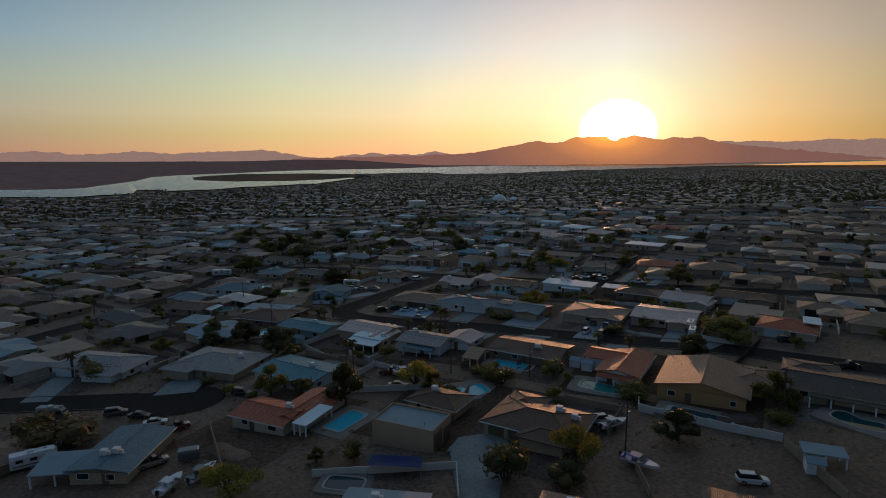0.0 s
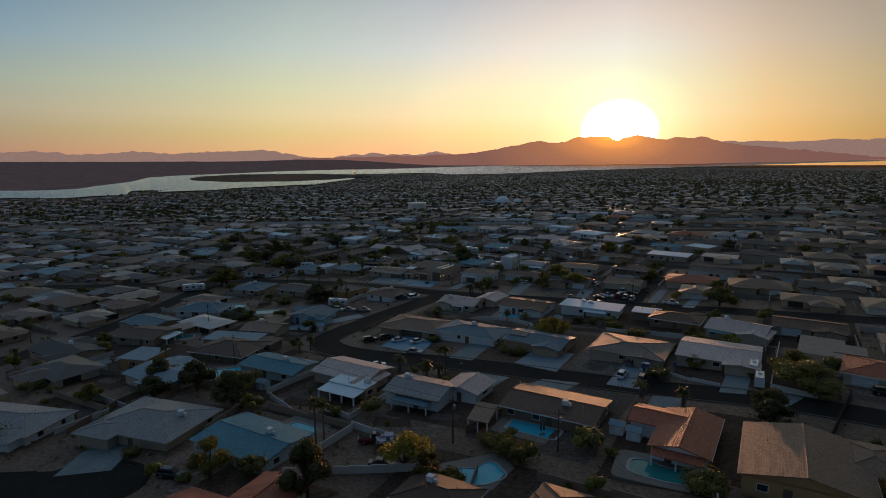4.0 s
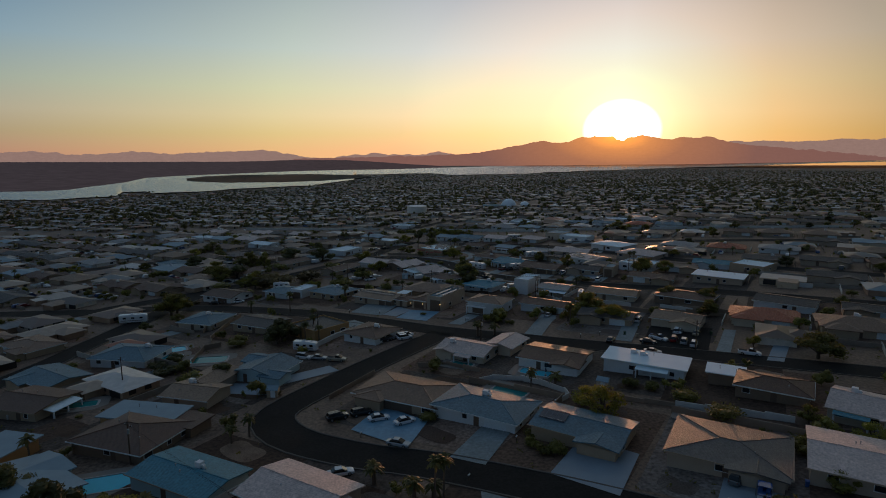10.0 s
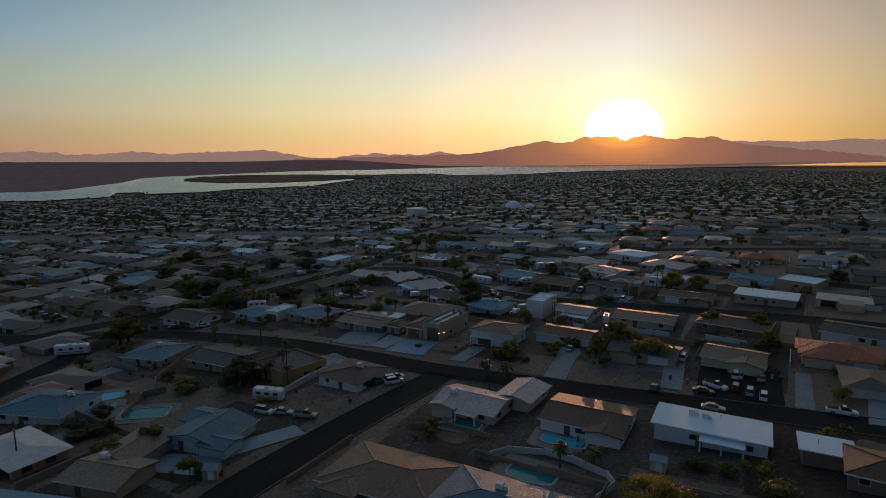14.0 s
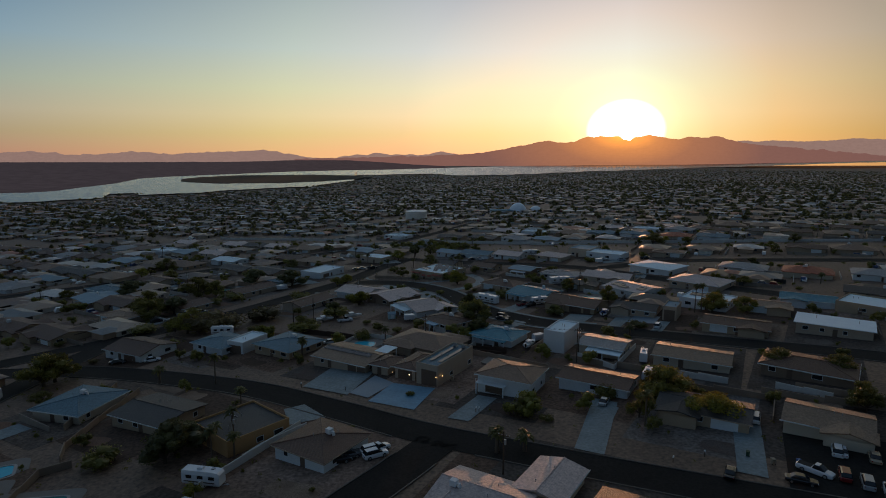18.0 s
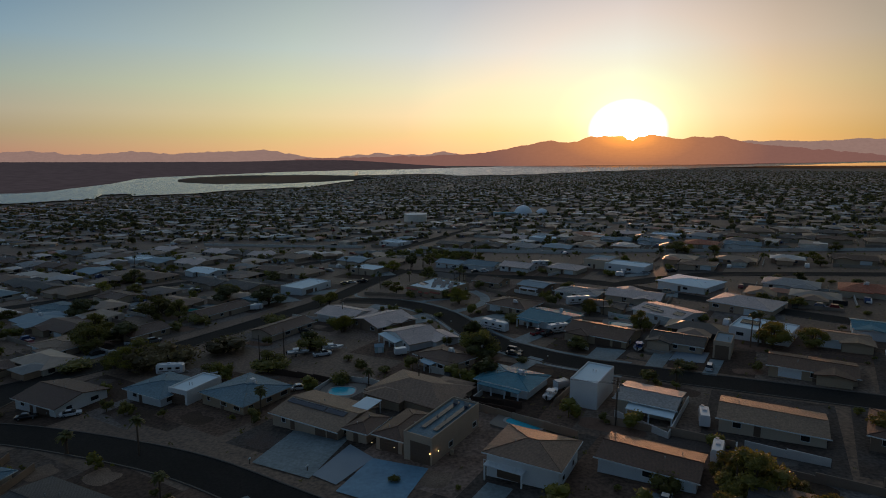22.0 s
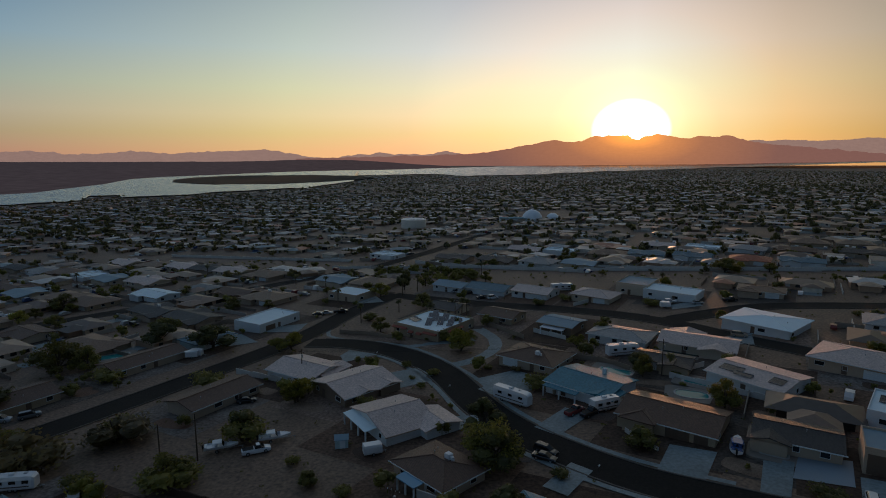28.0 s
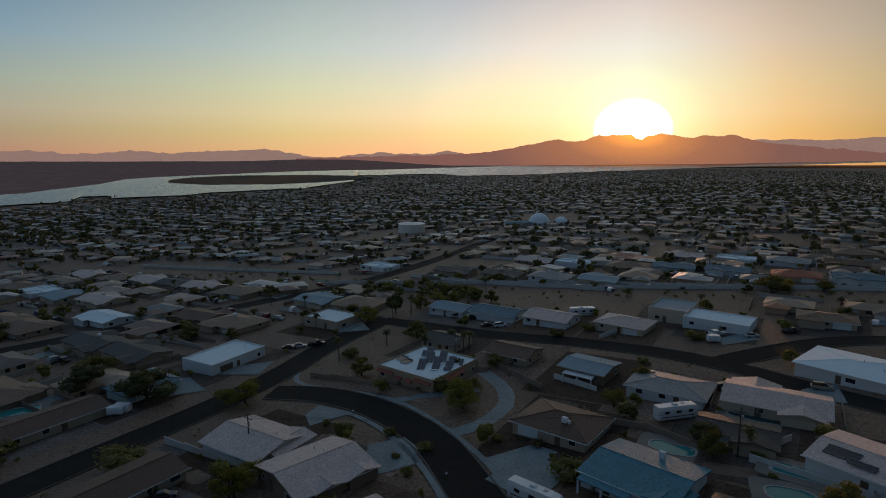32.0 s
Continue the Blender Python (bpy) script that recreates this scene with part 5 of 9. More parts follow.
# the back rows of the side streets, seen only from afar
BACK_ROWS = []
for _ in range(5000):
    y = rng.uniform(150, 640)
    x = rng.choice((-1, 1)) * rng.uniform(75, 0.8 * y + 30)
    if not seen(x, y) or not clear(x, y, 7.5) or off_road(x, y) < 8 or in_wash(x, y, 9) or any(math.hypot(x - a, y - b) < c for a, b, c in EMPTY_LOTS):
        continue
    turn, w_, d_, h_ = radians(ROT + rng.choice((0, 0, 90)) + rng.uniform(-5, 5)), rng.uniform(13, 18), rng.uniform(9, 12), rng.uniform(2.3, 2.7)
    flat = rng.random() < 0.12
    far_house(x, y, turn, w_, d_, h_, 0.0 if flat else rng.uniform(1.0, 1.6))
    far_openings(x, y, turn, w_, d_, h_)
    q = rng.uniform(-4, 4)
    far_house(x + q * math.cos(turn) + 6 * math.sin(turn), y + q * math.sin(turn) - 6 * math.cos(turn), turn + radians(90), rng.uniform(6.5, 9), rng.uniform(6, 8), h_ - 0.1, 0.0 if flat else rng.uniform(0.8, 1.2))
    PLACED.append((x, y, 7.0))
    BACK_ROWS.append((x, y))
    if len(BACK_ROWS) > 170:
        break
far_walls = setting("far_house_walls", walls_s, islands("far_walls", [(0.56, 0.42, 0.29), (0.68, 0.61, 0.52), (0.44, 0.29, 0.19), (0.60, 0.48, 0.35), (0.34, 0.21, 0.135)], 0.6), "walls of the many houses down to the lake", "houses", "stuff")
far_roofs = setting("far_house_roofs", roofs_s, islands("far_roofs", [(0.28, 0.185, 0.12), (0.17, 0.10, 0.068), (0.38, 0.285, 0.21), (0.18, 0.18, 0.175), (0.36, 0.135, 0.072), (0.31, 0.205, 0.135), (0.085, 0.065, 0.054), (0.22, 0.135, 0.092), (0.46, 0.43, 0.40), (0.35, 0.245, 0.175), (0.20, 0.125, 0.086), (0.17, 0.24, 0.27), (0.60, 0.55, 0.50), (0.12, 0.078, 0.06)], 0.5), "pitched roofs of the many houses down to the lake", "houses", "stuff")
far_flats = setting("far_house_flat_roofs", flats_s, islands("far_flats", [(0.62, 0.58, 0.53), (0.36, 0.31, 0.27), (0.50, 0.44, 0.38), (0.24, 0.20, 0.17), (0.30, 0.22, 0.16)], 0.6), "flat pale roofs of houses down to the lake", "houses", "stuff")

# ---- gardens of that town: gravel lots, trees, scrub ----
YARD = material("yard_gravel", (0.120, 0.067, 0.042), 0.9, vary=0.45, scale=0.5, fine=1.5, stains=0.35, bump=0.1, rand=0.45)
# every lot has its own gravel: brown, grey, pinkish or pale
for node in YARD.node_tree.nodes:
    if node.type == "MIX":
        tones = YARD.node_tree.nodes.new("ShaderNodeValToRGB")
        tones.color_ramp.interpolation = "CONSTANT"
        shades = ((0.153, 0.099, 0.072), (0.227, 0.191, 0.162), (0.126, 0.115, 0.104), (0.277, 0.212, 0.166), (0.078, 0.056, 0.044), (0.204, 0.190, 0.176), (0.126, 0.083, 0.061), (0.230, 0.169, 0.136))
        while len(tones.color_ramp.elements) < len(shades):
            tones.color_ramp.elements.new(0.5)
        for k, shade in enumerate(shades):
            tones.color_ramp.elements[k].position, tones.color_ramp.elements[k].color = k / len(shades), (*shade, 1)
        pick = YARD.node_tree.nodes.new("ShaderNodeObjectInfo")
        YARD.node_tree.links.new(pick.outputs["Random"], tones.inputs[0])
        YARD.node_tree.links.new(tones.outputs[0], node.inputs[7])
for i, (x, y, r_) in enumerate(PLACED[:SET_BY_HAND]):
    setting("ground_yard", patch(x, y, ROT + rng.uniform(-3, 3), 24, 34, 0.015 + 0.0025 * (i % 14), 6.0), YARD, "gravel yard round a house", "yard")
for x, y, r_ in PLACED[SET_BY_HAND:]:
    for _ in range(rng.choice((1, 2, 2, 3, 4))):
        a, b = rng.uniform(-9, 9), rng.choice((-13.5, -15.0, 14.0, 15.5))
        px, py = x + a * UX - b * UY, y + a * UY + b * UX
        if py > 320 and clear(px, py, 0.5) and off_road(px, py) > 2:
            far_car(px, py, radians(ROT + rng.choice((0, 90, 95, 82))), rng.random())
setting("far_house_openings", openings_s, islands("far_glass", [(0.02, 0.022, 0.025), (0.03, 0.028, 0.026), (0.05, 0.035, 0.025), (0.55, 0.54, 0.52), (0.02, 0.022, 0.025)], 0.3), "dark windows and garage doors of the far houses", "windows", "stuff")
setting("far_parked_cars", cars_s, islands("far_car_paint", [(0.70, 0.70, 0.70), (0.02, 0.02, 0.022), (0.30, 0.31, 0.32), (0.72, 0.72, 0.71), (0.16, 0.02, 0.02), (0.03, 0.06, 0.16), (0.08, 0.08, 0.085)], 0.3), "parked cars of many colours among the far houses", "cars", "stuff")
back = Shape()
for x, y in FAR_SPOTS:
    if y < 1700 and rng.random() < 0.75:
        b = rng.choice((-15.5, 15.5))
        back.box(x - b * UY, y + b * UX, ground_z(x, y) - 0.8, rng.uniform(16, 25), 0.25, 2.4, radians(ROT))
    if y < 1300 and rng.random() < 0.4:
        b = rng.choice((-12.5, 12.5))
        back.box(x + b * UX, y + b * UY, ground_z(x, y) - 0.8, 0.25, rng.uniform(10, 20), 2.3, radians(ROT))
for x, y, r_ in PLACED[SET_BY_HAND:]:
    for b in (-16.0, 16.0):
        if rng.random() < 0.6 and off_road(x - b * UY, y + b * UX) > 4 and clear(x - b * UY, y + b * UX, -1.0):
            back.box(x - b * UY, y + b * UX, ground_z(x, y) - 0.8, rng.uniform(12, 22), 0.2, 2.3, radians(ROT))
    for b in (-12.4, 12.4):
        px, py = x + b * UX, y + b * UY
        if rng.random() < 0.55 and off_road(px, py) > 9 and clear(px, py, -2.0):
            back.box(px, py, ground_z(px, py) - 0.8, 0.2, rng.uniform(11, 19), 2.2, radians(ROT))
setting("far_garden_walls", back, islands("far_blocks", [(0.30, 0.25, 0.20), (0.42, 0.38, 0.33), (0.24, 0.19, 0.15), (0.52, 0.50, 0.46)], 0.95), "block walls between the yards of the far houses", "walls", "stuff")
drv = Shape()
for i, (x, y) in enumerate(FAR_SPOTS):
    if y < 1100 and rng.random() < 0.7:
        a, b = rng.uniform(4, 8), rng.choice((-13, 13))
        p = patch(x + a * UX - b * UY, y + a * UY + b * UX, ROT, 5.5, 11, 0.12, 12)
        drv.add(p.v, p.f)
for x, y in BACK_ROWS:
    a, b = rng.uniform(-4, 4), rng.choice((-11, 11))
    px, py = x + a * UX - b * UY, y + a * UY + b * UX
    if off_road(px, py) > 5 and clear(px, py, 1.0):
        p = patch(px, py, ROT, 6.0, 8.0, 0.13, 4)
        drv.add(p.v, p.f)
setting("far_driveways", drv, CONCRETE, "pale driveways among the far houses", "driveways", "stuff")


def blob_tree(shape, x, y, h, w, r):
    z = ground_z(x, y)
    for k in range(9 if y < 1400 else 5):
        d = Vector((r.gauss(0, 1), r.gauss(0, 1), r.gauss(0, 0.8)))
        d.normalize()
        c = Vector((x, y, z + h * 0.58)) + Vector((d.x * w * 0.36, d.y * w * 0.36, d.z * h * 0.3))
        a = Vector((r.gauss(0, 1), r.gauss(0, 1), r.gauss(0, 1))).normalized()
        b = a.orthogonal().normalized()
        e = a.cross(b)
        q = w * r.uniform(0.16, 0.32)
        vs = [c + v * q * r.uniform(0.8, 1.3) for v in (a, -a, b, -b, e, -e)]
        shape.add(vs, [(0, 2, 4), (2, 1, 4), (1, 3, 4), (3, 0, 4), (2, 0, 5), (1, 2, 5), (3, 1, 5), (0, 3, 5)])
    shape.tube((x, y, z - 0.3), (x, y, z + h * 0.5), 0.15, 0.1, 4)


far_trees = Shape()
for x, y in FAR_SPOTS:
    for _ in range(5 if y < 1100 else 4 if y < 1600 else 2):
        if rng.random() < 0.8:
            a, b = rng.uniform(-14, 14), rng.choice((-10, 10, 14, -15)) + rng.uniform(-2.5, 2.5)
            h = rng.uniform(1.8, 5.2) * (1.0 if y < 1400 else 1.25)
            blob_tree(far_trees, x + a * UX - b * UY, y + a * UY + b * UX, h, h * rng.uniform(0.8, 1.3), rng)
for _ in range(150):
    gx, gy = rng.uniform(-900, 1100), rng.uniform(640, 2300)
    if not seen(gx, gy) or shore_gap(gx, gy) < 0.03 or in_wash(gx, gy, 25):
        continue
    for _ in range(rng.randrange(6, 20)):
        h = rng.uniform(3.5, 7.5)
        blob_tree(far_trees, gx + rng.gauss(0, 26), gy + rng.gauss(0, 14), h, h * rng.uniform(0.7, 1.2), rng)
setting("far_trees", far_trees, islands("far_leaves", [(0.15, 0.13, 0.04), (0.20, 0.17, 0.05), (0.10, 0.092, 0.034), (0.27, 0.22, 0.055), (0.17, 0.145, 0.045)], 0.5, leafy=0.45), "trees and shrubs among the far houses", "trees", "stuff")

# ---- plants ----
def leaf_material(key, dark, light):
    m = bpy.data.materials.new(key)
    m.use_nodes = True
    n, l = m.node_tree.nodes, m.node_tree.links
    b = n["Principled BSDF"]
    b.inputs["Roughness"].default_value = 0.5
    geo = n.new("ShaderNodeNewGeometry")
    info = n.new("ShaderNodeObjectInfo")
    ramp = n.new("ShaderNodeValToRGB")
    ramp.color_ramp.elements[0].color, ramp.color_ramp.elements[1].color = (*dark, 1), (*light, 1)
    l.new(geo.outputs["Random Per Island"], ramp.inputs[0])
    hsv = n.new("ShaderNodeHueSaturation")
    mr = n.new("ShaderNodeMapRange")
    mr.inputs["To Min"].default_value, mr.inputs["To Max"].default_value = 0.7, 1.3
    l.new(info.outputs["Random"], mr.inputs["Value"])
    l.new(mr.outputs[0], hsv.inputs["Value"])
    l.new(ramp.outputs[0], hsv.inputs["Color"])
    l.new(hsv.outputs[0], b.inputs["Base Color"])
    tr = n.new("ShaderNodeBsdfTranslucent")
    l.new(hsv.outputs[0], tr.inputs["Color"])
    mx = n.new("ShaderNodeMixShader")
    mx.inputs[0].default_value = 0.5
    l.new(b.outputs[0], mx.inputs[1])
    l.new(tr.outputs[0], mx.inputs[2])
    l.new(mx.outputs[0], n["Material Output"].inputs["Surface"])
    return m


LEAF = {"green": leaf_material("green_leaves", (0.105, 0.100, 0.017), (0.24, 0.205, 0.036)), "dark": leaf_material("dark_leaves", (0.055, 0.058, 0.016), (0.135, 0.128, 0.032)),
        "yellow": leaf_material("yellow_green_leaves", (0.150, 0.145, 0.018), (0.32, 0.285, 0.042)), "dry": leaf_material("dry_leaves", (0.09, 0.06, 0.02), (0.20, 0.15, 0.05)),
        "palm": leaf_material("palm_fronds", (0.07, 0.075, 0.02), (0.17, 0.16, 0.045))}
BARK = material("bark", (0.10, 0.075, 0.055), 0.95)
PALMBARK = material("palm_bark", (0.15, 0.11, 0.08), 0.95)


def leaf_clumps(shape, centre, radii, n, size, r, hollow=0.55):
    """Small leaves strewn through the outer part of a lobe."""
    c = Vector(centre)
    for _ in range(n):
        d = Vector((r.gauss(0, 1), r.gauss(0, 1), r.gauss(0, 1))).normalized()
        q = hollow + (1 - hollow) * r.random() ** 0.6
        p = c + Vector((d.x * radii[0] * q, d.y * radii[1] * q, d.z * radii[2] * q))
        a = Vector((r.gauss(0, 1), r.gauss(0, 1), r.gauss(0, 0.7))).normalized()
        b = a.orthogonal().normalized()
        s1, s2 = size * r.uniform(0.6, 1.3), size * r.uniform(0.4, 0.8)
        shape.add([p - a * s1 - b * s2 * 0.3, p - b * s2, p + a * s1, p + b * s2], [(0, 1, 2, 3)])


def leaf_core(shape, centre, q, r):
    """The dense inside of a lobe: a lumpy knot of foliage under the outer leaves."""
    c = Vector(centre)
    vs = [c + Vector((0, 0, -0.8 * q))]
    for j in range(1, 5):
        for i in range(8):
            a, b = 2 * math.pi * (i + 0.5 * (j % 2)) / 8, -math.pi / 2 + math.pi * j / 5
            k = q * r.uniform(0.75, 1.15)
            vs.append(c + Vector((math.cos(a) * math.cos(b) * k, math.sin(a) * math.cos(b) * k, math.sin(b) * k * 0.85)))
    vs.append(c + Vector((0, 0, 0.8 * q)))
    fs = [(0, 1 + (i + 1) % 8, 1 + i) for i in range(8)] + [(33, 25 + i, 25 + (i + 1) % 8) for i in range(8)]
    for j in range(3):
        fs += [(1 + 8 * j + i, 1 + 8 * j + (i + 1) % 8, 9 + 8 * j + (i + 1) % 8, 9 + 8 * j + i) for i in range(8)]
    shape.add(vs, fs)


TREES = {}


def make_tree(key, at):
    r = random.Random(key)
    kind = key.split("_")[0]
    leaf = {"mesquite": "green", "ficus": "dark", "paloverde": "yellow", "shrub": "green", "dryshrub": "dry", "hedge": "dark"}[kind]
    names = {"mesquite": ("tree", "spreading green mesquite tree with an airy crown", "tree"), "ficus": ("tree", "dense dark green round-crowned tree", "tree"),
             "paloverde": ("tree", "bright yellow-green palo verde tree with feathery crown", "tree"), "shrub": ("shrub", "rounded green desert shrub", "shrub"),
             "dryshrub": ("shrub", "dry golden desert shrub", "shrub"), "hedge": ("shrub", "clipped dark green shrub by a wall", "shrub")}[kind]
    t = thing(names[0], names[1], names[2], "desert plants of the gardens", at=at)
    crown = Shape()
    if kind in ("mesquite", "ficus", "paloverde"):
        wood = Shape()
        h0 = 0.9
        wood.tube((0, 0, -0.4), (0.1, 0, h0), 0.22, 0.16)
        lobes = []
        for i in range(8):
            a = i * 0.785 + r.uniform(-0.3, 0.3)
            q = r.uniform(1.2, 2.1)
            tip = (math.cos(a) * q, math.sin(a) * q, r.uniform(1.4, 3.3))
            wood.tube((0.1, 0, h0 - 0.1), tip, 0.10, 0.03, 6)
            lobes.append((tip, r.uniform(0.75, 1.25)))
        for i in range(3):
            tip = (r.uniform(-0.8, 0.8), r.uniform(-0.8, 0.8), r.uniform(3.3, 4.1))
            wood.tube((0.1, 0, h0 - 0.1), tip, 0.12, 0.03, 6)
            lobes.append((tip, r.uniform(0.8, 1.15)))
        part("trunk", wood, BARK, t)
        for tip, q in lobes:
            if kind != "paloverde":
                leaf_core(crown, tip, q * (0.78 if kind == "ficus" else 0.62), r)
            leaf_clumps(crown, tip, (q, q, q * 0.85), 190 if kind == "ficus" else 210, 0.15, r, 0.35)
    else:
        wood = Shape()
        for i in range(4):
            a = i * 1.6
            wood.tube((0, 0, -0.2), (math.cos(a) * 0.5, math.sin(a) * 0.5, 0.9), 0.05, 0.02, 5)
        part("stem", wood, BARK, t)
        for i in range(5):
            a = i * 1.26 + r.random()
            c = (math.cos(a) * 0.5, math.sin(a) * 0.5, 0.55 + 0.3 * r.random())
            leaf_core(crown, c, 0.38, r)
            leaf_clumps(crown, c, (0.6, 0.6, 0.55), 130, 0.085, r, 0.2)
    part("crown", crown, LEAF[leaf], t)
    return t


def tree(kind, x, y, size, wide=1.0):
    """size: the height in metres."""
    key = f"{kind}_{(int(x * 3) + int(y * 5)) % 2}"
    base = 5.0 if kind in ("mesquite", "ficus", "paloverde") else 1.5
    k = size / base
    at = on_ground(x, y, (x * 37 + y * 11) % 360) @ Matrix.Diagonal((k * wide, k * wide, k, 1))
    if key not in TREES:
        TREES[key] = make_tree(key, on_ground(x, y, 0))
        TREES[key].matrix_world = at
        bpy.context.view_layer.update()
        return TREES[key]
    src = TREES[key]
    ob = copy_thing(src, Matrix())
    ob.matrix_basis = at
    return ob


PALMS = {}


def palm(x, y, height, fat=False):
    """A fan palm: a ringed trunk, a skirt of dead fronds and a crown of arching ones."""
    r = random.Random(int(height * 3) + (50 if fat else 0))
    key = (round(height), fat)
    at = on_ground(x, y, (x * 53) % 360)
    if key in PALMS:
        return copy_thing(PALMS[key], at)
    t = thing("palm", "short stout palm with a dense crown of fronds" if fat else "tall slender fan palm with a shaggy crown", "palm", "palms of the gardens", at=at)
    k = 0.32 if fat else 0.17
    tr = Shape()
    n = max(4, int(height / 0.8))
    for i in range(n):
        z0, z1 = height * i / n - (0.4 if i == 0 else 0), height * (i + 1) / n
        lean = 0.02 * height
        tr.tube((lean * (i / n) ** 2, 0, z0), (lean * ((i + 1) / n) ** 2, 0, z1), k * (1.25 - 0.35 * i / n), k * (1.12 - 0.35 * i / n), 8)
    part("trunk", tr, PALMBARK, t)
    top = Vector((0.02 * height, 0, height))
    crown, skirt = Shape(), Shape()
    for i in range(30):
        a = i * 2.4
        up = r.uniform(-0.35, 1.2)
        ln = r.uniform(1.3, 1.8) * (1.2 if fat else 1.0)
        side = Vector((-math.sin(a), math.cos(a), 0))
        prev, w0 = top, 0.05
        for s in range(1, 5):
            q = s / 4
            p = top + Vector((math.cos(a) * ln * q * math.cos(up * 0.8), math.sin(a) * ln * q * math.cos(up * 0.8), ln * (math.sin(up) * q - 0.55 * q * q)))
            w1 = (0.24, 0.34, 0.26, 0.05)[s - 1]
            droop = Vector((0, 0, -0.10))
            crown.add([prev - side * w0 + droop * (s > 1), prev, p, p - side * w1 + droop], [(0, 1, 2, 3)])
            crown.add([prev, prev + side * w0 + droop * (s > 1), p + side * w1 + droop, p], [(0, 1, 2, 3)])
            prev, w0 = p, w1
    for i in range(14):
        a = i * 2.4
        q = top + Vector((math.cos(a) * 0.45, math.sin(a) * 0.45, -r.uniform(0.7, 1.3)))
        side = Vector((-math.sin(a), math.cos(a), 0)) * 0.16
        skirt.add([top - side * 0.3 + Vector((0, 0, -0.1)), top + side * 0.3 + Vector((0, 0, -0.1)), q + side, q - side], [(0, 1, 2, 3)])
    part("crown", crown, LEAF["palm"], t)
    part("skirt", skirt, LEAF["dry"], t, "dead brown fronds")
    PALMS[key] = t
    return t


# ---- pools, drives, walls ----
def blob(x, y, rot, w, d, round_, n=40, bite=0.0):
    """An outline between a rectangle and an ellipse, with a kidney's bite if asked for."""
    c, s = math.cos(radians(rot)), math.sin(radians(rot))
    e = 2 / (2 + (1 - round_) * 10)
    out = []
    for i in range(n):
        t = 2 * math.pi * i / n
        u = w / 2 * math.copysign(abs(math.cos(t)) ** e, math.cos(t))
        v = d / 2 * math.copysign(abs(math.sin(t)) ** e, math.sin(t))
        v -= bite * d * math.exp(-(u / (0.22 * w)) ** 2) * (1 if v > 0 else 0.35)
        out.append((x + u * c - v * s, y + u * s + v * c))
    return out


def level_ring(outline, grow, cx, cy):
    return [(cx + (x - cx) * grow, cy + (y - cy) * grow) for x, y in outline]


POOLCOLORS = {"blue": POOLWATER, "teal": water("teal_pool_water", (0.035, 0.25, 0.24), 0.06, 3.0, 0.08), "dark": water("dark_pool_water", (0.02, 0.07, 0.08), 0.06, 3.0, 0.08)}


DECK = material("pool_deck", (0.23, 0.20, 0.17), 0.8, stains=0.3, scale=0.8)
COPING = material("pool_coping", (0.42, 0.40, 0.37), 0.7, stains=0.2)


def pool(x, y, rot, w, d, round_=0.4, bite=0.0, color="blue", deck=2.0, coping="grey", label=""):
    """A swimming pool: deck, coping and sunken water, level on its pad."""
    z = ground_z(x, y) + 0.25
    PLACED.append((x, y, min(max(w, d) / 2 + 1.5, 5.9)))
    t = thing("swimming_pool", label or "garden swimming pool with turquoise water and concrete deck", "pool", "garden pools", at=pose(x, y, z))
    rim = blob(0, 0, rot, w, d, round_, bite=bite)
    inner = level_ring(rim, 1 - 0.5 / min(w, d), 0, 0)
    n = len(rim)
    s = Shape()
    s.add([(a, b, 0.10) for a, b in inner] + [(a, b, 0.10) for a, b in rim] + [(a, b, -0.05) for a, b in rim] + [(a, b, -0.12) for a, b in inner],
          [(i, i + n, (i + 1) % n + n, (i + 1) % n) for i in range(n)] + [(i + n, i + 2 * n, (i + 1) % n + 2 * n, (i + 1) % n + n) for i in range(n)] +
          [(i + 3 * n, i, (i + 1) % n, (i + 1) % n + 3 * n) for i in range(n)])
    part("coping", s, TRIM if coping == "white" else COPING, t)
    wt = Shape().add([(a, b, -0.03) for a, b in inner], [tuple(range(n))])
    part("water", wt, POOLCOLORS[color], t, f"{color} pool water")
    if deck:
        o = blob(0, 0, rot, w + 2 * deck, d + 2 * deck, min(round_, 0.35), n=n)
        ds = Shape()
        ds.add([(a, b, 0.0) for a, b in rim] + [(a, b, 0.0) for a, b in o] + [(a, b, -0.8) for a, b in o],
               [(i, i + n, (i + 1) % n + n, (i + 1) % n) for i in range(n)] + [(i + n, i + 2 * n, (i + 1) % n + 2 * n, (i + 1) % n + n) for i in range(n)])
        part("deck", ds, DECK, t)
    return t


DRIVES = []


def on_drive(x, y):
    """True where a place lies on one of the driveways."""
    for q in DRIVES:
        turns = [(q[(i + 1) % 4].x - q[i].x) * (y - q[i].y) - (q[(i + 1) % 4].y - q[i].y) * (x - q[i].x) for i in range(4)]
        if min(turns) > 0 or max(turns) < 0:
            return True
    return False


def drive(a, b, c, d, mat=None, label="pale concrete driveway", name="pavement_driveway", lift=0.14):
    """A paved quadrilateral draped on the ground, from its four corners."""
    a, b, c, d = [Vector(p) for p in (a, b, c, d)]
    lift += 0.006 * (len(DRIVES) % 7)
    DRIVES.append((a, b, c, d))
    n = max(3, int(max((b - a).length, (c - b).length) / 3))
    vs, fs = [], []
    for j in range(n + 1):
        for i in range(n + 1):
            u, v = i / n, j / n
            p = (a * (1 - u) + b * u) * (1 - v) + (d * (1 - u) + c * u) * v
            vs.append((p.x, p.y, ground_z(p.x, p.y) + lift))
    for j in range(n):
        for i in range(n):
            k = j * (n + 1) + i
            fs.append((k, k + 1, k + n + 2, k + n + 1))
    return setting(name, Shape().add(vs, fs), mat or CONCRETE, label, "driveway")


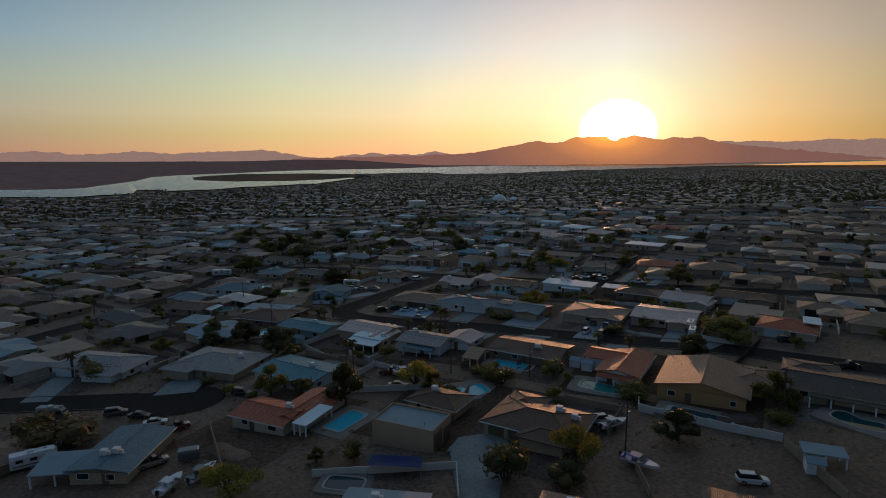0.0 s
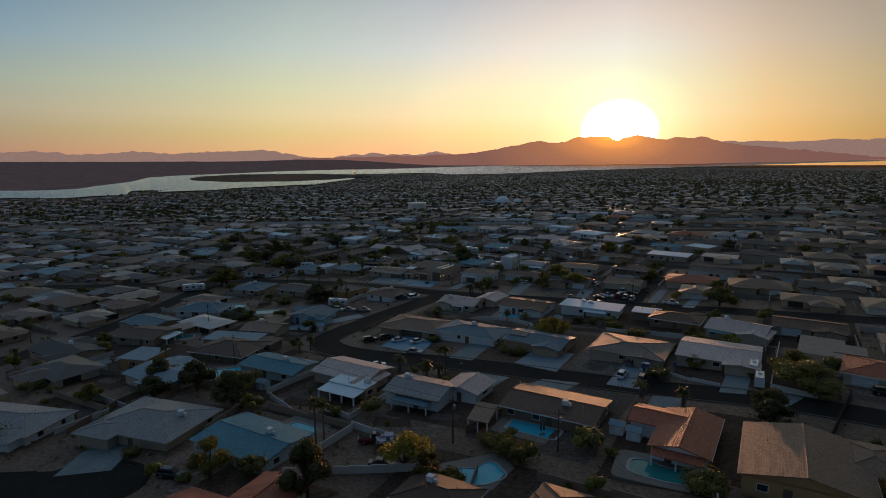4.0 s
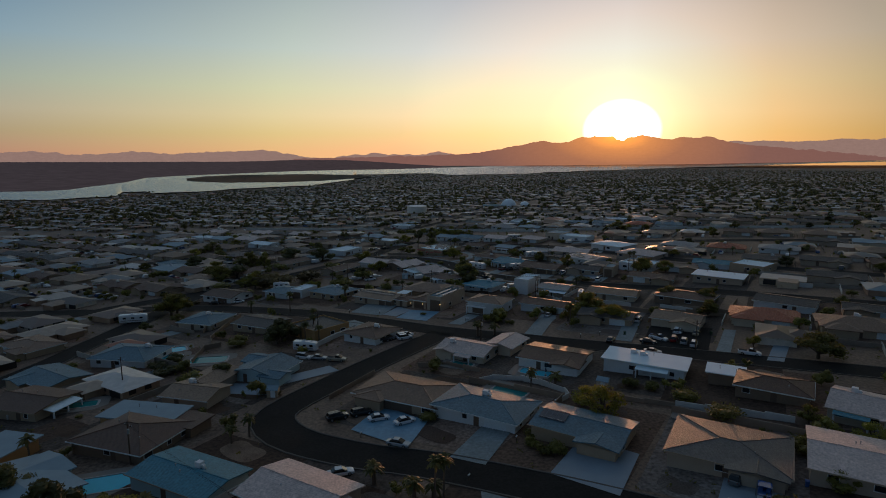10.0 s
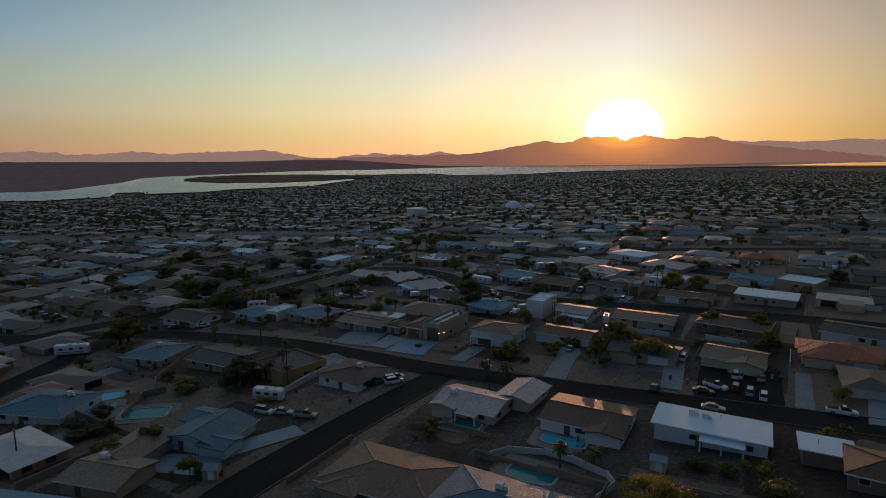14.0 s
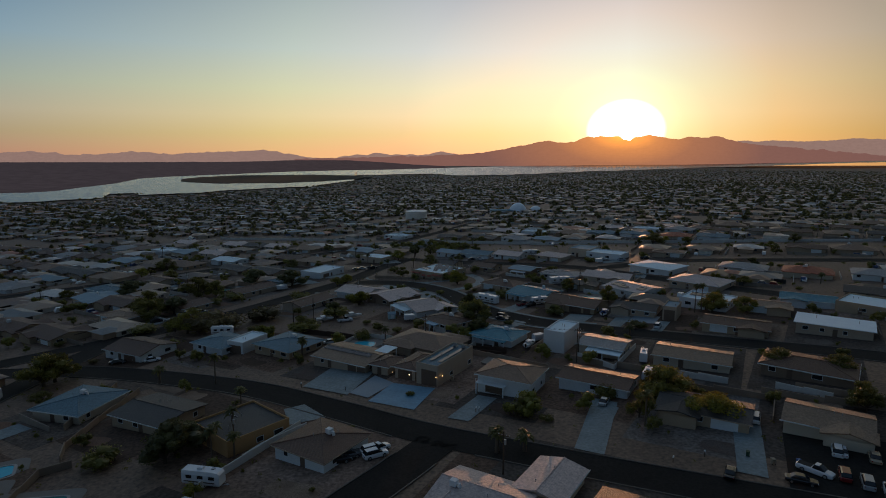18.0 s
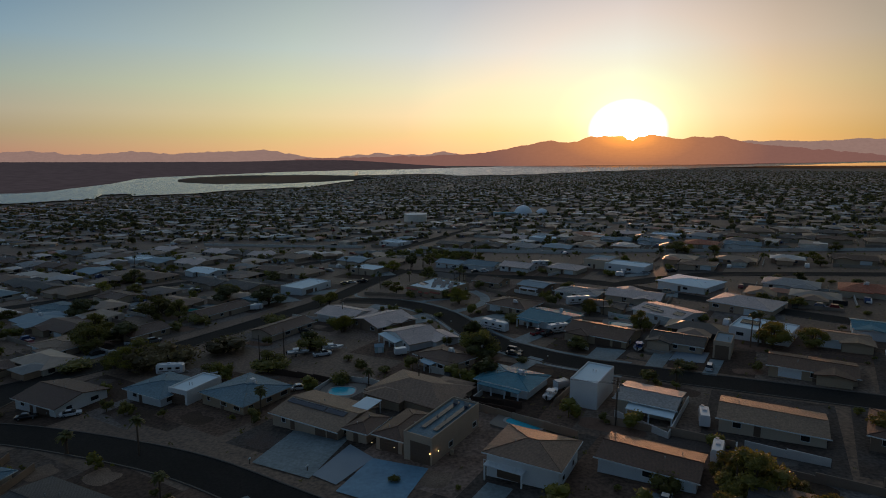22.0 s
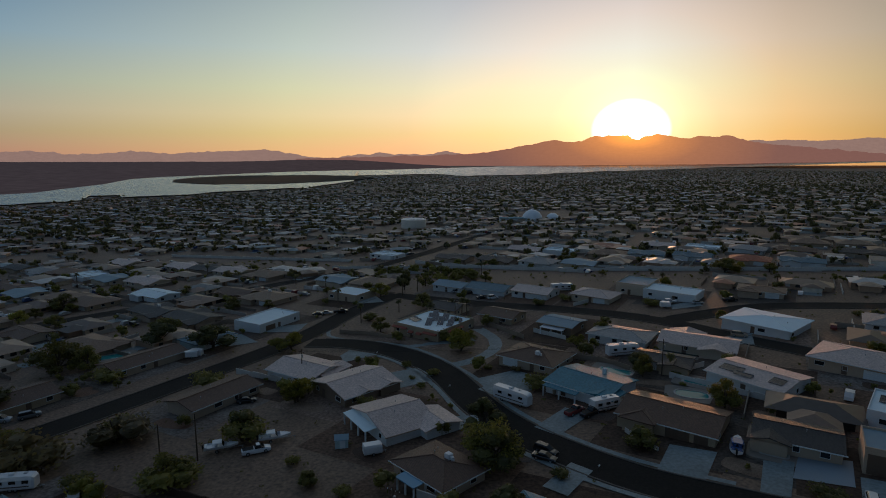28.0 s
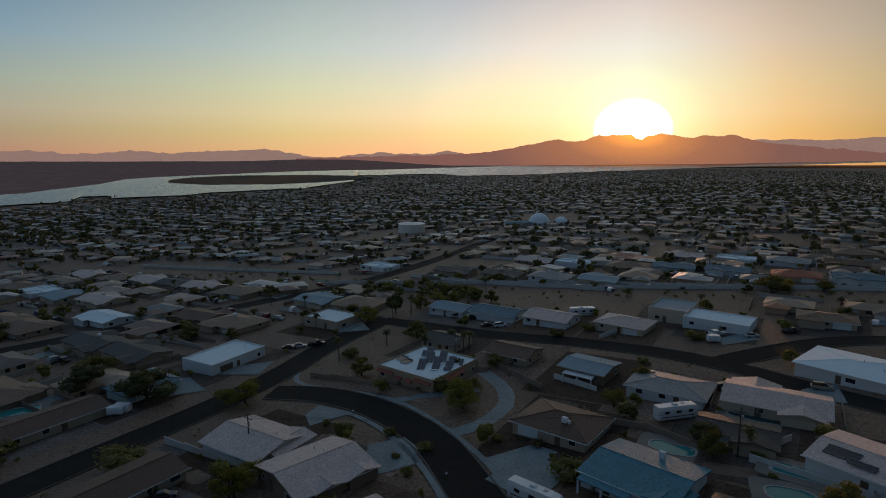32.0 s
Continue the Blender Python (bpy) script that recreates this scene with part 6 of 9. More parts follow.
def garden_wall(points, height=1.6, mat=None, label="tan block garden wall", span=4.0):
    """A block wall that steps down the slope, with a cap and piers."""
    x0, y0 = points[0]
    t = thing("garden_wall", label, "wall", "garden walls", at=pose(x0, y0, 0))
    mat = mat or BLOCK
    for (ax, ay), (bx, by) in zip(points, points[1:]):
        ln = math.hypot(bx - ax, by - ay)
        n = max(1, round(ln / span))
        turn = math.atan2(by - ay, bx - ax)
        for i in range(n):
            u0, u1 = i / n, (i + 1) / n
            mx, my = ax + (bx - ax) * (u0 + u1) / 2, ay + (by - ay) * (u0 + u1) / 2
            z = ground_z(mx, my)
            part("panel", Shape().box(mx - x0, my - y0, z - 0.7, ln / n - 0.02, 0.2, height + 0.7, turn), mat, t)
    return t


def pole(x, y, height=9.5, arm=True, turn=-30):
    t = thing("utility_pole", "dark wooden utility pole with crossarm and insulators", "utility pole", "utility poles", at=on_ground(x, y, turn))
    part("pole", Shape().tube((0, 0, -0.5), (0, 0, height), 0.17, 0.11, 8), WOOD, t)
    if arm:
        part("crossarm", Shape().box(0, 0.14, height - 0.9, 2.4, 0.1, 0.12), WOOD, t)
        for u in (-1.05, -0.4, 0.4, 1.05):
            part("insulator", Shape().tube((u, 0.14, height - 0.78), (u, 0.14, height - 0.58), 0.05, 0.03, 6), METALW, t)
        part("transformer", Shape().tube((0.32, -0.1, height - 2.3), (0.32, -0.1, height - 1.4), 0.22, 0.22, 10), GREYMETAL, t)
    return Vector((x, y, ground_z(x, y) + height - 0.6))


def wires(a, b, sag=0.8):
    t = thing("power_lines", "thin black power lines hanging between utility poles", "power lines", at=pose(a.x, a.y, a.z))
    side = Vector((math.cos(radians(-30)), math.sin(radians(-30)), 0))
    for off in (-1.0, 0.4, 1.0):
        vs, fs = [], []
        for i in range(13):
            u = i / 12
            p = (b - a) * u + side * off + Vector((0, 0, -4 * sag * u * (1 - u)))
            vs += [p + Vector((0, 0, 0.014)), p + side * 0.014, p + Vector((0, 0, -0.014)), p - side * 0.014]
        for i in range(12):
            fs += [(4 * i + k, 4 * i + (k + 1) % 4, 4 * i + 4 + (k + 1) % 4, 4 * i + 4 + k) for k in range(4)]
        part("wire", Shape().add(vs, fs), plain("black_cable", (0.01, 0.01, 0.01), 0.6), t)
    return t

# ---- vehicles ----
PAINT = {"white": (0.70, 0.71, 0.72), "black": (0.012, 0.012, 0.014), "silver": (0.36, 0.38, 0.40), "red": (0.20, 0.02, 0.02), "blue": (0.04, 0.10, 0.28), "grey": (0.12, 0.125, 0.13), "tan": (0.34, 0.28, 0.20)}
TYRE = plain("tyre_rubber", (0.012, 0.012, 0.012), 0.85)
RIM = plain("alloy_rim", (0.40, 0.41, 0.42), 0.35, 0.8)
CARGLASS = plain("tinted_glass", (0.012, 0.014, 0.016), 0.05)
LAMPW = plain("headlight_glass", (0.6, 0.62, 0.62), 0.15)
LAMPR = plain("tail_light", (0.25, 0.01, 0.01), 0.2)
VEHICLES = {}


def loft(sections):
    """A body from cross-sections (x, half width at the bottom, half width at the top, low z, high z), with softened shoulders."""
    s = Shape()
    k = 8
    vs, fs = [], []
    for x, w0, w1, z0, z1 in sections:
        m = z0 + (z1 - z0) * 0.75
        vs += [(x, -w0 * 0.9, z0), (x, -w0, z0 + 0.12 * (z1 - z0)), (x, -w0 * 0.5 - w1 * 0.5, m), (x, -w1 * 0.86, z1), (x, w1 * 0.86, z1), (x, w0 * 0.5 + w1 * 0.5, m), (x, w0, z0 + 0.12 * (z1 - z0)), (x, w0 * 0.9, z0)]
    for i in range(len(sections) - 1):
        for j in range(k):
            a, b = i * k + j, i * k + (j + 1) % k
            fs.append((a, a + k, b + k, b))
    fs += [tuple(range(k)), tuple(range(len(vs) - 1, len(vs) - k - 1, -1))]
    return s.add(vs, fs)


def wheel_at(parent, x, y, r=0.34, w=0.24):
    ty = Shape().tube((x, y - w / 2, r), (x, y + w / 2, r), r, r, 14)
    ob = part("wheel", ty, TYRE, parent)
    side = 1 if y > 0 else -1
    part("rim", Shape().tube((x, y + side * (w / 2), r), (x, y + side * (w / 2 + 0.012), r), r * 0.62, r * 0.55, 10), RIM, ob)


def vehicle(kind, color, x, y, rot, lift=0.09):
    at = on_ground(x, y, rot, lift)
    key = (kind, color)
    if key in VEHICLES:
        return copy_thing(VEHICLES[key], at)
    paint = material(f"{color}_car_paint", PAINT[color], 0.25, vary=0.02, stains=0.06, bump=0.0)
    paint.node_tree.nodes["Principled BSDF"].inputs["Coat Weight"].default_value = 0.5
    labels = {"sedan": "parked sedan with tinted windows", "suv": "parked sport utility vehicle", "pickup": "parked pickup truck with open bed", "van": "parked delivery van with windscreen",
              "motorhome": "long motorhome with dark side stripes", "trailer": "camping trailer with rounded front", "boxtrailer": "small enclosed box trailer", "boat": "open motor boat on its trailer"}
    cats = {"sedan": "car", "suv": "car", "pickup": "truck", "van": "van", "motorhome": "motorhome", "trailer": "caravan", "boxtrailer": "trailer", "boat": "boat"}
    t = thing({"sedan": "car", "suv": "suv", "pickup": "pickup_truck", "van": "van", "motorhome": "motorhome", "trailer": "caravan", "boxtrailer": "box_trailer", "boat": "motor_boat"}[kind],
              f"{color} {labels[kind]}", cats[kind], "parked vehicles", at=at)
    if kind in ("sedan", "suv", "pickup"):
        tall = {"sedan": 1.45, "suv": 1.78, "pickup": 1.85}[kind]
        long_ = {"sedan": 4.7, "suv": 4.8, "pickup": 5.6}[kind]
        belt = 0.62 * tall
        h = long_ / 2
        part("body", loft([(-h, 0.72, 0.70, 0.35, belt * 0.9), (-h + 0.25, 0.88, 0.84, 0.25, belt), (-h * 0.4, 0.90, 0.86, 0.22, belt), (h * 0.35, 0.90, 0.86, 0.22, belt), (h - 0.5, 0.88, 0.80, 0.25, belt * 0.92), (h, 0.72, 0.66, 0.35, belt * 0.78)]), paint, t)
        if kind == "pickup":
            c0, c1 = -0.3, 1.6
        elif kind == "suv":
            c0, c1 = -h + 0.15, 1.25
        else:
            c0, c1 = -h + 0.75, 1.15
        cab = part("cabin", loft([(c0, 0.80, 0.66, belt - 0.05, belt + 0.1), (c0 + (0.25 if kind != "sedan" else 0.6), 0.82, 0.66, belt - 0.05, tall - 0.04), (c1 - 0.85, 0.82, 0.66, belt - 0.05, tall - 0.02), (c1, 0.80, 0.66, belt - 0.05, belt + 0.06)]), CARGLASS, t, "tinted windows")
        part("roof_panel", loft([(c0 + (0.3 if kind != "sedan" else 0.65), 0.60, 0.56, tall - 0.05, tall), (c1 - 0.9, 0.60, 0.56, tall - 0.05, tall)]), paint, t)
        if kind == "pickup":
            part("bed", Shape().box(-1.55, 0, belt - 0.02, 2.1, 1.45, 0.03), TYRE, t, "black bed liner")
        for sx in (-h * 0.6, h * 0.62):
            for sy in (-0.8, 0.8):
                wheel_at(t, sx, sy, 0.34 if kind == "sedan" else 0.38)
        for sy in (-0.58, 0.58):
            part("headlight", Shape().box(h - 0.06, sy, belt * 0.62, 0.1, 0.32, 0.14), LAMPW, t)
            part("tail_light", Shape().box(-h + 0.05, sy * 1.05, belt * 0.68, 0.1, 0.22, 0.18), LAMPR, t)
    elif kind in ("motorhome", "van", "trailer"):
        long_, wide, tall = {"motorhome": (9.5, 2.4, 3.3), "van": (6.2, 2.1, 2.8), "trailer": (7.2, 2.3, 2.9)}[kind]
        h = long_ / 2
        nose = 0.5 if kind == "van" else 0.85
        part("body", loft([(-h, wide / 2 - 0.05, wide / 2 - 0.1, 0.5, tall), (-h + 0.15, wide / 2, wide / 2 - 0.04, 0.45, tall + 0.03), (h - 1.4, wide / 2, wide / 2 - 0.04, 0.45, tall + 0.03), (h - 0.4, wide / 2, wide / 2 - 0.05, 0.45, tall * (0.97 if kind != "van" else 0.7)), (h, wide / 2 - 0.1, wide / 2 - 0.2, 0.5, tall * nose if kind != "van" else tall * 0.45)]), paint, t)
        for sy in (-1, 1):
            for i, u in enumerate((-0.3, 0.0, 0.3)):
                part("side_window", Shape().box(u * long_, sy * (wide / 2 - 0.03), tall * 0.55, 1.1, 0.06, 0.6), CARGLASS, t)
            if kind != "van":
                part("stripe", Shape().box(-0.2, sy * (wide / 2 - 0.005), tall * 0.32, long_ * 0.82, 0.03, 0.22), plain("stripe_brown", (0.10, 0.07, 0.055), 0.5), t)
        part("windscreen", Shape().box(h - (0.35 if kind == "van" else 0.12), 0, tall * 0.52, 0.12, wide * 0.75, 0.7), CARGLASS, t)
        part("roof_unit", Shape().box(-0.4, 0, tall + 0.02, 1.0, 0.8, 0.3).box(-0.4, 0, tall + 0.3, 0.8, 0.6, 0.06), METALW, t, "rooftop air conditioner")
        part("hatch", Shape().box(1.8, 0.3, tall + 0.02, 0.6, 0.6, 0.14), GREYMETAL, t)
        for sx in ((-h * 0.5, h * 0.6) if kind != "trailer" else (-0.5, 0.4)):
            for sy in (-wide / 2 + 0.2, wide / 2 - 0.2):
                wheel_at(t, sx, sy, 0.4)
        if kind == "trailer":
            part("hitch", Shape().tube((h - 0.1, 0.5, 0.5), (h + 1.2, 0, 0.5), 0.06, 0.06, 6).tube((h - 0.1, -0.5, 0.5), (h + 1.2, 0, 0.5), 0.06, 0.06, 6).box(h + 0.9, 0, -0.05, 0.12, 0.12, 0.6), GREYMETAL, t)
    elif kind == "boxtrailer":
        part("box", loft([(-1.8, 1.0, 0.97, 0.45, 2.2), (-1.7, 1.02, 1.0, 0.42, 2.24), (1.5, 1.02, 1.0, 0.42, 2.24), (1.8, 0.95, 0.9, 0.5, 2.1)]), paint, t)
        part("rear_door", Shape().box(-1.81, 0, 0.55, 0.04, 1.7, 1.5), METALW, t)
        part("hitch", Shape().tube((1.7, 0.4, 0.5), (2.8, 0, 0.5), 0.05, 0.05, 6).tube((1.7, -0.4, 0.5), (2.8, 0, 0.5), 0.05, 0.05, 6).box(2.6, 0, -0.05, 0.1, 0.1, 0.6), GREYMETAL, t)
        for sy in (-1.0, 1.0):
            wheel_at(t, 0, sy, 0.33)
    else:
        hull = Shape()
        vs, fs = [], []
        for u, w, keel in ((-3.2, 1.1, 0.45), (-1.0, 1.2, 0.42), (1.2, 1.05, 0.5), (2.6, 0.55, 0.75), (3.3, 0.04, 1.1)):
            vs += [(u, -w, 1.35), (u, -w * 0.85, 0.85), (u, 0, keel), (u, w * 0.85, 0.85), (u, w, 1.35)]
        for i in range(4):
            for j in range(4):
                a = i * 5 + j
                fs.append((a, a + 5, a + 6, a + 1))
        fs += [(0, 1, 2, 3, 4)] + [(i * 5 + 4, i * 5 + 9, i * 5 + 5, i * 5) for i in range(2, 4)]
        part("hull", hull.add(vs, fs), METALW, t, "white hull")
        part("cockpit", Shape().box(-1.2, 0, 0.9, 3.6, 1.9, 0.2).box(-2.9, 0, 1.1, 0.4, 1.7, 0.35).box(-0.9, 0.5, 1.1, 0.5, 0.5, 0.5).box(-0.9, -0.5, 1.1, 0.5, 0.5, 0.5), paint, t)
        part("windscreen", Shape().add([(0.6, -0.95, 1.3), (0.6, 0.95, 1.3), (0.2, 0.85, 1.8), (0.2, -0.85, 1.8), (0.64, -0.95, 1.3), (0.64, 0.95, 1.3), (0.24, 0.85, 1.8), (0.24, -0.85, 1.8)], [(0, 1, 2, 3), (7, 6, 5, 4), (0, 4, 5, 1), (2, 6, 7, 3)]), CARGLASS, t)
        part("canopy", Shape().extrude([(-1.0, 2.0), (1.0, 2.0), (0.8, 2.12), (-0.8, 2.12)], "x", -1.6, 0.2), paint, t)
        for sx in (-1.5, 0.1):
            for sy in (-0.9, 0.9):
                part("canopy_pole", Shape().tube((sx, sy, 1.3), (sx, sy, 2.02), 0.02, 0.02, 5), GREYMETAL, t)
        tr = Shape().box(-0.3, 0, 0.36, 6.0, 0.12, 0.1).tube((2.7, 0, 0.41), (4.3, 0, 0.45), 0.05, 0.05, 6).box(4.1, 0, -0.05, 0.1, 0.1, 0.5).box(-0.8, 0, 0.33, 0.1, 2.1, 0.08)
        part("trailer_frame", tr, GREYMETAL, t)
        for sy in (-1.05, 1.05):
            wheel_at(t, -0.8, sy, 0.32, 0.2)
        part("outboard", Shape().box(-3.45, 0, 0.9, 0.35, 0.35, 0.75).box(-3.45, 0, 0.4, 0.12, 0.2, 0.5), TYRE, t)
    VEHICLES[key] = t
    return t

# ---- gardens ----
tree("paloverde", -6.5, 130.9, 7.6, 1.2)
tree("mesquite", -2.4, 126.9, 6.1, 1.0)
tree("ficus", -21.6, 124.1, 10.1, 0.8)
tree("paloverde", 22.4, 92.8, 8.0, 1.0)
tree("ficus", -48.2, 164.2, 8.8, 1.0)
tree("ficus", -60.6, 174.3, 8.5, 1.0)
tree("ficus", -73.2, 182.2, 7.0, 1.1)
tree("ficus", 64.5, 145.9, 6.9, 1.0)
tree("mesquite", 81.3, 165.7, 7.1, 1.5)
tree("ficus", 42.8, 100.4, 6.1, 1.3)
tree("mesquite", 68.0, 113.4, 7.6, 1.2)
tree("paloverde", -34.3, 87.0, 6.3, 1.5)
tree("dryshrub", -74.9, 108.4, 7.0, 1.6)
tree("dryshrub", -83.5, 112.8, 5.9, 1.3)
tree("hedge", 10.2, 89.1, 7.1, 0.9)
tree("hedge", 19.4, 86.4, 4.5, 1.2)
tree("shrub", 41.0, 120.7, 3.8, 1.5)
tree("shrub", 10.4, 135.6, 4.6, 1.0)
tree("shrub", 13.8, 132.2, 4.8, 1.0)
tree("mesquite", -40.3, 131.0, 8.0, 0.9)
tree("shrub", -90.7, 148.1, 5.0, 1.3)
tree("shrub", -59.3, 147.9, 2.3, 1.4)
tree("shrub", -59.3, 140.5, 2.2, 1.4)
tree("shrub", 2.0, 126.5, 2.7, 1.2)
tree("mesquite", -22.5, 97.4, 3.3, 1.0)
tree("shrub", 50.8, 170.1, 3.3, 1.5)
tree("paloverde", 32.5, 212.6, 4.7, 1.7)
tree("ficus", -56.3, 237.4, 4.3, 1.1)
tree("shrub", 64.7, 188.3, 3.4, 1.6)
tree("mesquite", 67.2, 186.5, 2.8, 1.2)
tree("mesquite", 79.3, 158.7, 8.2, 1.6)
tree("shrub", 17.1, 194.8, 2.1, 1.2)
tree("shrub", 18.9, 191.8, 2.3, 1.2)
tree("shrub", 21.3, 191.5, 2.6, 1.1)
tree("shrub", 17.6, 198.9, 1.8, 1.4)
tree("shrub", 13.2, 203.9, 1.9, 1.3)
tree("shrub", -2.9, 208.2, 2.2, 1.5)
tree("shrub", 73.2, 176.1, 1.5, 1.5)
tree("shrub", -20.1, 162.4, 1.7, 1.3)
tree("ficus", 62.3, 140.8, 6.3, 1.1)
tree("shrub", 75.7, 190.2, 2.2, 1.5)
tree("shrub", -16.0, 164.5, 1.2, 1.2)
tree("mesquite", -106.5, 314.6, 9.5, 1.4)
tree("ficus", -52.1, 269.4, 7.5, 1.2)
tree("ficus", -56.5, 237.3, 5.6, 1.2)
tree("shrub", -64.3, 269.4, 3.8, 1.6)
tree("shrub", -65.0, 236.1, 3.7, 1.4)
tree("mesquite", 84.6, 308.6, 6.3, 1.3)
tree("mesquite", 96.3, 303.3, 5.9, 1.3)
tree("paloverde", 55.2, 279.3, 6.6, 1.6)
tree("mesquite", 49.4, 290.2, 8.7, 1.2)
tree("paloverde", 33.4, 206.7, 6.3, 1.5)
tree("shrub", 43.9, 222.3, 2.7, 1.2)
tree("shrub", 48.0, 219.7, 2.6, 1.1)
tree("shrub", 56.6, 203.2, 3.9, 1.5)
tree("shrub", 52.9, 213.1, 3.5, 1.3)
tree("shrub", 0.9, 325.5, 2.9, 1.2)
tree("mesquite", -30.5, 330.6, 3.0, 1.4)
tree("ficus", 10.9, 346.6, 6.9, 1.1)
tree("hedge", -66.3, 236.2, 2.3, 1.8)
tree("hedge", -76.2, 242.7, 2.2, 1.8)
tree("hedge", -74.0, 245.6, 2.2, 1.8)
tree("dryshrub", -43.3, 226.7, 1.5, 1.4)
tree("dryshrub", -39.6, 225.8, 1.2, 1.4)
tree("ficus", -51.5, 272.0, 8.3, 1.2)
tree("ficus", 11.1, 364.1, 8.1, 1.3)
tree("mesquite", -49.5, 362.3, 5.6, 1.5)
tree("shrub", -40.7, 378.9, 5.1, 1.5)
tree("mesquite", 56.0, 281.7, 6.1, 1.4)
tree("shrub", 18.3, 285.8, 4.6, 1.1)
tree("mesquite", -106.0, 318.2, 8.3, 1.5)
tree("paloverde", -89.9, 364.1, 7.5, 1.4)
tree("paloverde", -33.3, 403.8, 4.7, 1.1)
tree("shrub", -69.6, 383.1, 4.5, 1.6)
tree("shrub", 22.2, 282.6, 1.7, 1.5)
tree("mesquite", 49.5, 291.4, 6.7, 1.1)
tree("shrub", -7.5, 299.2, 1.3, 1.4)
tree("paloverde", 9.9, 365.4, 9.0, 1.2)
tree("paloverde", -35.0, 398.1, 6.0, 1.1)
tree("paloverde", -48.1, 442.2, 5.6, 1.4)
tree("ficus", -41.1, 381.2, 6.3, 1.2)
tree("dryshrub", -67.8, 379.8, 6.3, 1.8)
tree("shrub", -48.3, 361.4, 4.8, 1.8)
tree("shrub", -25.9, 347.8, 3.7, 1.1)
tree("shrub", -22.4, 360.0, 2.9, 1.2)
tree("shrub", -27.4, 367.6, 2.0, 1.2)
tree("ficus", -95.7, 452.5, 8.6, 1.3)
tree("mesquite", -115.5, 436.1, 7.0, 1.4)
tree("ficus", -109.5, 395.9, 7.5, 1.6)
tree("mesquite", -124.8, 407.0, 8.2, 1.4)
tree("dryshrub", -80.0, 368.5, 7.8, 1.6)
tree("dryshrub", -86.4, 365.8, 8.2, 1.3)
tree("shrub", -64.8, 361.2, 3.3, 1.4)
tree("paloverde", 5.5, 434.8, 5.2, 1.3)
tree("shrub", -15.8, 356.1, 2.1, 1.3)
tree("shrub", 62.8, 350.4, 2.7, 1.8)
tree("mesquite", 93.0, 365.7, 7.7, 1.2)
tree("shrub", 39.2, 370.3, 3.2, 1.6)
tree("shrub", -61.6, 411.3, 4.9, 1.5)
tree("ficus", -74.8, 445.7, 8.8, 1.5)
tree("paloverde", 5.1, 437.6, 6.4, 1.2)
tree("paloverde", -34.6, 398.9, 5.7, 1.3)
tree("paloverde", -51.6, 440.3, 5.0, 1.4)
tree("paloverde", -29.2, 518.1, 6.1, 1.5)
tree("mesquite", -10.3, 537.9, 5.7, 1.3)
tree("paloverde", -3.5, 541.8, 5.7, 1.3)
tree("paloverde", 3.5, 542.8, 5.3, 1.3)
tree("mesquite", 11.9, 549.9, 4.9, 1.4)
tree("mesquite", 18.7, 543.4, 5.3, 1.2)
tree("ficus", -19.8, 529.8, 8.7, 0.8)
tree("mesquite", -22.0, 459.5, 5.6, 1.2)
tree("mesquite", 50.9, 445.7, 5.3, 1.2)
tree("ficus", 52.6, 413.0, 5.4, 1.2)
tree("shrub", -10.0, 422.0, 1.8, 1.3)
tree("shrub", -5.0, 405.4, 1.6, 1.2)
tree("shrub", 12.5, 418.0, 1.5, 1.4)
tree("dryshrub", 20.1, 415.0, 1.7, 1.4)
tree("mesquite", 94.6, 459.8, 3.7, 1.2)
tree("shrub", 78.2, 483.1, 3.5, 1.4)
tree("shrub", -7.7, 412.0, 1.2, 1.3)
tree("shrub", -15.4, 405.0, 3.0, 1.2)
tree("shrub", -17.2, 394.2, 3.2, 1.2)
tree("shrub", 59.9, 408.0, 2.3, 1.2)
tree("shrub", 48.0, 496.5, 3.2, 1.3)
tree("shrub", 36.8, 491.1, 3.1, 1.3)
palm(-23.9, 140.6, 9.8)
palm(-22.4, 140.9, 9.2)
palm(-11.2, 183.1, 3.4, True)
palm(-4.0, 175.9, 4.3, True)
palm(-0.8, 176.5, 7.6)
palm(0.6, 177.0, 7.9)
palm(-1.0, 178.7, 2.4, True)
palm(-41.6, 200.3, 3.4)
palm(-39.1, 203.4, 4.3)
palm(43.6, 159.3, 3.1, True)
palm(50.8, 154.2, 3.0, True)
palm(-98.5, 149.8, 6.4, True)
palm(-95.8, 150.8, 4.6, True)
palm(27.0, 133.7, 3.8, True)
palm(-46.0, 175.2, 3.1, True)
palm(21.0, 224.1, 3.7)
palm(26.6, 223.6, 3.1, True)
palm(-43.0, 280.1, 6.1)
palm(-44.6, 275.4, 4.8)
palm(10.8, 269.0, 4.2, True)
palm(16.1, 269.3, 2.9, True)
palm(-59.4, 312.2, 7.9)
palm(-74.9, 313.6, 4.1, True)
palm(-46.6, 295.0, 4.8)
palm(-43.6, 270.6, 5.9)
palm(-39.3, 270.7, 5.3)
palm(11.0, 269.9, 4.3, True)
palm(16.1, 269.6, 2.7, True)
palm(-41.9, 333.3, 5.1)
palm(41.4, 278.2, 7.0)
palm(48.6, 292.9, 6.2)
palm(-41.1, 330.9, 5.8)
palm(-18.5, 346.2, 4.5)
palm(87.2, 366.2, 9.9)
palm(89.6, 366.7, 9.6)
palm(-5.8, 481.4, 4.5, True)
palm(57.2, 341.2, 2.6, True)
palm(-30.8, 472.5, 6.7)
palm(-18.2, 486.9, 5.3)
palm(6.2, 474.9, 6.7)
palm(8.0, 478.0, 6.0)
palm(-47.1, 512.5, 5.4)
palm(-19.5, 516.8, 7.6)
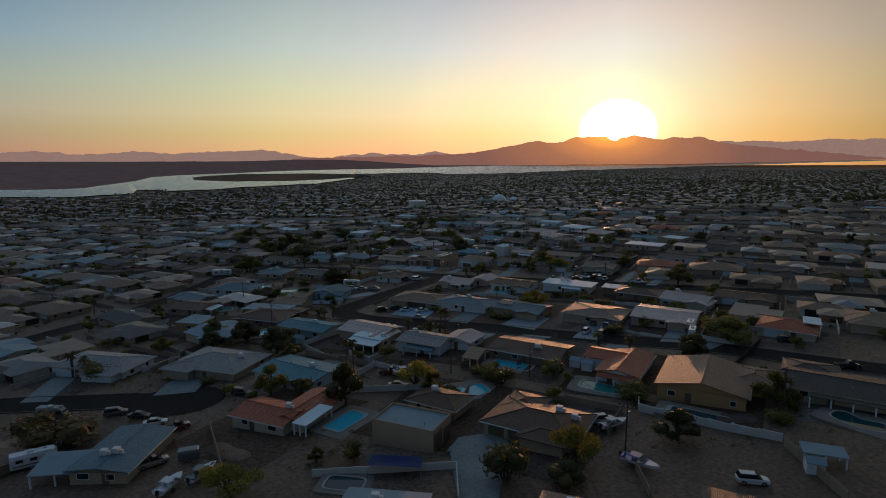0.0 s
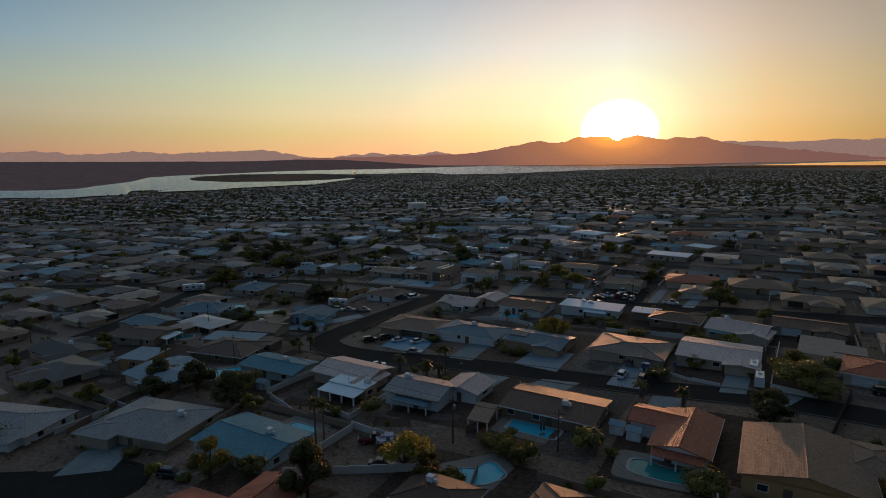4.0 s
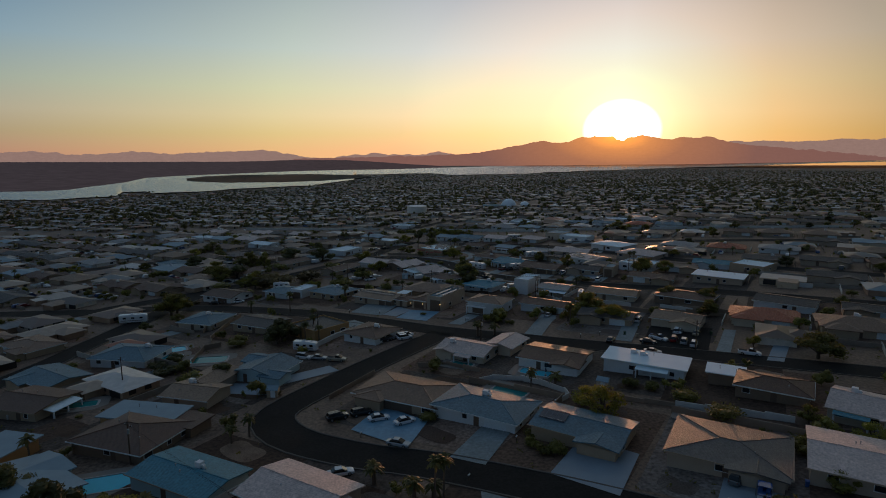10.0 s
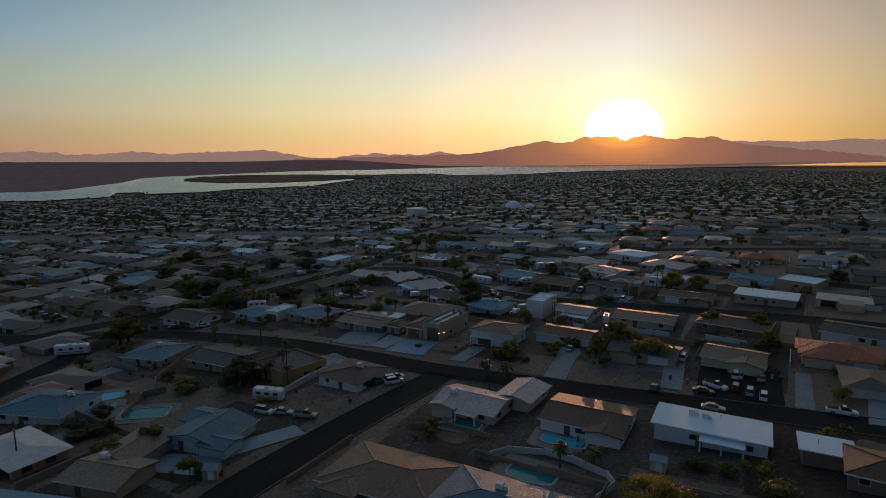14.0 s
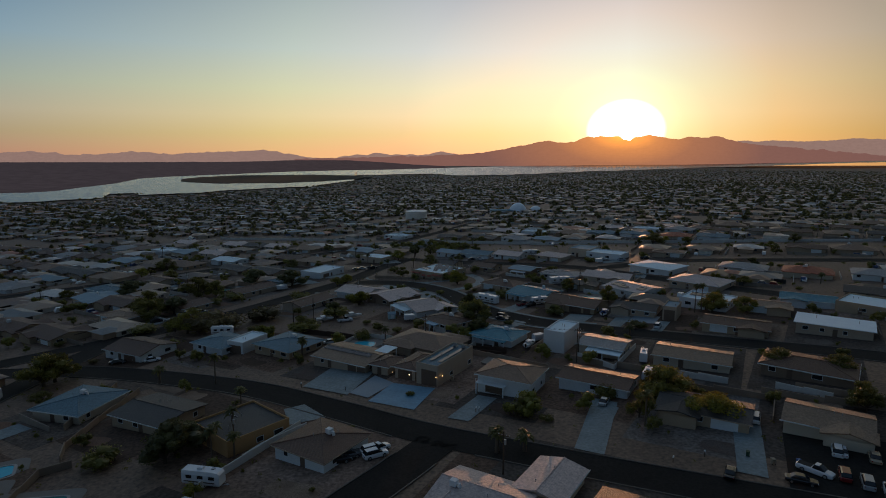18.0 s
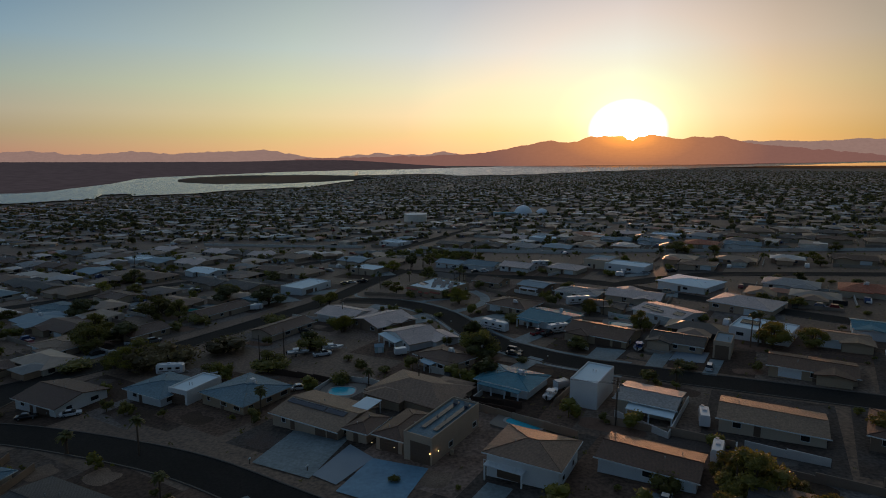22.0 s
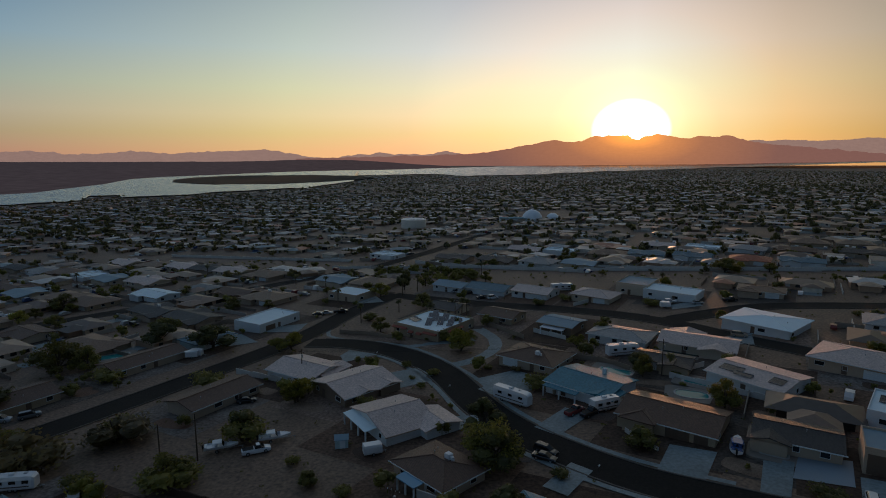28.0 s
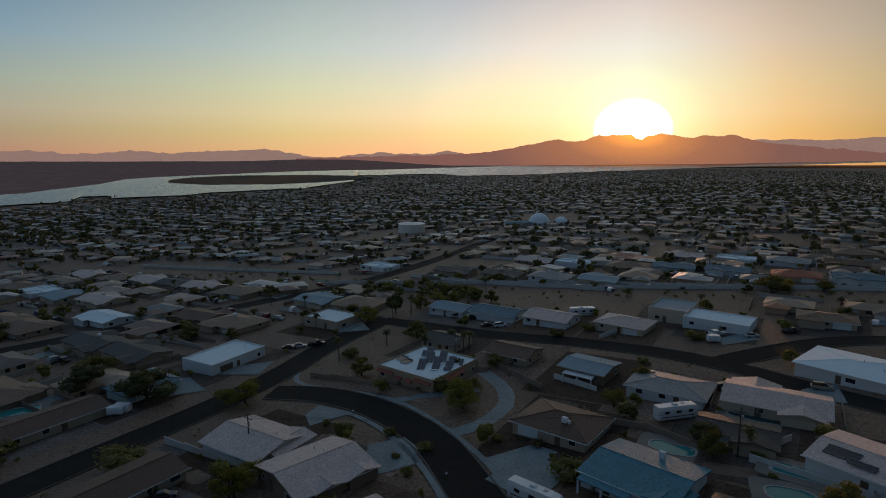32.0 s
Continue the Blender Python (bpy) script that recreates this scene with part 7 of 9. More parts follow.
palm(-76.5, 553.3, 5.3)
palm(-59.7, 545.5, 5.0)
palm(95.6, 522.0, 5.1)
palm(2.7, 485.7, 3.7, True)
palm(4.5, 459.2, 3.2, True)
palm(59.1, 410.2, 5.4)

# utility poles and their lines
POLES = {}
POLES[0] = pole(20.9, 135.9, 8.0)
POLES[1] = pole(31.6, 95.4, 9.8)
POLES[2] = pole(2.0, 140.6, 9.2)
POLES[3] = pole(-58.0, 193.3, 8.6)
POLES[4] = pole(66.8, 109.3, 8.0)
POLES[5] = pole(36.1, 318.2, 9.8)
POLES[6] = pole(-80.5, 232.0, 9.2)
POLES[7] = pole(-39.9, 272.5, 8.6)
POLES[8] = pole(-54.0, 369.7, 8.0, arm=False)
POLES[9] = pole(-46.8, 370.1, 9.8, arm=False)
POLES[10] = pole(-5.5, 342.6, 9.2)
POLES[11] = pole(37.6, 323.0, 8.6)
POLES[12] = pole(-38.0, 416.2, 8.0)
POLES[13] = pole(56.3, 408.2, 9.8)
POLES[14] = pole(3.7, 466.4, 9.2)
POLES[15] = pole(69.2, 246.9, 8.6)
POLES[16] = pole(11.3, 261.2, 8.0)
POLES[17] = pole(-121.9, 436.8, 9.8)
for a, b in ((0, 1), (2, 0), (3, 2), (5, 10), (11, 5), (12, 13)):
    wires(POLES[a], POLES[b])

# driveways and paths
drive((-100.4, 132.3), (-93.7, 132.4), (-97.1, 148.8), (-104.2, 150.4), CONCRETE, "pale concrete driveway of the white house")
drive((-69.3, 133.4), (-59.8, 134.9), (-60.3, 145.5), (-69.8, 146.6), CONCRETE, "wide concrete driveway")
drive((2.4, 83.1), (8.4, 82.7), (11.9, 99.8), (1.1, 101.4), CONCRETE, "concrete lane between the garages")
drive((0.6, 99.7), (12.4, 99.5), (11.6, 106.8), (3.0, 105.1), CONCRETE, "concrete forecourt")
drive((1.6, 191.4), (7.9, 188.1), (15.1, 203.6), (10.1, 207.5), CONCRETE, "pale concrete driveway")
drive((18.6, 184.4), (28.3, 176.7), (35.6, 189.9), (27.0, 197.4), PAVER, "grey paved driveway")
drive((-18.6, 204.6), (-6.4, 195.5), (-2.9, 207.3), (-13.6, 216.6), BLUEPAVER, "grey paved forecourt with parked cars")
drive((38.0, 167.0), (44.6, 163.2), (54.7, 177.9), (47.2, 182.1), PAVER, "grey paved driveway")
drive((60.9, 159.8), (66.0, 157.9), (75.8, 173.9), (70.8, 175.7), CONCRETE, "pale concrete driveway")
drive((6.6, 179.6), (16.4, 174.2), (11.2, 167.3), (6.7, 174.0), CONCRETE, "pale concrete driveway")
drive((20.0, 168.7), (28.3, 164.4), (32.4, 168.6), (24.2, 172.3), CONCRETE, "pale concrete driveway")
drive((43.3, 154.3), (48.8, 151.5), (52.3, 156.7), (46.5, 159.8), CONCRETE, "pale concrete driveway")
drive((66.3, 152.9), (70.6, 150.5), (78.7, 156.4), (74.3, 159.2), CONCRETE, "pale concrete driveway")
drive((25.4, 269.6), (30.3, 266.7), (39.3, 290.3), (34.7, 293.4), CONCRETE, "long pale concrete driveway")
drive((74.3, 245.7), (77.5, 244.0), (88.9, 264.6), (85.9, 265.9), CONCRETE, "long pale concrete driveway")
drive((50.9, 259.3), (54.9, 256.9), (65.8, 281.2), (61.3, 284.0), CONCRETE, "pale concrete driveway")
drive((83.3, 236.8), (86.8, 235.1), (105.5, 262.8), (102.1, 264.1), PAVER, "grey driveway")
drive((55.7, 251.8), (71.1, 243.3), (83.1, 267.5), (67.3, 275.7), ASPHALT, "dark asphalt forecourt full of cars")
drive((-59.1, 229.1), (-41.7, 225.4), (-40.9, 232.8), (-57.5, 235.5), PAVER, "grey paved drive")
drive((-44.0, 230.0), (-27.6, 241.5), (-31.2, 245.9), (-45.6, 235.8), PAVER, "grey curved drive")
drive((-35.3, 307.5), (-22.8, 300.8), (-18.2, 316.9), (-30.9, 321.0), CONCRETE, "wide pale concrete driveway")
drive((-17.2, 296.4), (-6.0, 290.4), (-1.6, 303.1), (-12.5, 307.8), BLUEPAVER, "wide blue-grey paved driveway")
drive((-22.6, 302.1), (-17.5, 298.5), (-12.2, 307.8), (-17.7, 313.8), PAVER, "grey driveway")
drive((1.4, 285.4), (6.0, 283.3), (12.9, 295.3), (8.7, 297.7), CONCRETE, "pale concrete driveway")
drive((26.2, 271.5), (30.2, 269.6), (38.8, 287.6), (35.6, 289.7), CONCRETE, "long pale concrete driveway")
drive((-32.4, 284.7), (-25.2, 287.9), (-32.0, 295.8), (-36.2, 293.3), CONCRETE, "pale concrete driveway")
drive((39.4, 361.4), (46.4, 357.6), (52.5, 367.1), (45.0, 370.8), CONCRETE, "pale concrete driveway")
drive((53.3, 353.2), (57.4, 351.5), (64.1, 362.5), (60.0, 365.1), CONCRETE, "pale concrete driveway")
drive((65.1, 345.9), (68.2, 344.5), (75.0, 355.4), (72.0, 357.1), CONCRETE, "pale concrete driveway")
drive((60.9, 357.3), (69.1, 353.9), (74.2, 362.4), (66.4, 365.3), PAVER, "grey paved forecourt")
drive((20.2, 380.3), (24.5, 376.0), (33.2, 385.6), (28.5, 390.0), CONCRETE, "pale concrete driveway")
drive((9.2, 402.8), (16.8, 394.3), (25.6, 405.2), (17.7, 412.1), CONCRETE, "pale concrete driveway")
drive((0.0, 378.3), (9.0, 381.7), (8.6, 387.5), (1.1, 386.6), CONCRETE, "pale concrete driveway")
drive((-11.4, 404.7), (-2.3, 409.8), (-7.4, 419.1), (-14.0, 415.2), CONCRETE, "pale concrete driveway")
drive((18.5, 357.0), (22.2, 353.7), (28.2, 361.6), (24.9, 364.9), CONCRETE, "pale concrete driveway")
drive((8.5, 409.9), (14.2, 402.0), (23.9, 411.9), (19.7, 415.8), CONCRETE, "pale concrete driveway")
drive((-12.7, 411.8), (-2.1, 413.5), (-6.8, 420.5), (-14.1, 417.2), CONCRETE, "pale concrete driveway")
drive((-28.5, 427.5), (-19.9, 433.9), (-29.1, 439.3), (-31.1, 433.8), CONCRETE, "pale concrete driveway")
drive((-70.3, 448.3), (-62.0, 451.6), (-71.6, 462.7), (-79.7, 456.4), CONCRETE, "pale concrete driveway")
drive((-65.1, 464.0), (-51.7, 462.7), (-51.0, 474.5), (-62.4, 470.5), CONCRETE, "pale concrete driveway")
drive((-39.1, 504.0), (-26.4, 506.1), (-31.4, 518.4), (-41.5, 515.7), CONCRETE, "pale concrete driveway")
drive((83.4, 475.4), (96.4, 479.8), (95.8, 487.4), (84.8, 482.3), CONCRETE, "pale concrete driveway")
drive((80.0, 433.4), (91.1, 431.0), (96.0, 442.8), (86.2, 439.8), CONCRETE, "pale concrete driveway")
drive((-119.2, 521.5), (-107.3, 524.2), (-116.8, 538.7), (-126.4, 532.6), CONCRETE, "pale concrete driveway")
setting("pavement_path", strip([(2.6, 421.7), (9.3, 425.7), (15.4, 435.1), (16.2, 445.7), (13.2, 454.9), (10.7, 460.9)], 4.0, 0.08)[0], CONCRETE, "curved pale concrete driveway round a gravel island", "path")
setting("pavement_path", strip([(-12.0, 440.0), (-5.3, 443.0), (3.0, 444.5), (10.1, 446.2)], 3.0, 0.08)[0], CONCRETE, "pale concrete walk before the solar house", "path")
setting("pavement_path", strip([(-40.7, 463.6), (-39.3, 456.7), (-32.6, 451.5), (-19.9, 446.5), (-10.7, 441.3)], 1.4, 0.08)[0], CONCRETE, "pale concrete pavement along the curve", "path")

# garden walls
garden_wall([(9.0, 228.7), (12.3, 230.4), (19.2, 229.2), (23.3, 226.1), (28.2, 220.5), (28.6, 217.2), (24.6, 213.1)], 1.3, PALEBLOCK, "pale plastered garden wall along a lot", 6.0)
garden_wall([(29.6, 219.6), (38.4, 215.7), (49.7, 210.1)], 1.0, BLOCK, "tan block garden wall along a lot", 6.0)
garden_wall([(49.5, 209.7), (59.9, 205.1), (69.3, 200.3)], 1.5, PALEBLOCK, "pale plastered garden wall along a lot", 6.0)
garden_wall([(-41.3, 259.0), (-35.8, 270.7), (-29.8, 283.6)], 1.6, PALEBLOCK, "pale plastered garden wall along a lot", 6.0)
garden_wall([(-6.7, 242.1), (1.0, 242.4), (9.7, 236.3)], 1.2, BLOCK, "tan block garden wall along a lot", 6.0)
garden_wall([(-71.8, 252.5), (-73.9, 265.9), (-69.9, 269.2)], 1.5, BLOCK, "tan block garden wall along a lot", 6.0)
garden_wall([(-105.9, 187.8), (-92.8, 188.7), (-79.6, 187.0), (-69.2, 182.6)], 1.5, BLOCK, "tan block garden wall along a lot", 6.0)
garden_wall([(-77.9, 150.6), (-75.7, 167.8), (-73.1, 174.5)], 1.5, BLOCK, "tan block garden wall along a lot", 6.0)
garden_wall([(-48.7, 149.3), (-46.6, 157.0), (-43.8, 165.1)], 1.5, BLOCK, "tan block garden wall along a lot", 6.0)
garden_wall([(-41.9, 169.4), (-37.5, 176.6), (-31.9, 184.2)], 1.5, PALEBLOCK, "pale plastered garden wall along a lot", 6.0)
garden_wall([(-40.8, 167.8), (-32.5, 157.5)], 1.2, PALEBLOCK, "pale plastered garden wall along a lot", 6.0)
garden_wall([(-26.4, 158.9), (-19.5, 153.3), (-12.6, 164.6)], 1.4, PALEBLOCK, "pale plastered garden wall along a lot", 6.0)
garden_wall([(-18.5, 149.1), (-13.3, 145.5), (-7.3, 141.2)], 1.4, PALEBLOCK, "pale plastered garden wall along a lot", 6.0)
garden_wall([(53.5, 172.3), (58.0, 167.2), (62.8, 163.5)], 0.8, PALEBLOCK, "pale plastered garden wall along a lot", 6.0)
garden_wall([(91.3, 190.5), (72.3, 160.0), (79.1, 154.3)], 1.4, PALEBLOCK, "pale plastered garden wall along a lot", 6.0)
garden_wall([(4.5, 144.6), (12.5, 153.2), (17.3, 166.1)], 1.5, BLOCK, "tan block garden wall along a lot", 6.0)
garden_wall([(-73.6, 271.3), (-76.2, 276.7), (-77.0, 289.8), (-77.0, 307.4)], 1.5, BLOCK, "tan block garden wall along a lot", 6.0)
garden_wall([(-37.0, 268.7), (-34.7, 273.9), (-28.2, 282.4)], 1.6, PALEBLOCK, "pale plastered garden wall along a lot", 6.0)
garden_wall([(56.5, 306.5), (67.8, 299.3)], 1.7, PALEBLOCK, "pale plastered garden wall along a lot", 6.0)
garden_wall([(76.9, 295.7), (85.5, 288.5)], 1.5, PALEBLOCK, "pale plastered garden wall along a lot", 6.0)
garden_wall([(37.1, 322.6), (44.5, 311.7), (55.2, 329.1)], 1.5, PALEBLOCK, "pale plastered garden wall along a lot", 6.0)
garden_wall([(-48.3, 358.6), (-38.8, 354.2), (-29.1, 349.3)], 1.7, FENCEWOOD, "dark brown wooden board fence", 6.0)
garden_wall([(-31.4, 341.8), (-27.8, 351.1), (-19.8, 348.5), (-8.8, 341.2), (-6.9, 336.5), (-10.8, 332.4)], 1.5, PALEBLOCK, "pale plastered garden wall along a lot", 6.0)
garden_wall([(25.3, 328.9), (34.4, 343.6)], 1.6, BLOCK, "tan block garden wall along a lot", 6.0)
garden_wall([(-58.0, 421.1), (-46.3, 414.6), (-34.3, 408.0)], 1.5, PALEBLOCK, "pale plastered garden wall along a lot", 6.0)
garden_wall([(-36.2, 459.6), (-24.7, 455.9), (-12.5, 448.0)], 1.3, BLOCK, "tan block garden wall along a lot", 6.0)
garden_wall([(57.7, 406.7), (67.5, 397.0), (75.5, 388.0)], 1.4, PALEBLOCK, "pale plastered garden wall along a lot", 6.0)
garden_wall([(36.0, 424.5), (43.2, 421.2), (49.6, 412.8)], 1.5, BLOCK, "tan block garden wall along a lot", 6.0)
garden_wall([(29.6, 452.4), (38.4, 442.7)], 1.4, PALEBLOCK, "pale plastered garden wall along a lot", 6.0)
garden_wall([(-118.0, 445.7), (-113.6, 455.3), (-109.0, 464.0)], 1.4, PALEBLOCK, "pale plastered garden wall along a lot", 6.0)
garden_wall([(32.9, 432.2), (34.0, 428.5), (40.1, 426.2)], 0.8, BLOCK, "tan block garden wall along a lot", 6.0)
garden_wall([(-27.6, 130.7), (-4.5, 130.6)], 1.5, PALEBLOCK, "pale plastered garden wall")
garden_wall([(42.7, 122.1), (40.0, 113.9), (53.7, 102.9), (60.6, 98.5)], 1.6, PALEBLOCK, "pale plastered garden wall")
garden_wall([(59.9, 96.8), (59.1, 79.1)], 1.8, BLOCK, "tan block garden wall")
garden_wall([(-47.7, 113.5), (-38.0, 94.3)], 1.8, BLOCK, "tan block garden wall")
garden_wall([(-22.2, 92.5), (-11.9, 93.0), (2.3, 93.4)], 1.4, PALEBLOCK, "pale plastered garden wall")
garden_wall([(2.3, 93.4), (2.4, 83.1)], 1.2, PALEBLOCK, "pale plastered garden wall")
garden_wall([(32.6, 99.1), (31.4, 82.3)], 1.5, BLOCK, "tan block garden wall")
garden_wall([(1.2, 110.3), (6.0, 129.5)], 1.5, BLOCK, "tan block garden wall")
garden_wall([(-67.7, 164.0), (-65.2, 175.7)], 1.6, BLOCK, "tan block garden wall")
garden_wall([(-26.5, 221.9), (-17.8, 238.4)], 1.1, BLOCK, "tan block garden wall")
garden_wall([(81.1, 295.2), (95.8, 284.2), (107.2, 301.8)], 1.5, BLOCK, "tan block garden wall")
garden_wall([(-2.3, 341.5), (9.5, 327.6), (27.5, 313.1)], 1.7, BLOCK, "tan block garden wall")
garden_wall([(-82.3, 285.8), (-85.3, 311.9)], 1.6, BLOCK, "tan block garden wall")
garden_wall([(-2.5, 341.7), (6.0, 348.8)], 1.6, PALEBLOCK, "pale plastered garden wall")
garden_wall([(42.0, 368.3), (39.5, 373.8), (38.2, 377.0)], 0.9, PALEBLOCK, "pale plastered garden wall")
garden_wall([(60.4, 409.1), (69.5, 414.3)], 1.4, PALEBLOCK, "pale plastered garden wall")
garden_wall([(-68.1, 480.6), (-92.2, 478.6)], 1.5, BLOCK, "tan block garden wall")
garden_wall([(49.4, 486.4), (68.2, 501.1)], 1.4, PALEBLOCK, "pale plastered garden wall")
garden_wall([(12.6, 467.9), (25.5, 444.9)], 1.5, BLOCK, "tan block garden wall")

lot_rng = random.Random(23)
for i, (x0, y0, r_) in enumerate(PLACED[:SET_BY_HAND]):
    if r_ < 7 or y0 > 330 or abs(x0) > 115 or i % 2:
        continue
    for (a0, b0), (a1, b1) in (((-12, 15), (12, 15)), ((12.3, 3), (12.3, 14.6))):
        ends = [(x0 + a * UX - b * UY, y0 + a * UY + b * UX) for a, b in ((a0, b0), (a1, b1))]
        mids = [(ends[0][0] + (ends[1][0] - ends[0][0]) * t / 6, ends[0][1] + (ends[1][1] - ends[0][1]) * t / 6) for t in range(7)]
        if all(off_road(*m) > 7 and not on_drive(*m) and all(math.hypot(m[0] - p, m[1] - q) > min(c, 9.0) for p, q, c in PLACED) for m in mids):
            garden_wall(ends, lot_rng.choice((1.4, 1.6, 1.8)), lot_rng.choice((BLOCK, BLOCK, PALEBLOCK)), "block garden wall between two lots", 12.0)

# the long wall on the far side of the wash, with a gap where the street goes through
for lo, hi in ((-200, -56), (-30, 300)):
    row = [(x, bend(WASH_WALL, x)) for x in range(lo, hi + 1, 10)]
    garden_wall([p for p in row if off_road(*p) > 1], 1.7, PALEBLOCK, "long pale block wall along the dry wash", 10.0)

# pools
pool(-20.0, 114.4, 60, 10, 5, 0.35, 0, "blue")
pool(6.2, 128.7, 20, 9, 6.5, 0.8, 0.25, "blue")
pool(17.8, 144.6, -30, 11, 5, 0.2, 0, "blue")
pool(37.2, 126.7, -25, 13, 6, 0.8, 0.25, "teal")
pool(51.1, 110.3, -32, 13, 3.4, 0.05, 0, "dark")
pool(78.8, 104.9, -55, 10, 6, 0.9, 0.3, "dark")
pool(-29.2, 148.7, -30, 7, 5.5, 0.8, 0, "blue")
pool(-58.5, 186.2, 20, 14, 6, 0.15, 0, "blue")
pool(-85.4, 265.7, 30, 12, 5.5, 0.5, 0, "blue")
pool(-68.1, 255.1, 10, 11, 6, 0.4, 0, "teal")
pool(15.9, 222.2, -30, 9, 5.5, 0.8, 0.25, "teal")
pool(5.1, 242.8, -25, 7, 4, 0.8, 0.2, "teal")
pool(23.7, 234.0, -25, 9, 4.5, 0.7, 0.2, "blue")
pool(53.3, 204.2, -30, 8, 4, 0.6, 0, "dark")
pool(17.6, 320.2, -30, 9, 3.6, 0.9, 0, "blue")
pool(-24.6, 342.5, 0, 7, 6, 0.9, 0, "blue")
pool(62.3, 365.9, -30, 5, 3, 0.6, 0, "teal")
pool(-104.2, 440.7, 30, 9, 5, 0.5, 0, "teal")
pool(68.6, 425.6, -30, 12, 6, 0.5, 0.2, "dark")
pool(64.7, 401.3, -35, 11, 4.5, 0.3, 0, "teal")
pool(58.7, 394.8, -20, 8, 5, 0.9, 0, "teal")
pool(45.8, 412.2, -30, 9, 5, 0.9, 0.2, "teal")
pool(-81.9, 258.7, 20, 9, 5, 0.4, 0, "blue")
pool(-86.2, 223.7, 20, 8, 4, 0.5, 0, "teal")

# vehicles
vehicle("suv", "black", -47.4, 131.8, -10)
vehicle("suv", "grey", -72.3, 122.9, 20)
vehicle("sedan", "black", -65.9, 120.8, 0)
vehicle("pickup", "red", -54.8, 113.6, 40)
vehicle("sedan", "white", -60.6, 116.9, 20)
vehicle("van", "grey", -85.6, 122.0, 0)
vehicle("boat", "white", -73.3, 109.4, 45)
vehicle("trailer", "white", -74.9, 100.5, 35)
vehicle("pickup", "red", -13.4, 142.4, 10)
vehicle("boat", "blue", -9.4, 141.1, 15)
vehicle("sedan", "black", -10.6, 132.8, -5)
vehicle("suv", "silver", 31.5, 109.2, 15)
vehicle("boat", "silver", 32.8, 106.6, 30)
vehicle("suv", "white", 48.3, 85.2, -10)
vehicle("boat", "blue", 32.8, 91.4, -40)
vehicle("pickup", "black", 95.9, 133.6, -5)
vehicle("suv", "black", 93.8, 155.0, -20)
vehicle("van", "white", 74.3, 171.0, 60)
vehicle("boat", "white", -45.3, 90.5, 80)
vehicle("boat", "grey", -41.3, 94.0, 70)
vehicle("pickup", "tan", -52.4, 98.8, 40)
vehicle("boxtrailer", "grey", -46.4, 100.4, 20)
vehicle("suv", "black", -22.4, 210.2, 30)
vehicle("suv", "black", -17.5, 212.0, 30)
vehicle("sedan", "white", -13.4, 209.0, 20)
vehicle("sedan", "white", -7.7, 206.9, 30)
vehicle("sedan", "silver", -8.2, 196.9, -20)
vehicle("suv", "white", 43.2, 171.6, 58)
vehicle("boat", "blue", 50.3, 175.8, 62)
vehicle("suv", "black", 47.0, 168.7, 62)
vehicle("suv", "grey", 48.1, 179.9, 50)
vehicle("van", "white", 71.5, 163.2, 62)
vehicle("sedan", "white", -17.5, 186.5, 20)
vehicle("trailer", "white", -41.2, 261.1, -10)
vehicle("suv", "white", -39.8, 253.0, -20)
vehicle("sedan", "silver", -35.4, 252.3, -10)
vehicle("pickup", "tan", -29.9, 250.0, -10)
vehicle("suv", "white", -12.0, 269.0, 30)
vehicle("sedan", "black", -17.9, 268.2, 20)
vehicle("sedan", "white", 71.6, 264.3, 60)
vehicle("sedan", "tan", 75.6, 261.7, 60)
vehicle("suv", "red", 67.0, 256.4, 62)
vehicle("suv", "silver", 68.9, 253.8, 62)
vehicle("suv", "white", 70.5, 251.0, 62)
vehicle("sedan", "black", 59.2, 255.2, -25)
vehicle("pickup", "white", 63.1, 258.0, -50)
vehicle("sedan", "silver", 57.3, 246.0, -25)
vehicle("pickup", "white", 81.3, 241.7, -25)
vehicle("suv", "white", 64.1, 279.3, 60)
vehicle("sedan", "red", 61.4, 280.7, 60)
vehicle("sedan", "black", 49.2, 258.3, 60)
vehicle("pickup", "black", -19.1, 267.1, 25)
vehicle("suv", "grey", -17.1, 269.1, 25)
vehicle("suv", "white", -12.7, 270.8, 30)
vehicle("sedan", "silver", -91.7, 335.8, 40)
vehicle("sedan", "black", -96.6, 332.3, 20)
vehicle("motorhome", "white", -116.2, 304.6, 15)
vehicle("sedan", "silver", 36.3, 290.2, 62)
vehicle("suv", "white", 70.9, 264.4, 60)
vehicle("suv", "white", 63.8, 278.8, 62)
vehicle("pickup", "white", -11.9, 270.8, 45)
vehicle("sedan", "black", -16.9, 269.7, 30)
vehicle("van", "white", 54.1, 318.4, 70)
vehicle("van", "white", 50.4, 303.7, 62)
vehicle("boat", "blue", 56.6, 368.4, 62)
vehicle("sedan", "black", 20.3, 366.4, -30)
vehicle("sedan", "white", -86.9, 333.4, 30)
vehicle("boat", "white", -43.7, 374.1, 20)
vehicle("suv", "black", 20.9, 368.8, -38)
vehicle("pickup", "red", 29.9, 386.7, 40)
vehicle("pickup", "black", 33.1, 385.6, 40)
vehicle("trailer", "white", 36.9, 388.2, 25)
vehicle("boat", "blue", 56.5, 367.8, 62)
vehicle("suv", "white", 68.6, 349.4, 62)
vehicle("boxtrailer", "white", -12.5, 370.6, 20)
vehicle("trailer", "white", -76.3, 361.1, 10)
vehicle("boat", "silver", -60.9, 355.3, 30)
vehicle("pickup", "white", -36.1, 372.7, 25)
vehicle("boat", "white", -34.0, 377.9, 20)
vehicle("sedan", "white", -35.9, 345.4, 20)
vehicle("boxtrailer", "white", -77.8, 437.2, 10)
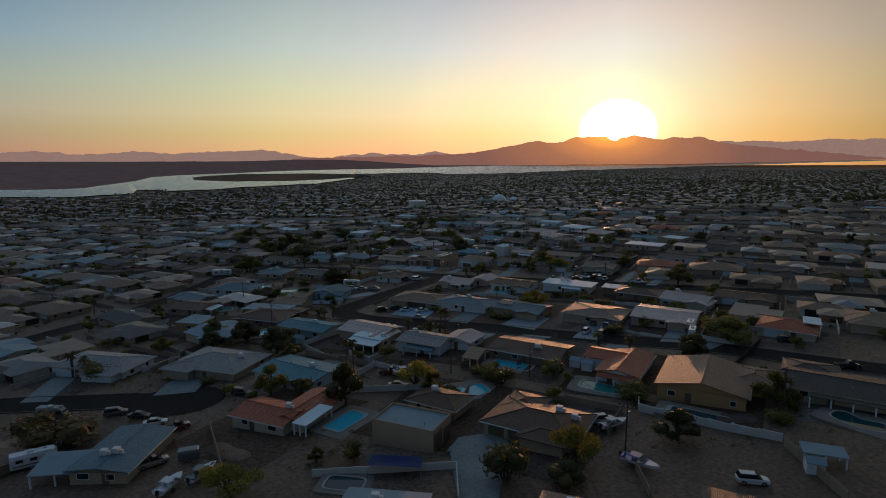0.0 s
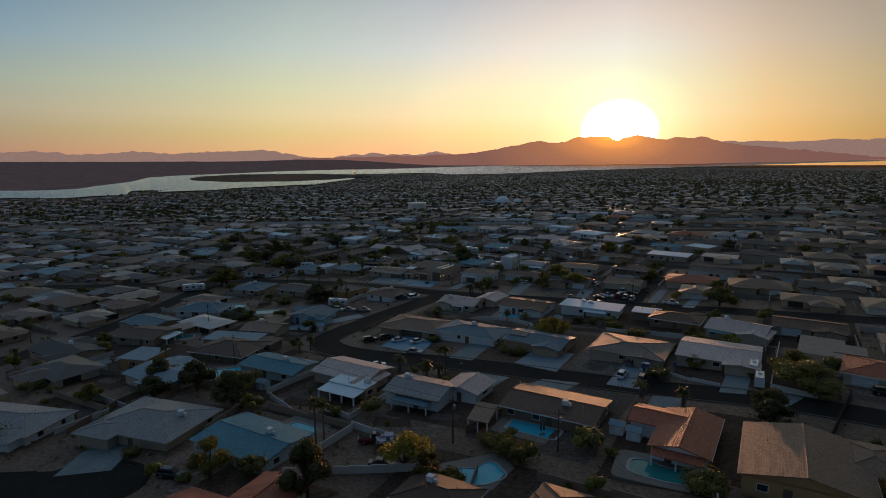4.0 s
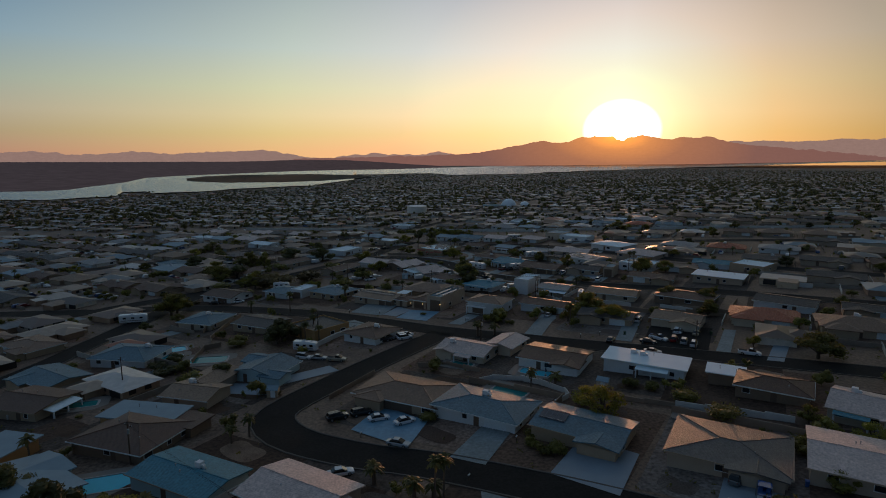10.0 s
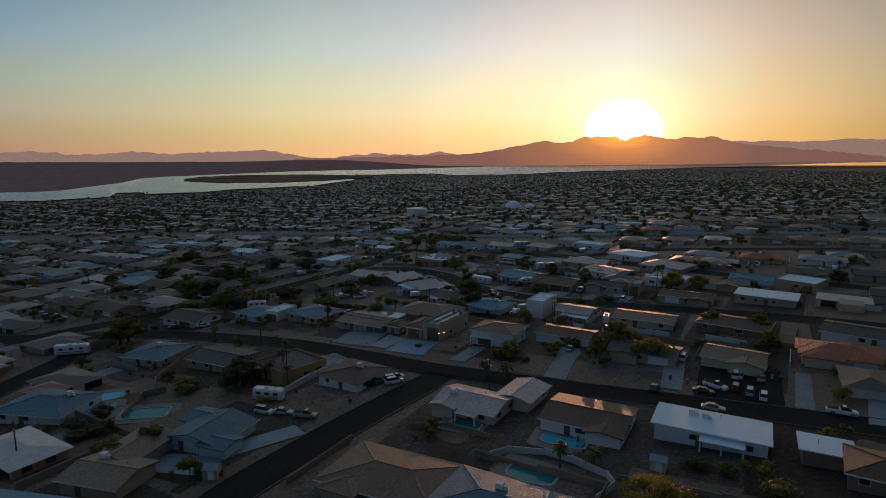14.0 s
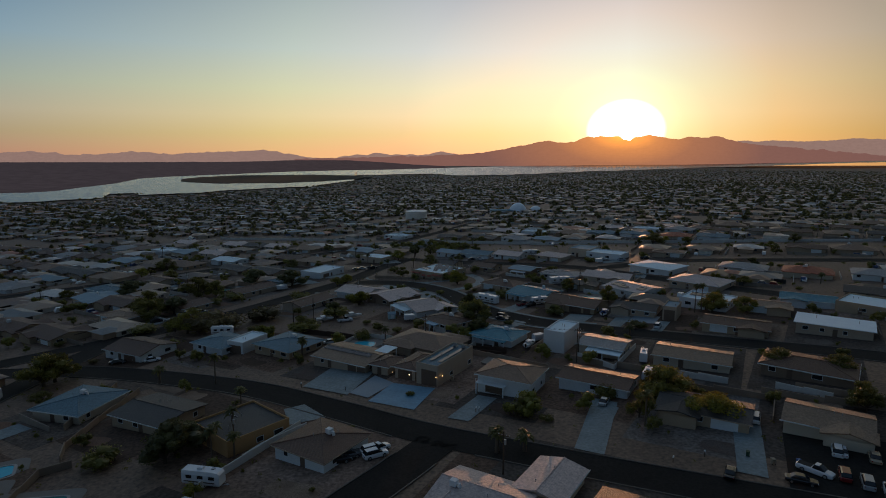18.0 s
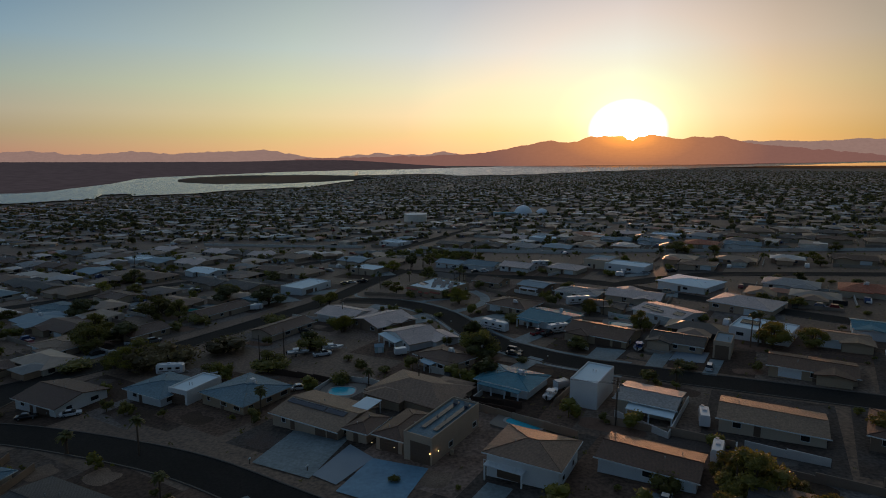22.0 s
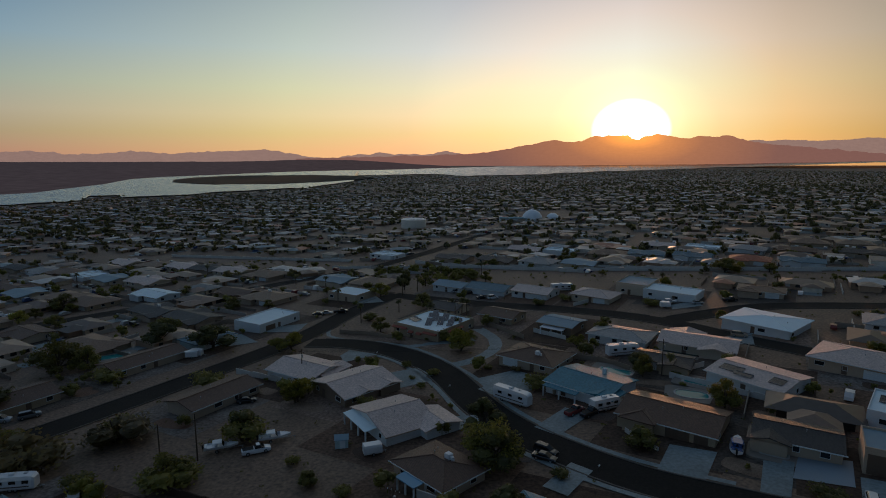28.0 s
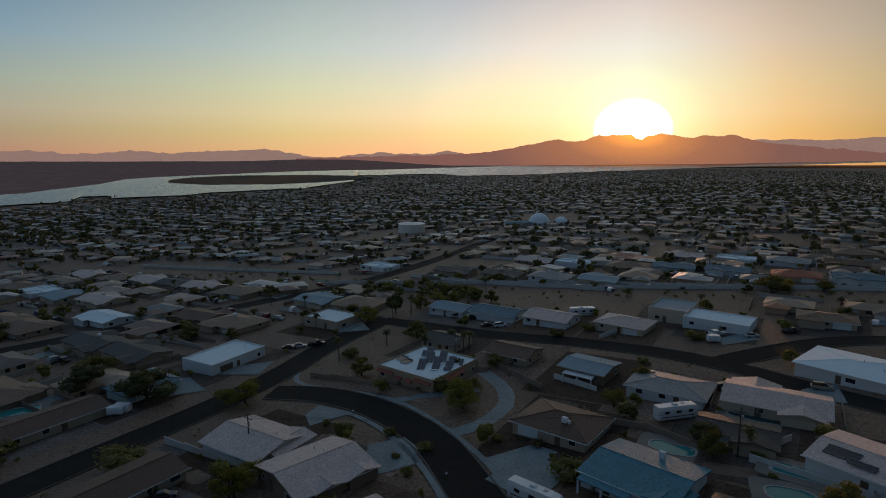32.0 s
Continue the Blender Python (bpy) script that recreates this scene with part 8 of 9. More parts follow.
vehicle("boat", "white", 25.8, 334.4, 60)
vehicle("boxtrailer", "silver", 29.0, 339.7, 30)
vehicle("pickup", "silver", -103.5, 391.8, 10)
vehicle("suv", "grey", -97.7, 394.0, 40)
vehicle("sedan", "black", -47.5, 399.4, 20)
vehicle("motorhome", "white", 51.2, 425.6, 15)
vehicle("pickup", "white", 69.9, 439.7, 10)
vehicle("suv", "black", 68.3, 441.3, 20)
vehicle("boxtrailer", "white", 82.0, 479.0, 0)
vehicle("boat", "white", 85.5, 484.7, 10)
vehicle("sedan", "silver", 95.4, 483.0, 10)
vehicle("boxtrailer", "white", -77.0, 438.8, 0)
vehicle("suv", "tan", 90.6, 439.5, -20)
vehicle("sedan", "silver", -46.9, 488.3, 10)
vehicle("sedan", "black", -49.8, 486.8, 10)
vehicle("pickup", "black", -41.6, 489.6, 20)
vehicle("suv", "white", 19.4, 504.5, 20)
vehicle("sedan", "black", 14.9, 505.8, 20)
vehicle("sedan", "silver", 4.2, 520.1, 30)
vehicle("suv", "black", 9.8, 516.0, 20)
vehicle("motorhome", "white", 50.1, 515.3, 10)
vehicle("motorhome", "white", 17.0, 394.0, -40)
vehicle("pickup", "black", 109.1, 485.9, 10)
vehicle("sedan", "white", -26.5, 595.4, 0)

# ---- more garden trees and shrubs ----
tree("mesquite", -112.7, 427.5, 9.8, 1.4)
tree("mesquite", -115.1, 388.3, 9.1, 1.3)
tree("ficus", -148.3, 435.5, 8.2, 1.4)
tree("shrub", -92.8, 418.0, 4.3, 1.6)
tree("mesquite", -151.1, 481.4, 5.9, 1.3)
tree("shrub", -107.4, 367.0, 4.0, 2.0)
tree("mesquite", 96.3, 371.2, 6.7, 1.2)
tree("mesquite", 104.2, 364.9, 6.3, 1.3)
tree("shrub", 21.9, 360.0, 2.0, 1.4)
tree("mesquite", -105.0, 428.1, 7.7, 1.2)
tree("mesquite", 51.4, 407.8, 6.2, 0.8)
tree("paloverde", 40.0, 432.8, 4.7, 1.2)
tree("shrub", 24.2, 402.8, 3.6, 1.6)
tree("mesquite", 62.8, 387.1, 6.9, 0.9)
tree("shrub", -2.3, 414.6, 1.9, 1.5)
tree("shrub", -28.1, 476.9, 3.1, 1.6)
tree("mesquite", -161.8, 543.1, 5.4, 1.4)
tree("mesquite", -168.2, 513.5, 7.3, 1.6)
tree("mesquite", 132.5, 542.7, 8.5, 1.6)
tree("hedge", -80.1, 248.6, 2.6, 1.6)
tree("hedge", -77.9, 255.4, 2.7, 1.6)
tree("mesquite", -124.2, 398.6, 6.2, 1.4)
tree("mesquite", -95.5, 367.1, 5.4, 1.4)
tree("paloverde", -50.0, 172.4, 5.7, 1.3)
tree("mesquite", 71.9, 200.1, 4.0, 1.3)
tree("mesquite", 96.5, 237.0, 8.2, 1.4)
tree("mesquite", 62.9, 176.4, 3.6, 1.4)
tree("mesquite", 56.3, 290.0, 3.8, 1.4)
tree("mesquite", 48.3, 295.9, 5.6, 1.0)
tree("ficus", 9.7, 379.1, 7.5, 1.2)
tree("shrub", 37.4, 293.2, 3.4, 1.2)
tree("mesquite", -92.2, 374.3, 7.2, 1.6)
tree("mesquite", -129.7, 414.3, 4.7, 1.6)
tree("paloverde", -49.4, 450.3, 3.7, 1.4)
tree("mesquite", -99.7, 466.3, 7.0, 1.6)
tree("ficus", -51.7, 277.1, 5.6, 1.5)
tree("mesquite", 41.6, 282.6, 6.2, 0.9)
tree("mesquite", -9.2, 494.5, 6.1, 1.4)
tree("paloverde", 7.9, 445.5, 3.6, 1.4)
tree("mesquite", 98.6, 376.3, 5.1, 1.2)
tree("ficus", -68.7, 168.9, 6.7, 1.1)
tree("shrub", 64.5, 106.5, 3.0, 1.4)
tree("mesquite", 27.7, 136.4, 3.3, 1.0)
tree("shrub", 8.2, 139.9, 2.6, 1.2)

# ---- trees among the houses further off ----
rng = random.Random(5)
spots = 0
for _ in range(4000):
    y = rng.uniform(130, 640)
    x = rng.uniform(-0.8, 0.8) * y
    if abs(x) < 0.30 * y and y < 500 or not clear(x, y, 1.5) or off_road(x, y) < 2 or on_drive(x, y):
        continue
    k = rng.random()
    if k < 0.14:
        palm(x, y, rng.choice((4.0, 6.0, 8.0)))
    elif k < 0.6:
        tree(rng.choice(("mesquite", "ficus", "paloverde", "mesquite")), x, y, rng.uniform(3.2, 6.0), rng.uniform(1.0, 1.4))
    else:
        tree(rng.choice(("shrub", "shrub", "dryshrub")), x, y, rng.uniform(1.0, 2.2), 1.4)
    PLACED.append((x, y, 3.5))
    spots += 1
    if spots > 190:
        break

# shrubs and small trees in the yards, too many to tell apart
grove, bright = Shape(), Shape()
for i, (x0, y0, r_) in enumerate(list(PLACED)):
    if r_ < 6:
        continue
    for _ in range(4):
        a, b = rng.uniform(-12.5, 12.5), rng.choice((-11, 10, 13, 15, -14)) + rng.uniform(-2, 2)
        x, y = x0 + a * UX - b * UY, y0 + a * UY + b * UX
        if off_road(x, y) < 1.5 or on_drive(x, y) or not all(math.hypot(x - p, y - q) > min(c, 11.5) for p, q, c in PLACED):
            continue
        h = rng.choice((0.8, 1.2, 1.5, 2.2, 3.2, 4.2))
        z = ground_z(x, y)
        s = bright if rng.random() < 0.4 else grove
        for k in range(2 + int(h)):
            q = h * rng.uniform(0.28, 0.42)
            c = (x + rng.uniform(-0.35, 0.35) * h, y + rng.uniform(-0.35, 0.35) * h, z + h * rng.uniform(0.35, 0.75))
            leaf_core(s, c, q * 0.7, rng)
            leaf_clumps(s, c, (q, q, q * 0.85), 34, 0.10 + 0.035 * h, rng, 0.4)
        if h > 2:
            s.tube((x, y, z - 0.3), (x, y, z + h * 0.5), 0.09, 0.06, 5)
for _ in range(150):
    x = rng.uniform(-160, 320)
    y = bend(WASH_WALL, x) - rng.uniform(3, 25)
    if off_road(x, y) < 2 or not clear(x, y, 0.0):
        continue
    h = rng.uniform(0.7, 1.8)
    if _ < 34:
        x, h = rng.uniform(-38, 14), rng.uniform(3.0, 5.5)
        y = bend(WASH_WALL, x) - 48 + 0.4 * (x + 38) + rng.uniform(-8, 8)
        if off_road(x, y) < 4 or not clear(x, y, 1.0):
            continue
    s = bright if rng.random() < 0.55 else grove
    for k in range(3 + int(h)):
        q = h * rng.uniform(0.28, 0.42)
        c = (x + rng.uniform(-0.5, 0.5) * h, y + rng.uniform(-0.5, 0.5) * h, ground_z(x, y) + h * rng.uniform(0.3, 0.7))
        leaf_core(s, c, q * 0.7, rng)
        leaf_clumps(s, c, (q, q, q * 0.85), 30, 0.14 + 0.035 * h, rng, 0.4)
tagged(new("garden_shrubs", grove.mesh("garden_shrubs", LEAF["green"])), "green shrubs and small trees round the houses", "shrubs", kind="stuff")
tagged(new("garden_shrubs", bright.mesh("garden_shrubs", LEAF["yellow"])), "yellow-green shrubs and small trees round the houses", "shrubs", kind="stuff")

# beds of darker or paler gravel in the front yards
BED = material("bed_gravel", (0.12, 0.066, 0.044), 0.9, vary=0.35, scale=0.9, fine=4.0, stains=0.3, rand=0.55)
for node in BED.node_tree.nodes:
    if node.type == "MIX":
        tones = BED.node_tree.nodes.new("ShaderNodeValToRGB")
        tones.color_ramp.interpolation = "CONSTANT"
        shades = ((0.22, 0.14, 0.09), (0.25, 0.22, 0.19), (0.10, 0.07, 0.055), (0.30, 0.22, 0.16), (0.09, 0.085, 0.08), (0.17, 0.10, 0.07))
        while len(tones.color_ramp.elements) < len(shades):
            tones.color_ramp.elements.new(0.5)
        for k, shade in enumerate(shades):
            tones.color_ramp.elements[k].position, tones.color_ramp.elements[k].color = k / len(shades), (*shade, 1)
        pick = BED.node_tree.nodes.new("ShaderNodeObjectInfo")
        BED.node_tree.links.new(pick.outputs["Random"], tones.inputs[0])
        BED.node_tree.links.new(tones.outputs[0], node.inputs[7])
for i, (x0, y0, r_) in enumerate(PLACED[:SET_BY_HAND]):
    for b in (-13.0, 13.0):
        a = rng.uniform(-7, 7)
        x, y = x0 + a * UX - b * UY, y0 + a * UY + b * UX
        if off_road(x, y) < 4 or on_drive(x, y) or not all(math.hypot(x - p, y - q) > min(c, 11.5) for p, q, c in PLACED):
            continue
        rim_ = blob(x, y, ROT + rng.uniform(-20, 20), rng.uniform(6, 11), rng.uniform(3.5, 6), 0.85, 28, rng.uniform(0, 0.25))
        lift = 0.075 + 0.002 * (i % 8)
        vs = [(p, q, ground_z(p, q) + lift) for p, q in rim_] + [(x, y, ground_z(x, y) + lift + 0.02)]
        setting("ground_bed", Shape().add(vs, [(k, (k + 1) % 28, 28) for k in range(28)]), BED, "gravel bed of another colour in a yard", "gravel bed")

# low scrub strewn over the gravel
scrub = Shape()
n_scrub = 0
while n_scrub < 2600:
    y = rng.uniform(95, 640)
    x = rng.uniform(-0.75, 0.75) * y
    if not clear(x, y, -1.0) or off_road(x, y) < 1.2 or on_drive(x, y):
        n_scrub += 0.2
        continue
    h = rng.uniform(0.25, 0.8)
    z = ground_z(x, y)
    leaf_clumps(scrub, (x, y, z + h * 0.5), (h, h, h * 0.6), 9, h * 0.35, rng, 0.1)
    n_scrub += 1
tagged(new("desert_scrub", scrub.mesh("desert_scrub", LEAF["green"])), "small scattered desert shrubs on gravel", "scrub", kind="stuff")

# ---- landmarks and single pieces ----
def tank(x, y, r, h):
    t = thing("water_tank", "round cream water tank with a low domed lid", "water tank", at=on_ground(x, y))
    s = Shape().tube((0, 0, -1), (0, 0, h), r, r, 48)
    part("shell", s, material("tank_paint", (0.82, 0.77, 0.68), 0.6, stains=0.12), t)
    top = Shape()
    vs = [(r * math.cos(2 * math.pi * i / 48), r * math.sin(2 * math.pi * i / 48), h + 0.05) for i in range(48)]
    vs += [(0.5 * a, 0.5 * b, h + 0.9) for a, b, c in vs] + [(0, 0, h + 1.2)]
    top.add(vs, [(i, (i + 1) % 48, (i + 1) % 48 + 48, i + 48) for i in range(48)] + [(i + 48, (i + 1) % 48 + 48, 96) for i in range(48)])
    part("lid", top, METALW, t)
    rail = Shape()
    for i in range(48):
        a, b = 2 * math.pi * i / 48, 2 * math.pi * (i + 1) / 48
        rail.tube(((r - 0.2) * math.cos(a), (r - 0.2) * math.sin(a), h + 1.0), ((r - 0.2) * math.cos(b), (r - 0.2) * math.sin(b), h + 1.0), 0.04, 0.04, 4)
    part("rim_rail", rail, GREYMETAL, t)
    part("vent", Shape().tube((0, 0, h + 1.1), (0, 0, h + 2.3), 0.5, 0.3, 10), GREYMETAL, t)


def dome(x, y, r, h, label):
    t = thing("dome_building", label, "dome", "white domes", at=on_ground(x, y))
    vs, fs = [], []
    n, m = 36, 10
    for j in range(m + 1):
        a = math.pi / 2 * j / m
        for i in range(n):
            b = 2 * math.pi * i / n
            vs.append((r * math.cos(a) * math.cos(b), r * math.cos(a) * math.sin(b), h * math.sin(a) - (1.5 if j == 0 else 0)))
    for j in range(m):
        for i in range(n):
            fs.append((j * n + i, j * n + (i + 1) % n, (j + 1) * n + (i + 1) % n, (j + 1) * n + i))
    ob = part("shell", Shape().add(vs, fs), material("dome_paint", (0.80, 0.86, 0.90), 0.5, stains=0.08), t)
    for f in ob.data.polygons:
        f.use_smooth = True
    part("entrance", Shape().box(0, -r - 0.5, -1.2, 5, 3, 4.2), WALL["white"], t)


tank(-36.4, 836, 12.2, 8.0)
dome(82, 860, 10.5, 11.0, "large smooth white dome building")
dome(103, 862, 7.0, 6.5, "smaller smooth white dome building")
house(62, 858, 0, 26, 12, h=3.5, roof="gable", mat="teal", wall="white", pitch=0.12, label="long low hall with teal roof beside the domes", panes=False)


def solar_panels(hx, hy, rot, rows, z, tilt=8.0):
    """Panel tables on a roof; rows of (x, y, count across, count deep) in the house's own axes."""
    c, s = math.cos(radians(rot)), math.sin(radians(rot))
    base = ground_z(hx, hy)
    for lx, ly, nx, ny, turn in rows:
        t = thing("solar_array", "dark blue solar panels in an aluminium frame on a roof", "solar panel", "solar panels", at=pose(hx + lx * c - ly * s, hy + lx * s + ly * c, base + z, 0, 0, rot + turn))
        for i in range(nx):
            for j in range(ny):
                u, v = (i - (nx - 1) / 2) * 1.05, (j - (ny - 1) / 2) * 1.7
                p = part("panel", Shape().box(0, 0, 0, 1.0, 1.65, 0.04), SOLAR, t)
                p.matrix_local = pose(u, v, 0.25 + math.sin(radians(tilt)) * v, tilt, 0, 0)
        part("rail", Shape().box(0, -ny * 0.7, -0.05, nx * 1.05, 0.06, 0.2), GREYMETAL, t)
        part("rail", Shape().box(0, ny * 0.7, -0.05, nx * 1.05, 0.06, 0.45 + ny * 0.1), GREYMETAL, t)


solar_panels(-3.5, 458.3, -36, [(-4.5, 4.5, 2, 2, 30), (-1.0, 2.0, 2, 4, 30), (1.5, 4.5, 2, 4, 30), (0.5, -3.5, 2, 4, 30), (3.5, -1.0, 2, 5, 30), (4.5, 5.0, 2, 2, 30), (6.0, 1.5, 2, 2, 30), (7.6, 4.8, 1, 2, 30), (7.6, -1.5, 2, 1, 30), (-5.5, 8.0, 2, 2, 30)], 3.65, 12)
solar_panels(-3.5, 458.3, -36, [(-7.4, -2.2, 2, 2, 0), (-5.0, -3.2, 2, 2, 0)], 3.5, 3)
solar_panels(27.5, 198.1, -32, [(-5.5, -1.5, 5, 2, 0)], 3.32, 9)
solar_panels(-25.3, 325.7, -29, [(-3.5, -1.5, 10, 1, 0), (4.6, -1.5, 5, 1, 0)], 3.48, 9)
solar_panels(0.9, 313.6, -30.3, [(-1.0, 1, 1, 8, 0), (1.6, 1, 1, 8, 0)], 5.1, 0)
solar_panels(76, 399.5, -52, [(-4.6, -3.4, 5, 2, 0), (1.2, -2.0, 4, 2, 0), (6.0, -3.4, 3, 2, 0), (-1.0, -5.2, 4, 1, 0)], 3.6, 8)
solar_panels(96, 376, -40, [(-4, 1, 5, 2, 0), (3, 0, 4, 2, 0)], 3.3, 8)


def cover(x, y, rot, w, d, h, mat, label, lean=0.1):
    """A roof on posts."""
    t = thing("patio_shelter", label, "patio cover", at=on_ground(x, y, rot))
    part("cover", Shape().extrude([(-d / 2, h), (d / 2, h + lean * d), (d / 2, h + lean * d + 0.14), (-d / 2, h + 0.14)], "x", -w / 2, w / 2), mat, t)
    for sx in (-1, 0, 1):
        for sy in (-1, 1):
            part("post", Shape().box(sx * (w / 2 - 0.3), sy * (d / 2 - 0.3), -0.8, 0.25, 0.25, h + 0.75 + (lean * (d - 0.4) if sy > 0 else 0)), TRIM, t)


cover(-26.3, 112.6, -24, 3.4, 9.3, 2.5, ROOF["white"], "white flat patio cover on posts beside a pool", 0.02)
cover(8.1, 147.7, -22, 4.5, 7.0, 2.4, ROOF["sand"], "tan slatted ramada roof on posts by the pool", 0.12)
cover(-3.9, 356.6, -46, 5, 3.2, 2.3, plain("blue_sheet", (0.10, 0.28, 0.42), 0.4), "blue sheet-metal patio roof on posts", 0.05)
cover(-66.5, 96, 8, 8.5, 7.0, 2.3, ROOF["grey"], "blue-grey sheet-metal patio roof on posts", 0.1)
# the lots under the start of the flight
house(-58.5, 101, -2, 10, 16, roof="gable", along="y", mat="blue_grey", wall="tan", pitch=0.112, label="tan house with low blue-grey roof, yard full of boats and trailers")
cooler(-58.5, 101, -2, -1.5, -3.5, 10, 16, 2.6, "gable", "y", 0.112)
cooler(-58.5, 101, -2, 0.5, -3, 10, 16, 2.6, "gable", "y", 0.112)
house(-8.8, 77, -8, 12, 10, roof="gable", mat="grey", wall="cream", pitch=0.096, label="cream house with pale grey roof and a cooler on it")
cooler(-8.8, 77, -8, -1.5, 2.5, 12, 10, 2.6, "gable", "x", 0.096)
house(20, 73, -20, 14, 9, roof="gable", mat="sand", wall="beige", pitch=0.128, label="beige house with sand-coloured roof")
cooler(20, 73, -20, -3, 2, 14, 9, 2.6, "gable", "x", 0.128)
house(43, 72, -25, 15, 9, roof="gable", mat="dark", wall="beige", pitch=0.144, label="beige house with dark shingle roof")
cover(62.6, 90.5, -20, 6.5, 3.8, 2.2, ROOF["grey"], "small shed roof of grey sheet metal on posts", 0.05)
cover(105, 162.5, 60, 8, 4.5, 3.6, ROOF["white"], "white open shelter roof over a parked motorhome", 0.02)
pool(-16.2, 89.7, -10, 7, 4.5, 0.7, 0.0, "dark", 1.0)
awning = thing("shade_sail", "dark blue fabric shade sail stretched over the yard", "shade sail", at=on_ground(-8, 92.7, -6))
sail = Shape()
sv2 = [((i / 8 - 0.5) * 9, (j / 4 - 0.5) * 3.6, 2.3 - 0.5 * math.sin(math.pi * i / 8) * math.sin(math.pi * j / 4)) for j in range(5) for i in range(9)]
sail.add(sv2, [(j * 9 + i, j * 9 + i + 1, (j + 1) * 9 + i + 1, (j + 1) * 9 + i) for j in range(4) for i in range(8)])
part("fabric", sail, plain("blue_fabric", (0.015, 0.035, 0.13), 0.8), awning)
for sx in (-4.5, 4.5):
    for sy in (-1.8, 1.8):
        part("post", Shape().tube((sx, sy, -0.5), (sx, sy, 2.35), 0.05, 0.05, 6), GREYMETAL, awning)
cover(-16.2, 327.5, -27, 4.2, 5.6, 2.9, ROOF["white"], "flat white patio roof on posts", 0.02)
# the white balcony over the garage of the two-storey house
bal = thing("balcony", "white balcony with railing over a garage", "balcony", at=on_ground(17, 302, -28))
part("slab", Shape().box(-2.8, -6.3, 2.5, 7.2, 1.8, 0.18), TRIM, bal)
for i in range(13):
    part("baluster", Shape().box(-6.3 + i * 0.585, -7.12, 2.68, 0.06, 0.06, 0.85), TRIM, bal)
part("handrail", Shape().box(-2.8, -7.12, 3.53, 7.2, 0.09, 0.07), TRIM, bal)
for u in (-6.2, 0.6):
    part("post", Shape().box(u, -7.0, -0.8, 0.25, 0.25, 3.3), TRIM, bal)


def bin_(x, y, rot, color):
    c = {"blue": (0.03, 0.10, 0.28), "dark green": (0.02, 0.06, 0.03), "tan": (0.30, 0.24, 0.17)}[color]
    t = thing("wheelie_bin", f"{color} plastic wheelie bin standing by a drive", "bin", "wheelie bins", at=on_ground(x, y, rot, 0.05))
    m = plain(f"{color}_plastic", c, 0.5)
    part("body", Shape().add([(-0.25, -0.28, 0.08), (0.25, -0.28, 0.08), (0.25, 0.24, 0.08), (-0.25, 0.24, 0.08), (-0.3, -0.36, 1.0), (0.3, -0.36, 1.0), (0.3, 0.34, 1.0), (-0.3, 0.34, 1.0)],
                             [(3, 2, 1, 0), (0, 1, 5, 4), (1, 2, 6, 5), (2, 3, 7, 6), (3, 0, 4, 7), (4, 5, 6, 7)]), m, t)
    part("lid", Shape().extrude([(-0.4, 1.01), (0.38, 1.01), (0.36, 1.07), (-0.1, 1.13), (-0.38, 1.06)], "x", -0.32, 0.32), m, t)
    for sx in (-0.27, 0.27):
        part("wheel", Shape().tube((sx - 0.03, 0.28, 0.12), (sx + 0.03, 0.28, 0.12), 0.12, 0.12, 8), TYRE, t)


def mailbox(x, y):
    t = thing("mailbox", "small pale mailbox on a post by the street", "mailbox", "mailboxes", at=on_ground(x, y, 60))
    part("post", Shape().box(0, 0, -0.3, 0.12, 0.12, 1.35), WOOD, t)
    part("box", Shape().extrude([(-0.11, 1.05), (0.11, 1.05), (0.11, 1.2), (0.06, 1.29), (-0.06, 1.29), (-0.11, 1.2)], "x", -0.26, 0.26), METALW, t)


def shed(x, y, rot, color):
    t = thing("garden_shed", f"small {color} garden shed with gable roof", "shed", "garden sheds", at=on_ground(x, y, rot))
    part("wall", Shape().box(0, 0, -0.4, 2.6, 2.2, 2.35).extrude([(-1.1, 1.9), (1.1, 1.9), (0, 2.5)], "x", -1.3, 1.3), WALL[color] if color in WALL else WALL["cream"], t)
    part("roof", Shape().extrude([(-1.35, 1.85), (0, 2.55), (1.35, 1.85), (1.35, 1.93), (0, 2.65), (-1.35, 1.93)], "x", -1.45, 1.45), ROOF["grey"], t)
    part("door", Shape().box(0.2, -1.13, 0.05, 1.1, 0.06, 1.75), TRIM, t)


def wall_lamp(x, y, h):
    t = thing("wall_lamp", "small lit amber lamp on a garage wall", "wall lamp", "wall lamps", at=on_ground(x, y, -30))
    part("bulb", Shape().tube((0, 0, h), (0, 0, h + 0.16), 0.09, 0.09, 8), plain("lit_bulb", (1.0, 0.62, 0.25), 0.4, glow=6.0), t)
    part("bracket", Shape().box(0, 0.12, h - 0.05, 0.1, 0.3, 0.05).box(0, 0, h + 0.17, 0.2, 0.2, 0.05), TYRE, t)


def parasol(x, y):
    t = thing("parasol", "closed dark garden parasol by a pool", "parasol", "parasols", at=on_ground(x, y))
    part("pole", Shape().tube((0, 0, -0.2), (0, 0, 2.7), 0.03, 0.03, 6), GREYMETAL, t)
    part("canopy", Shape().tube((0, 0, 1.1), (0, 0, 2.6), 0.24, 0.06, 10), plain("grey_canvas", (0.05, 0.06, 0.08), 0.9), t)
    part("base", Shape().tube((0, 0, 0.02), (0, 0, 0.35), 0.35, 0.3, 12), CONCRETE, t)


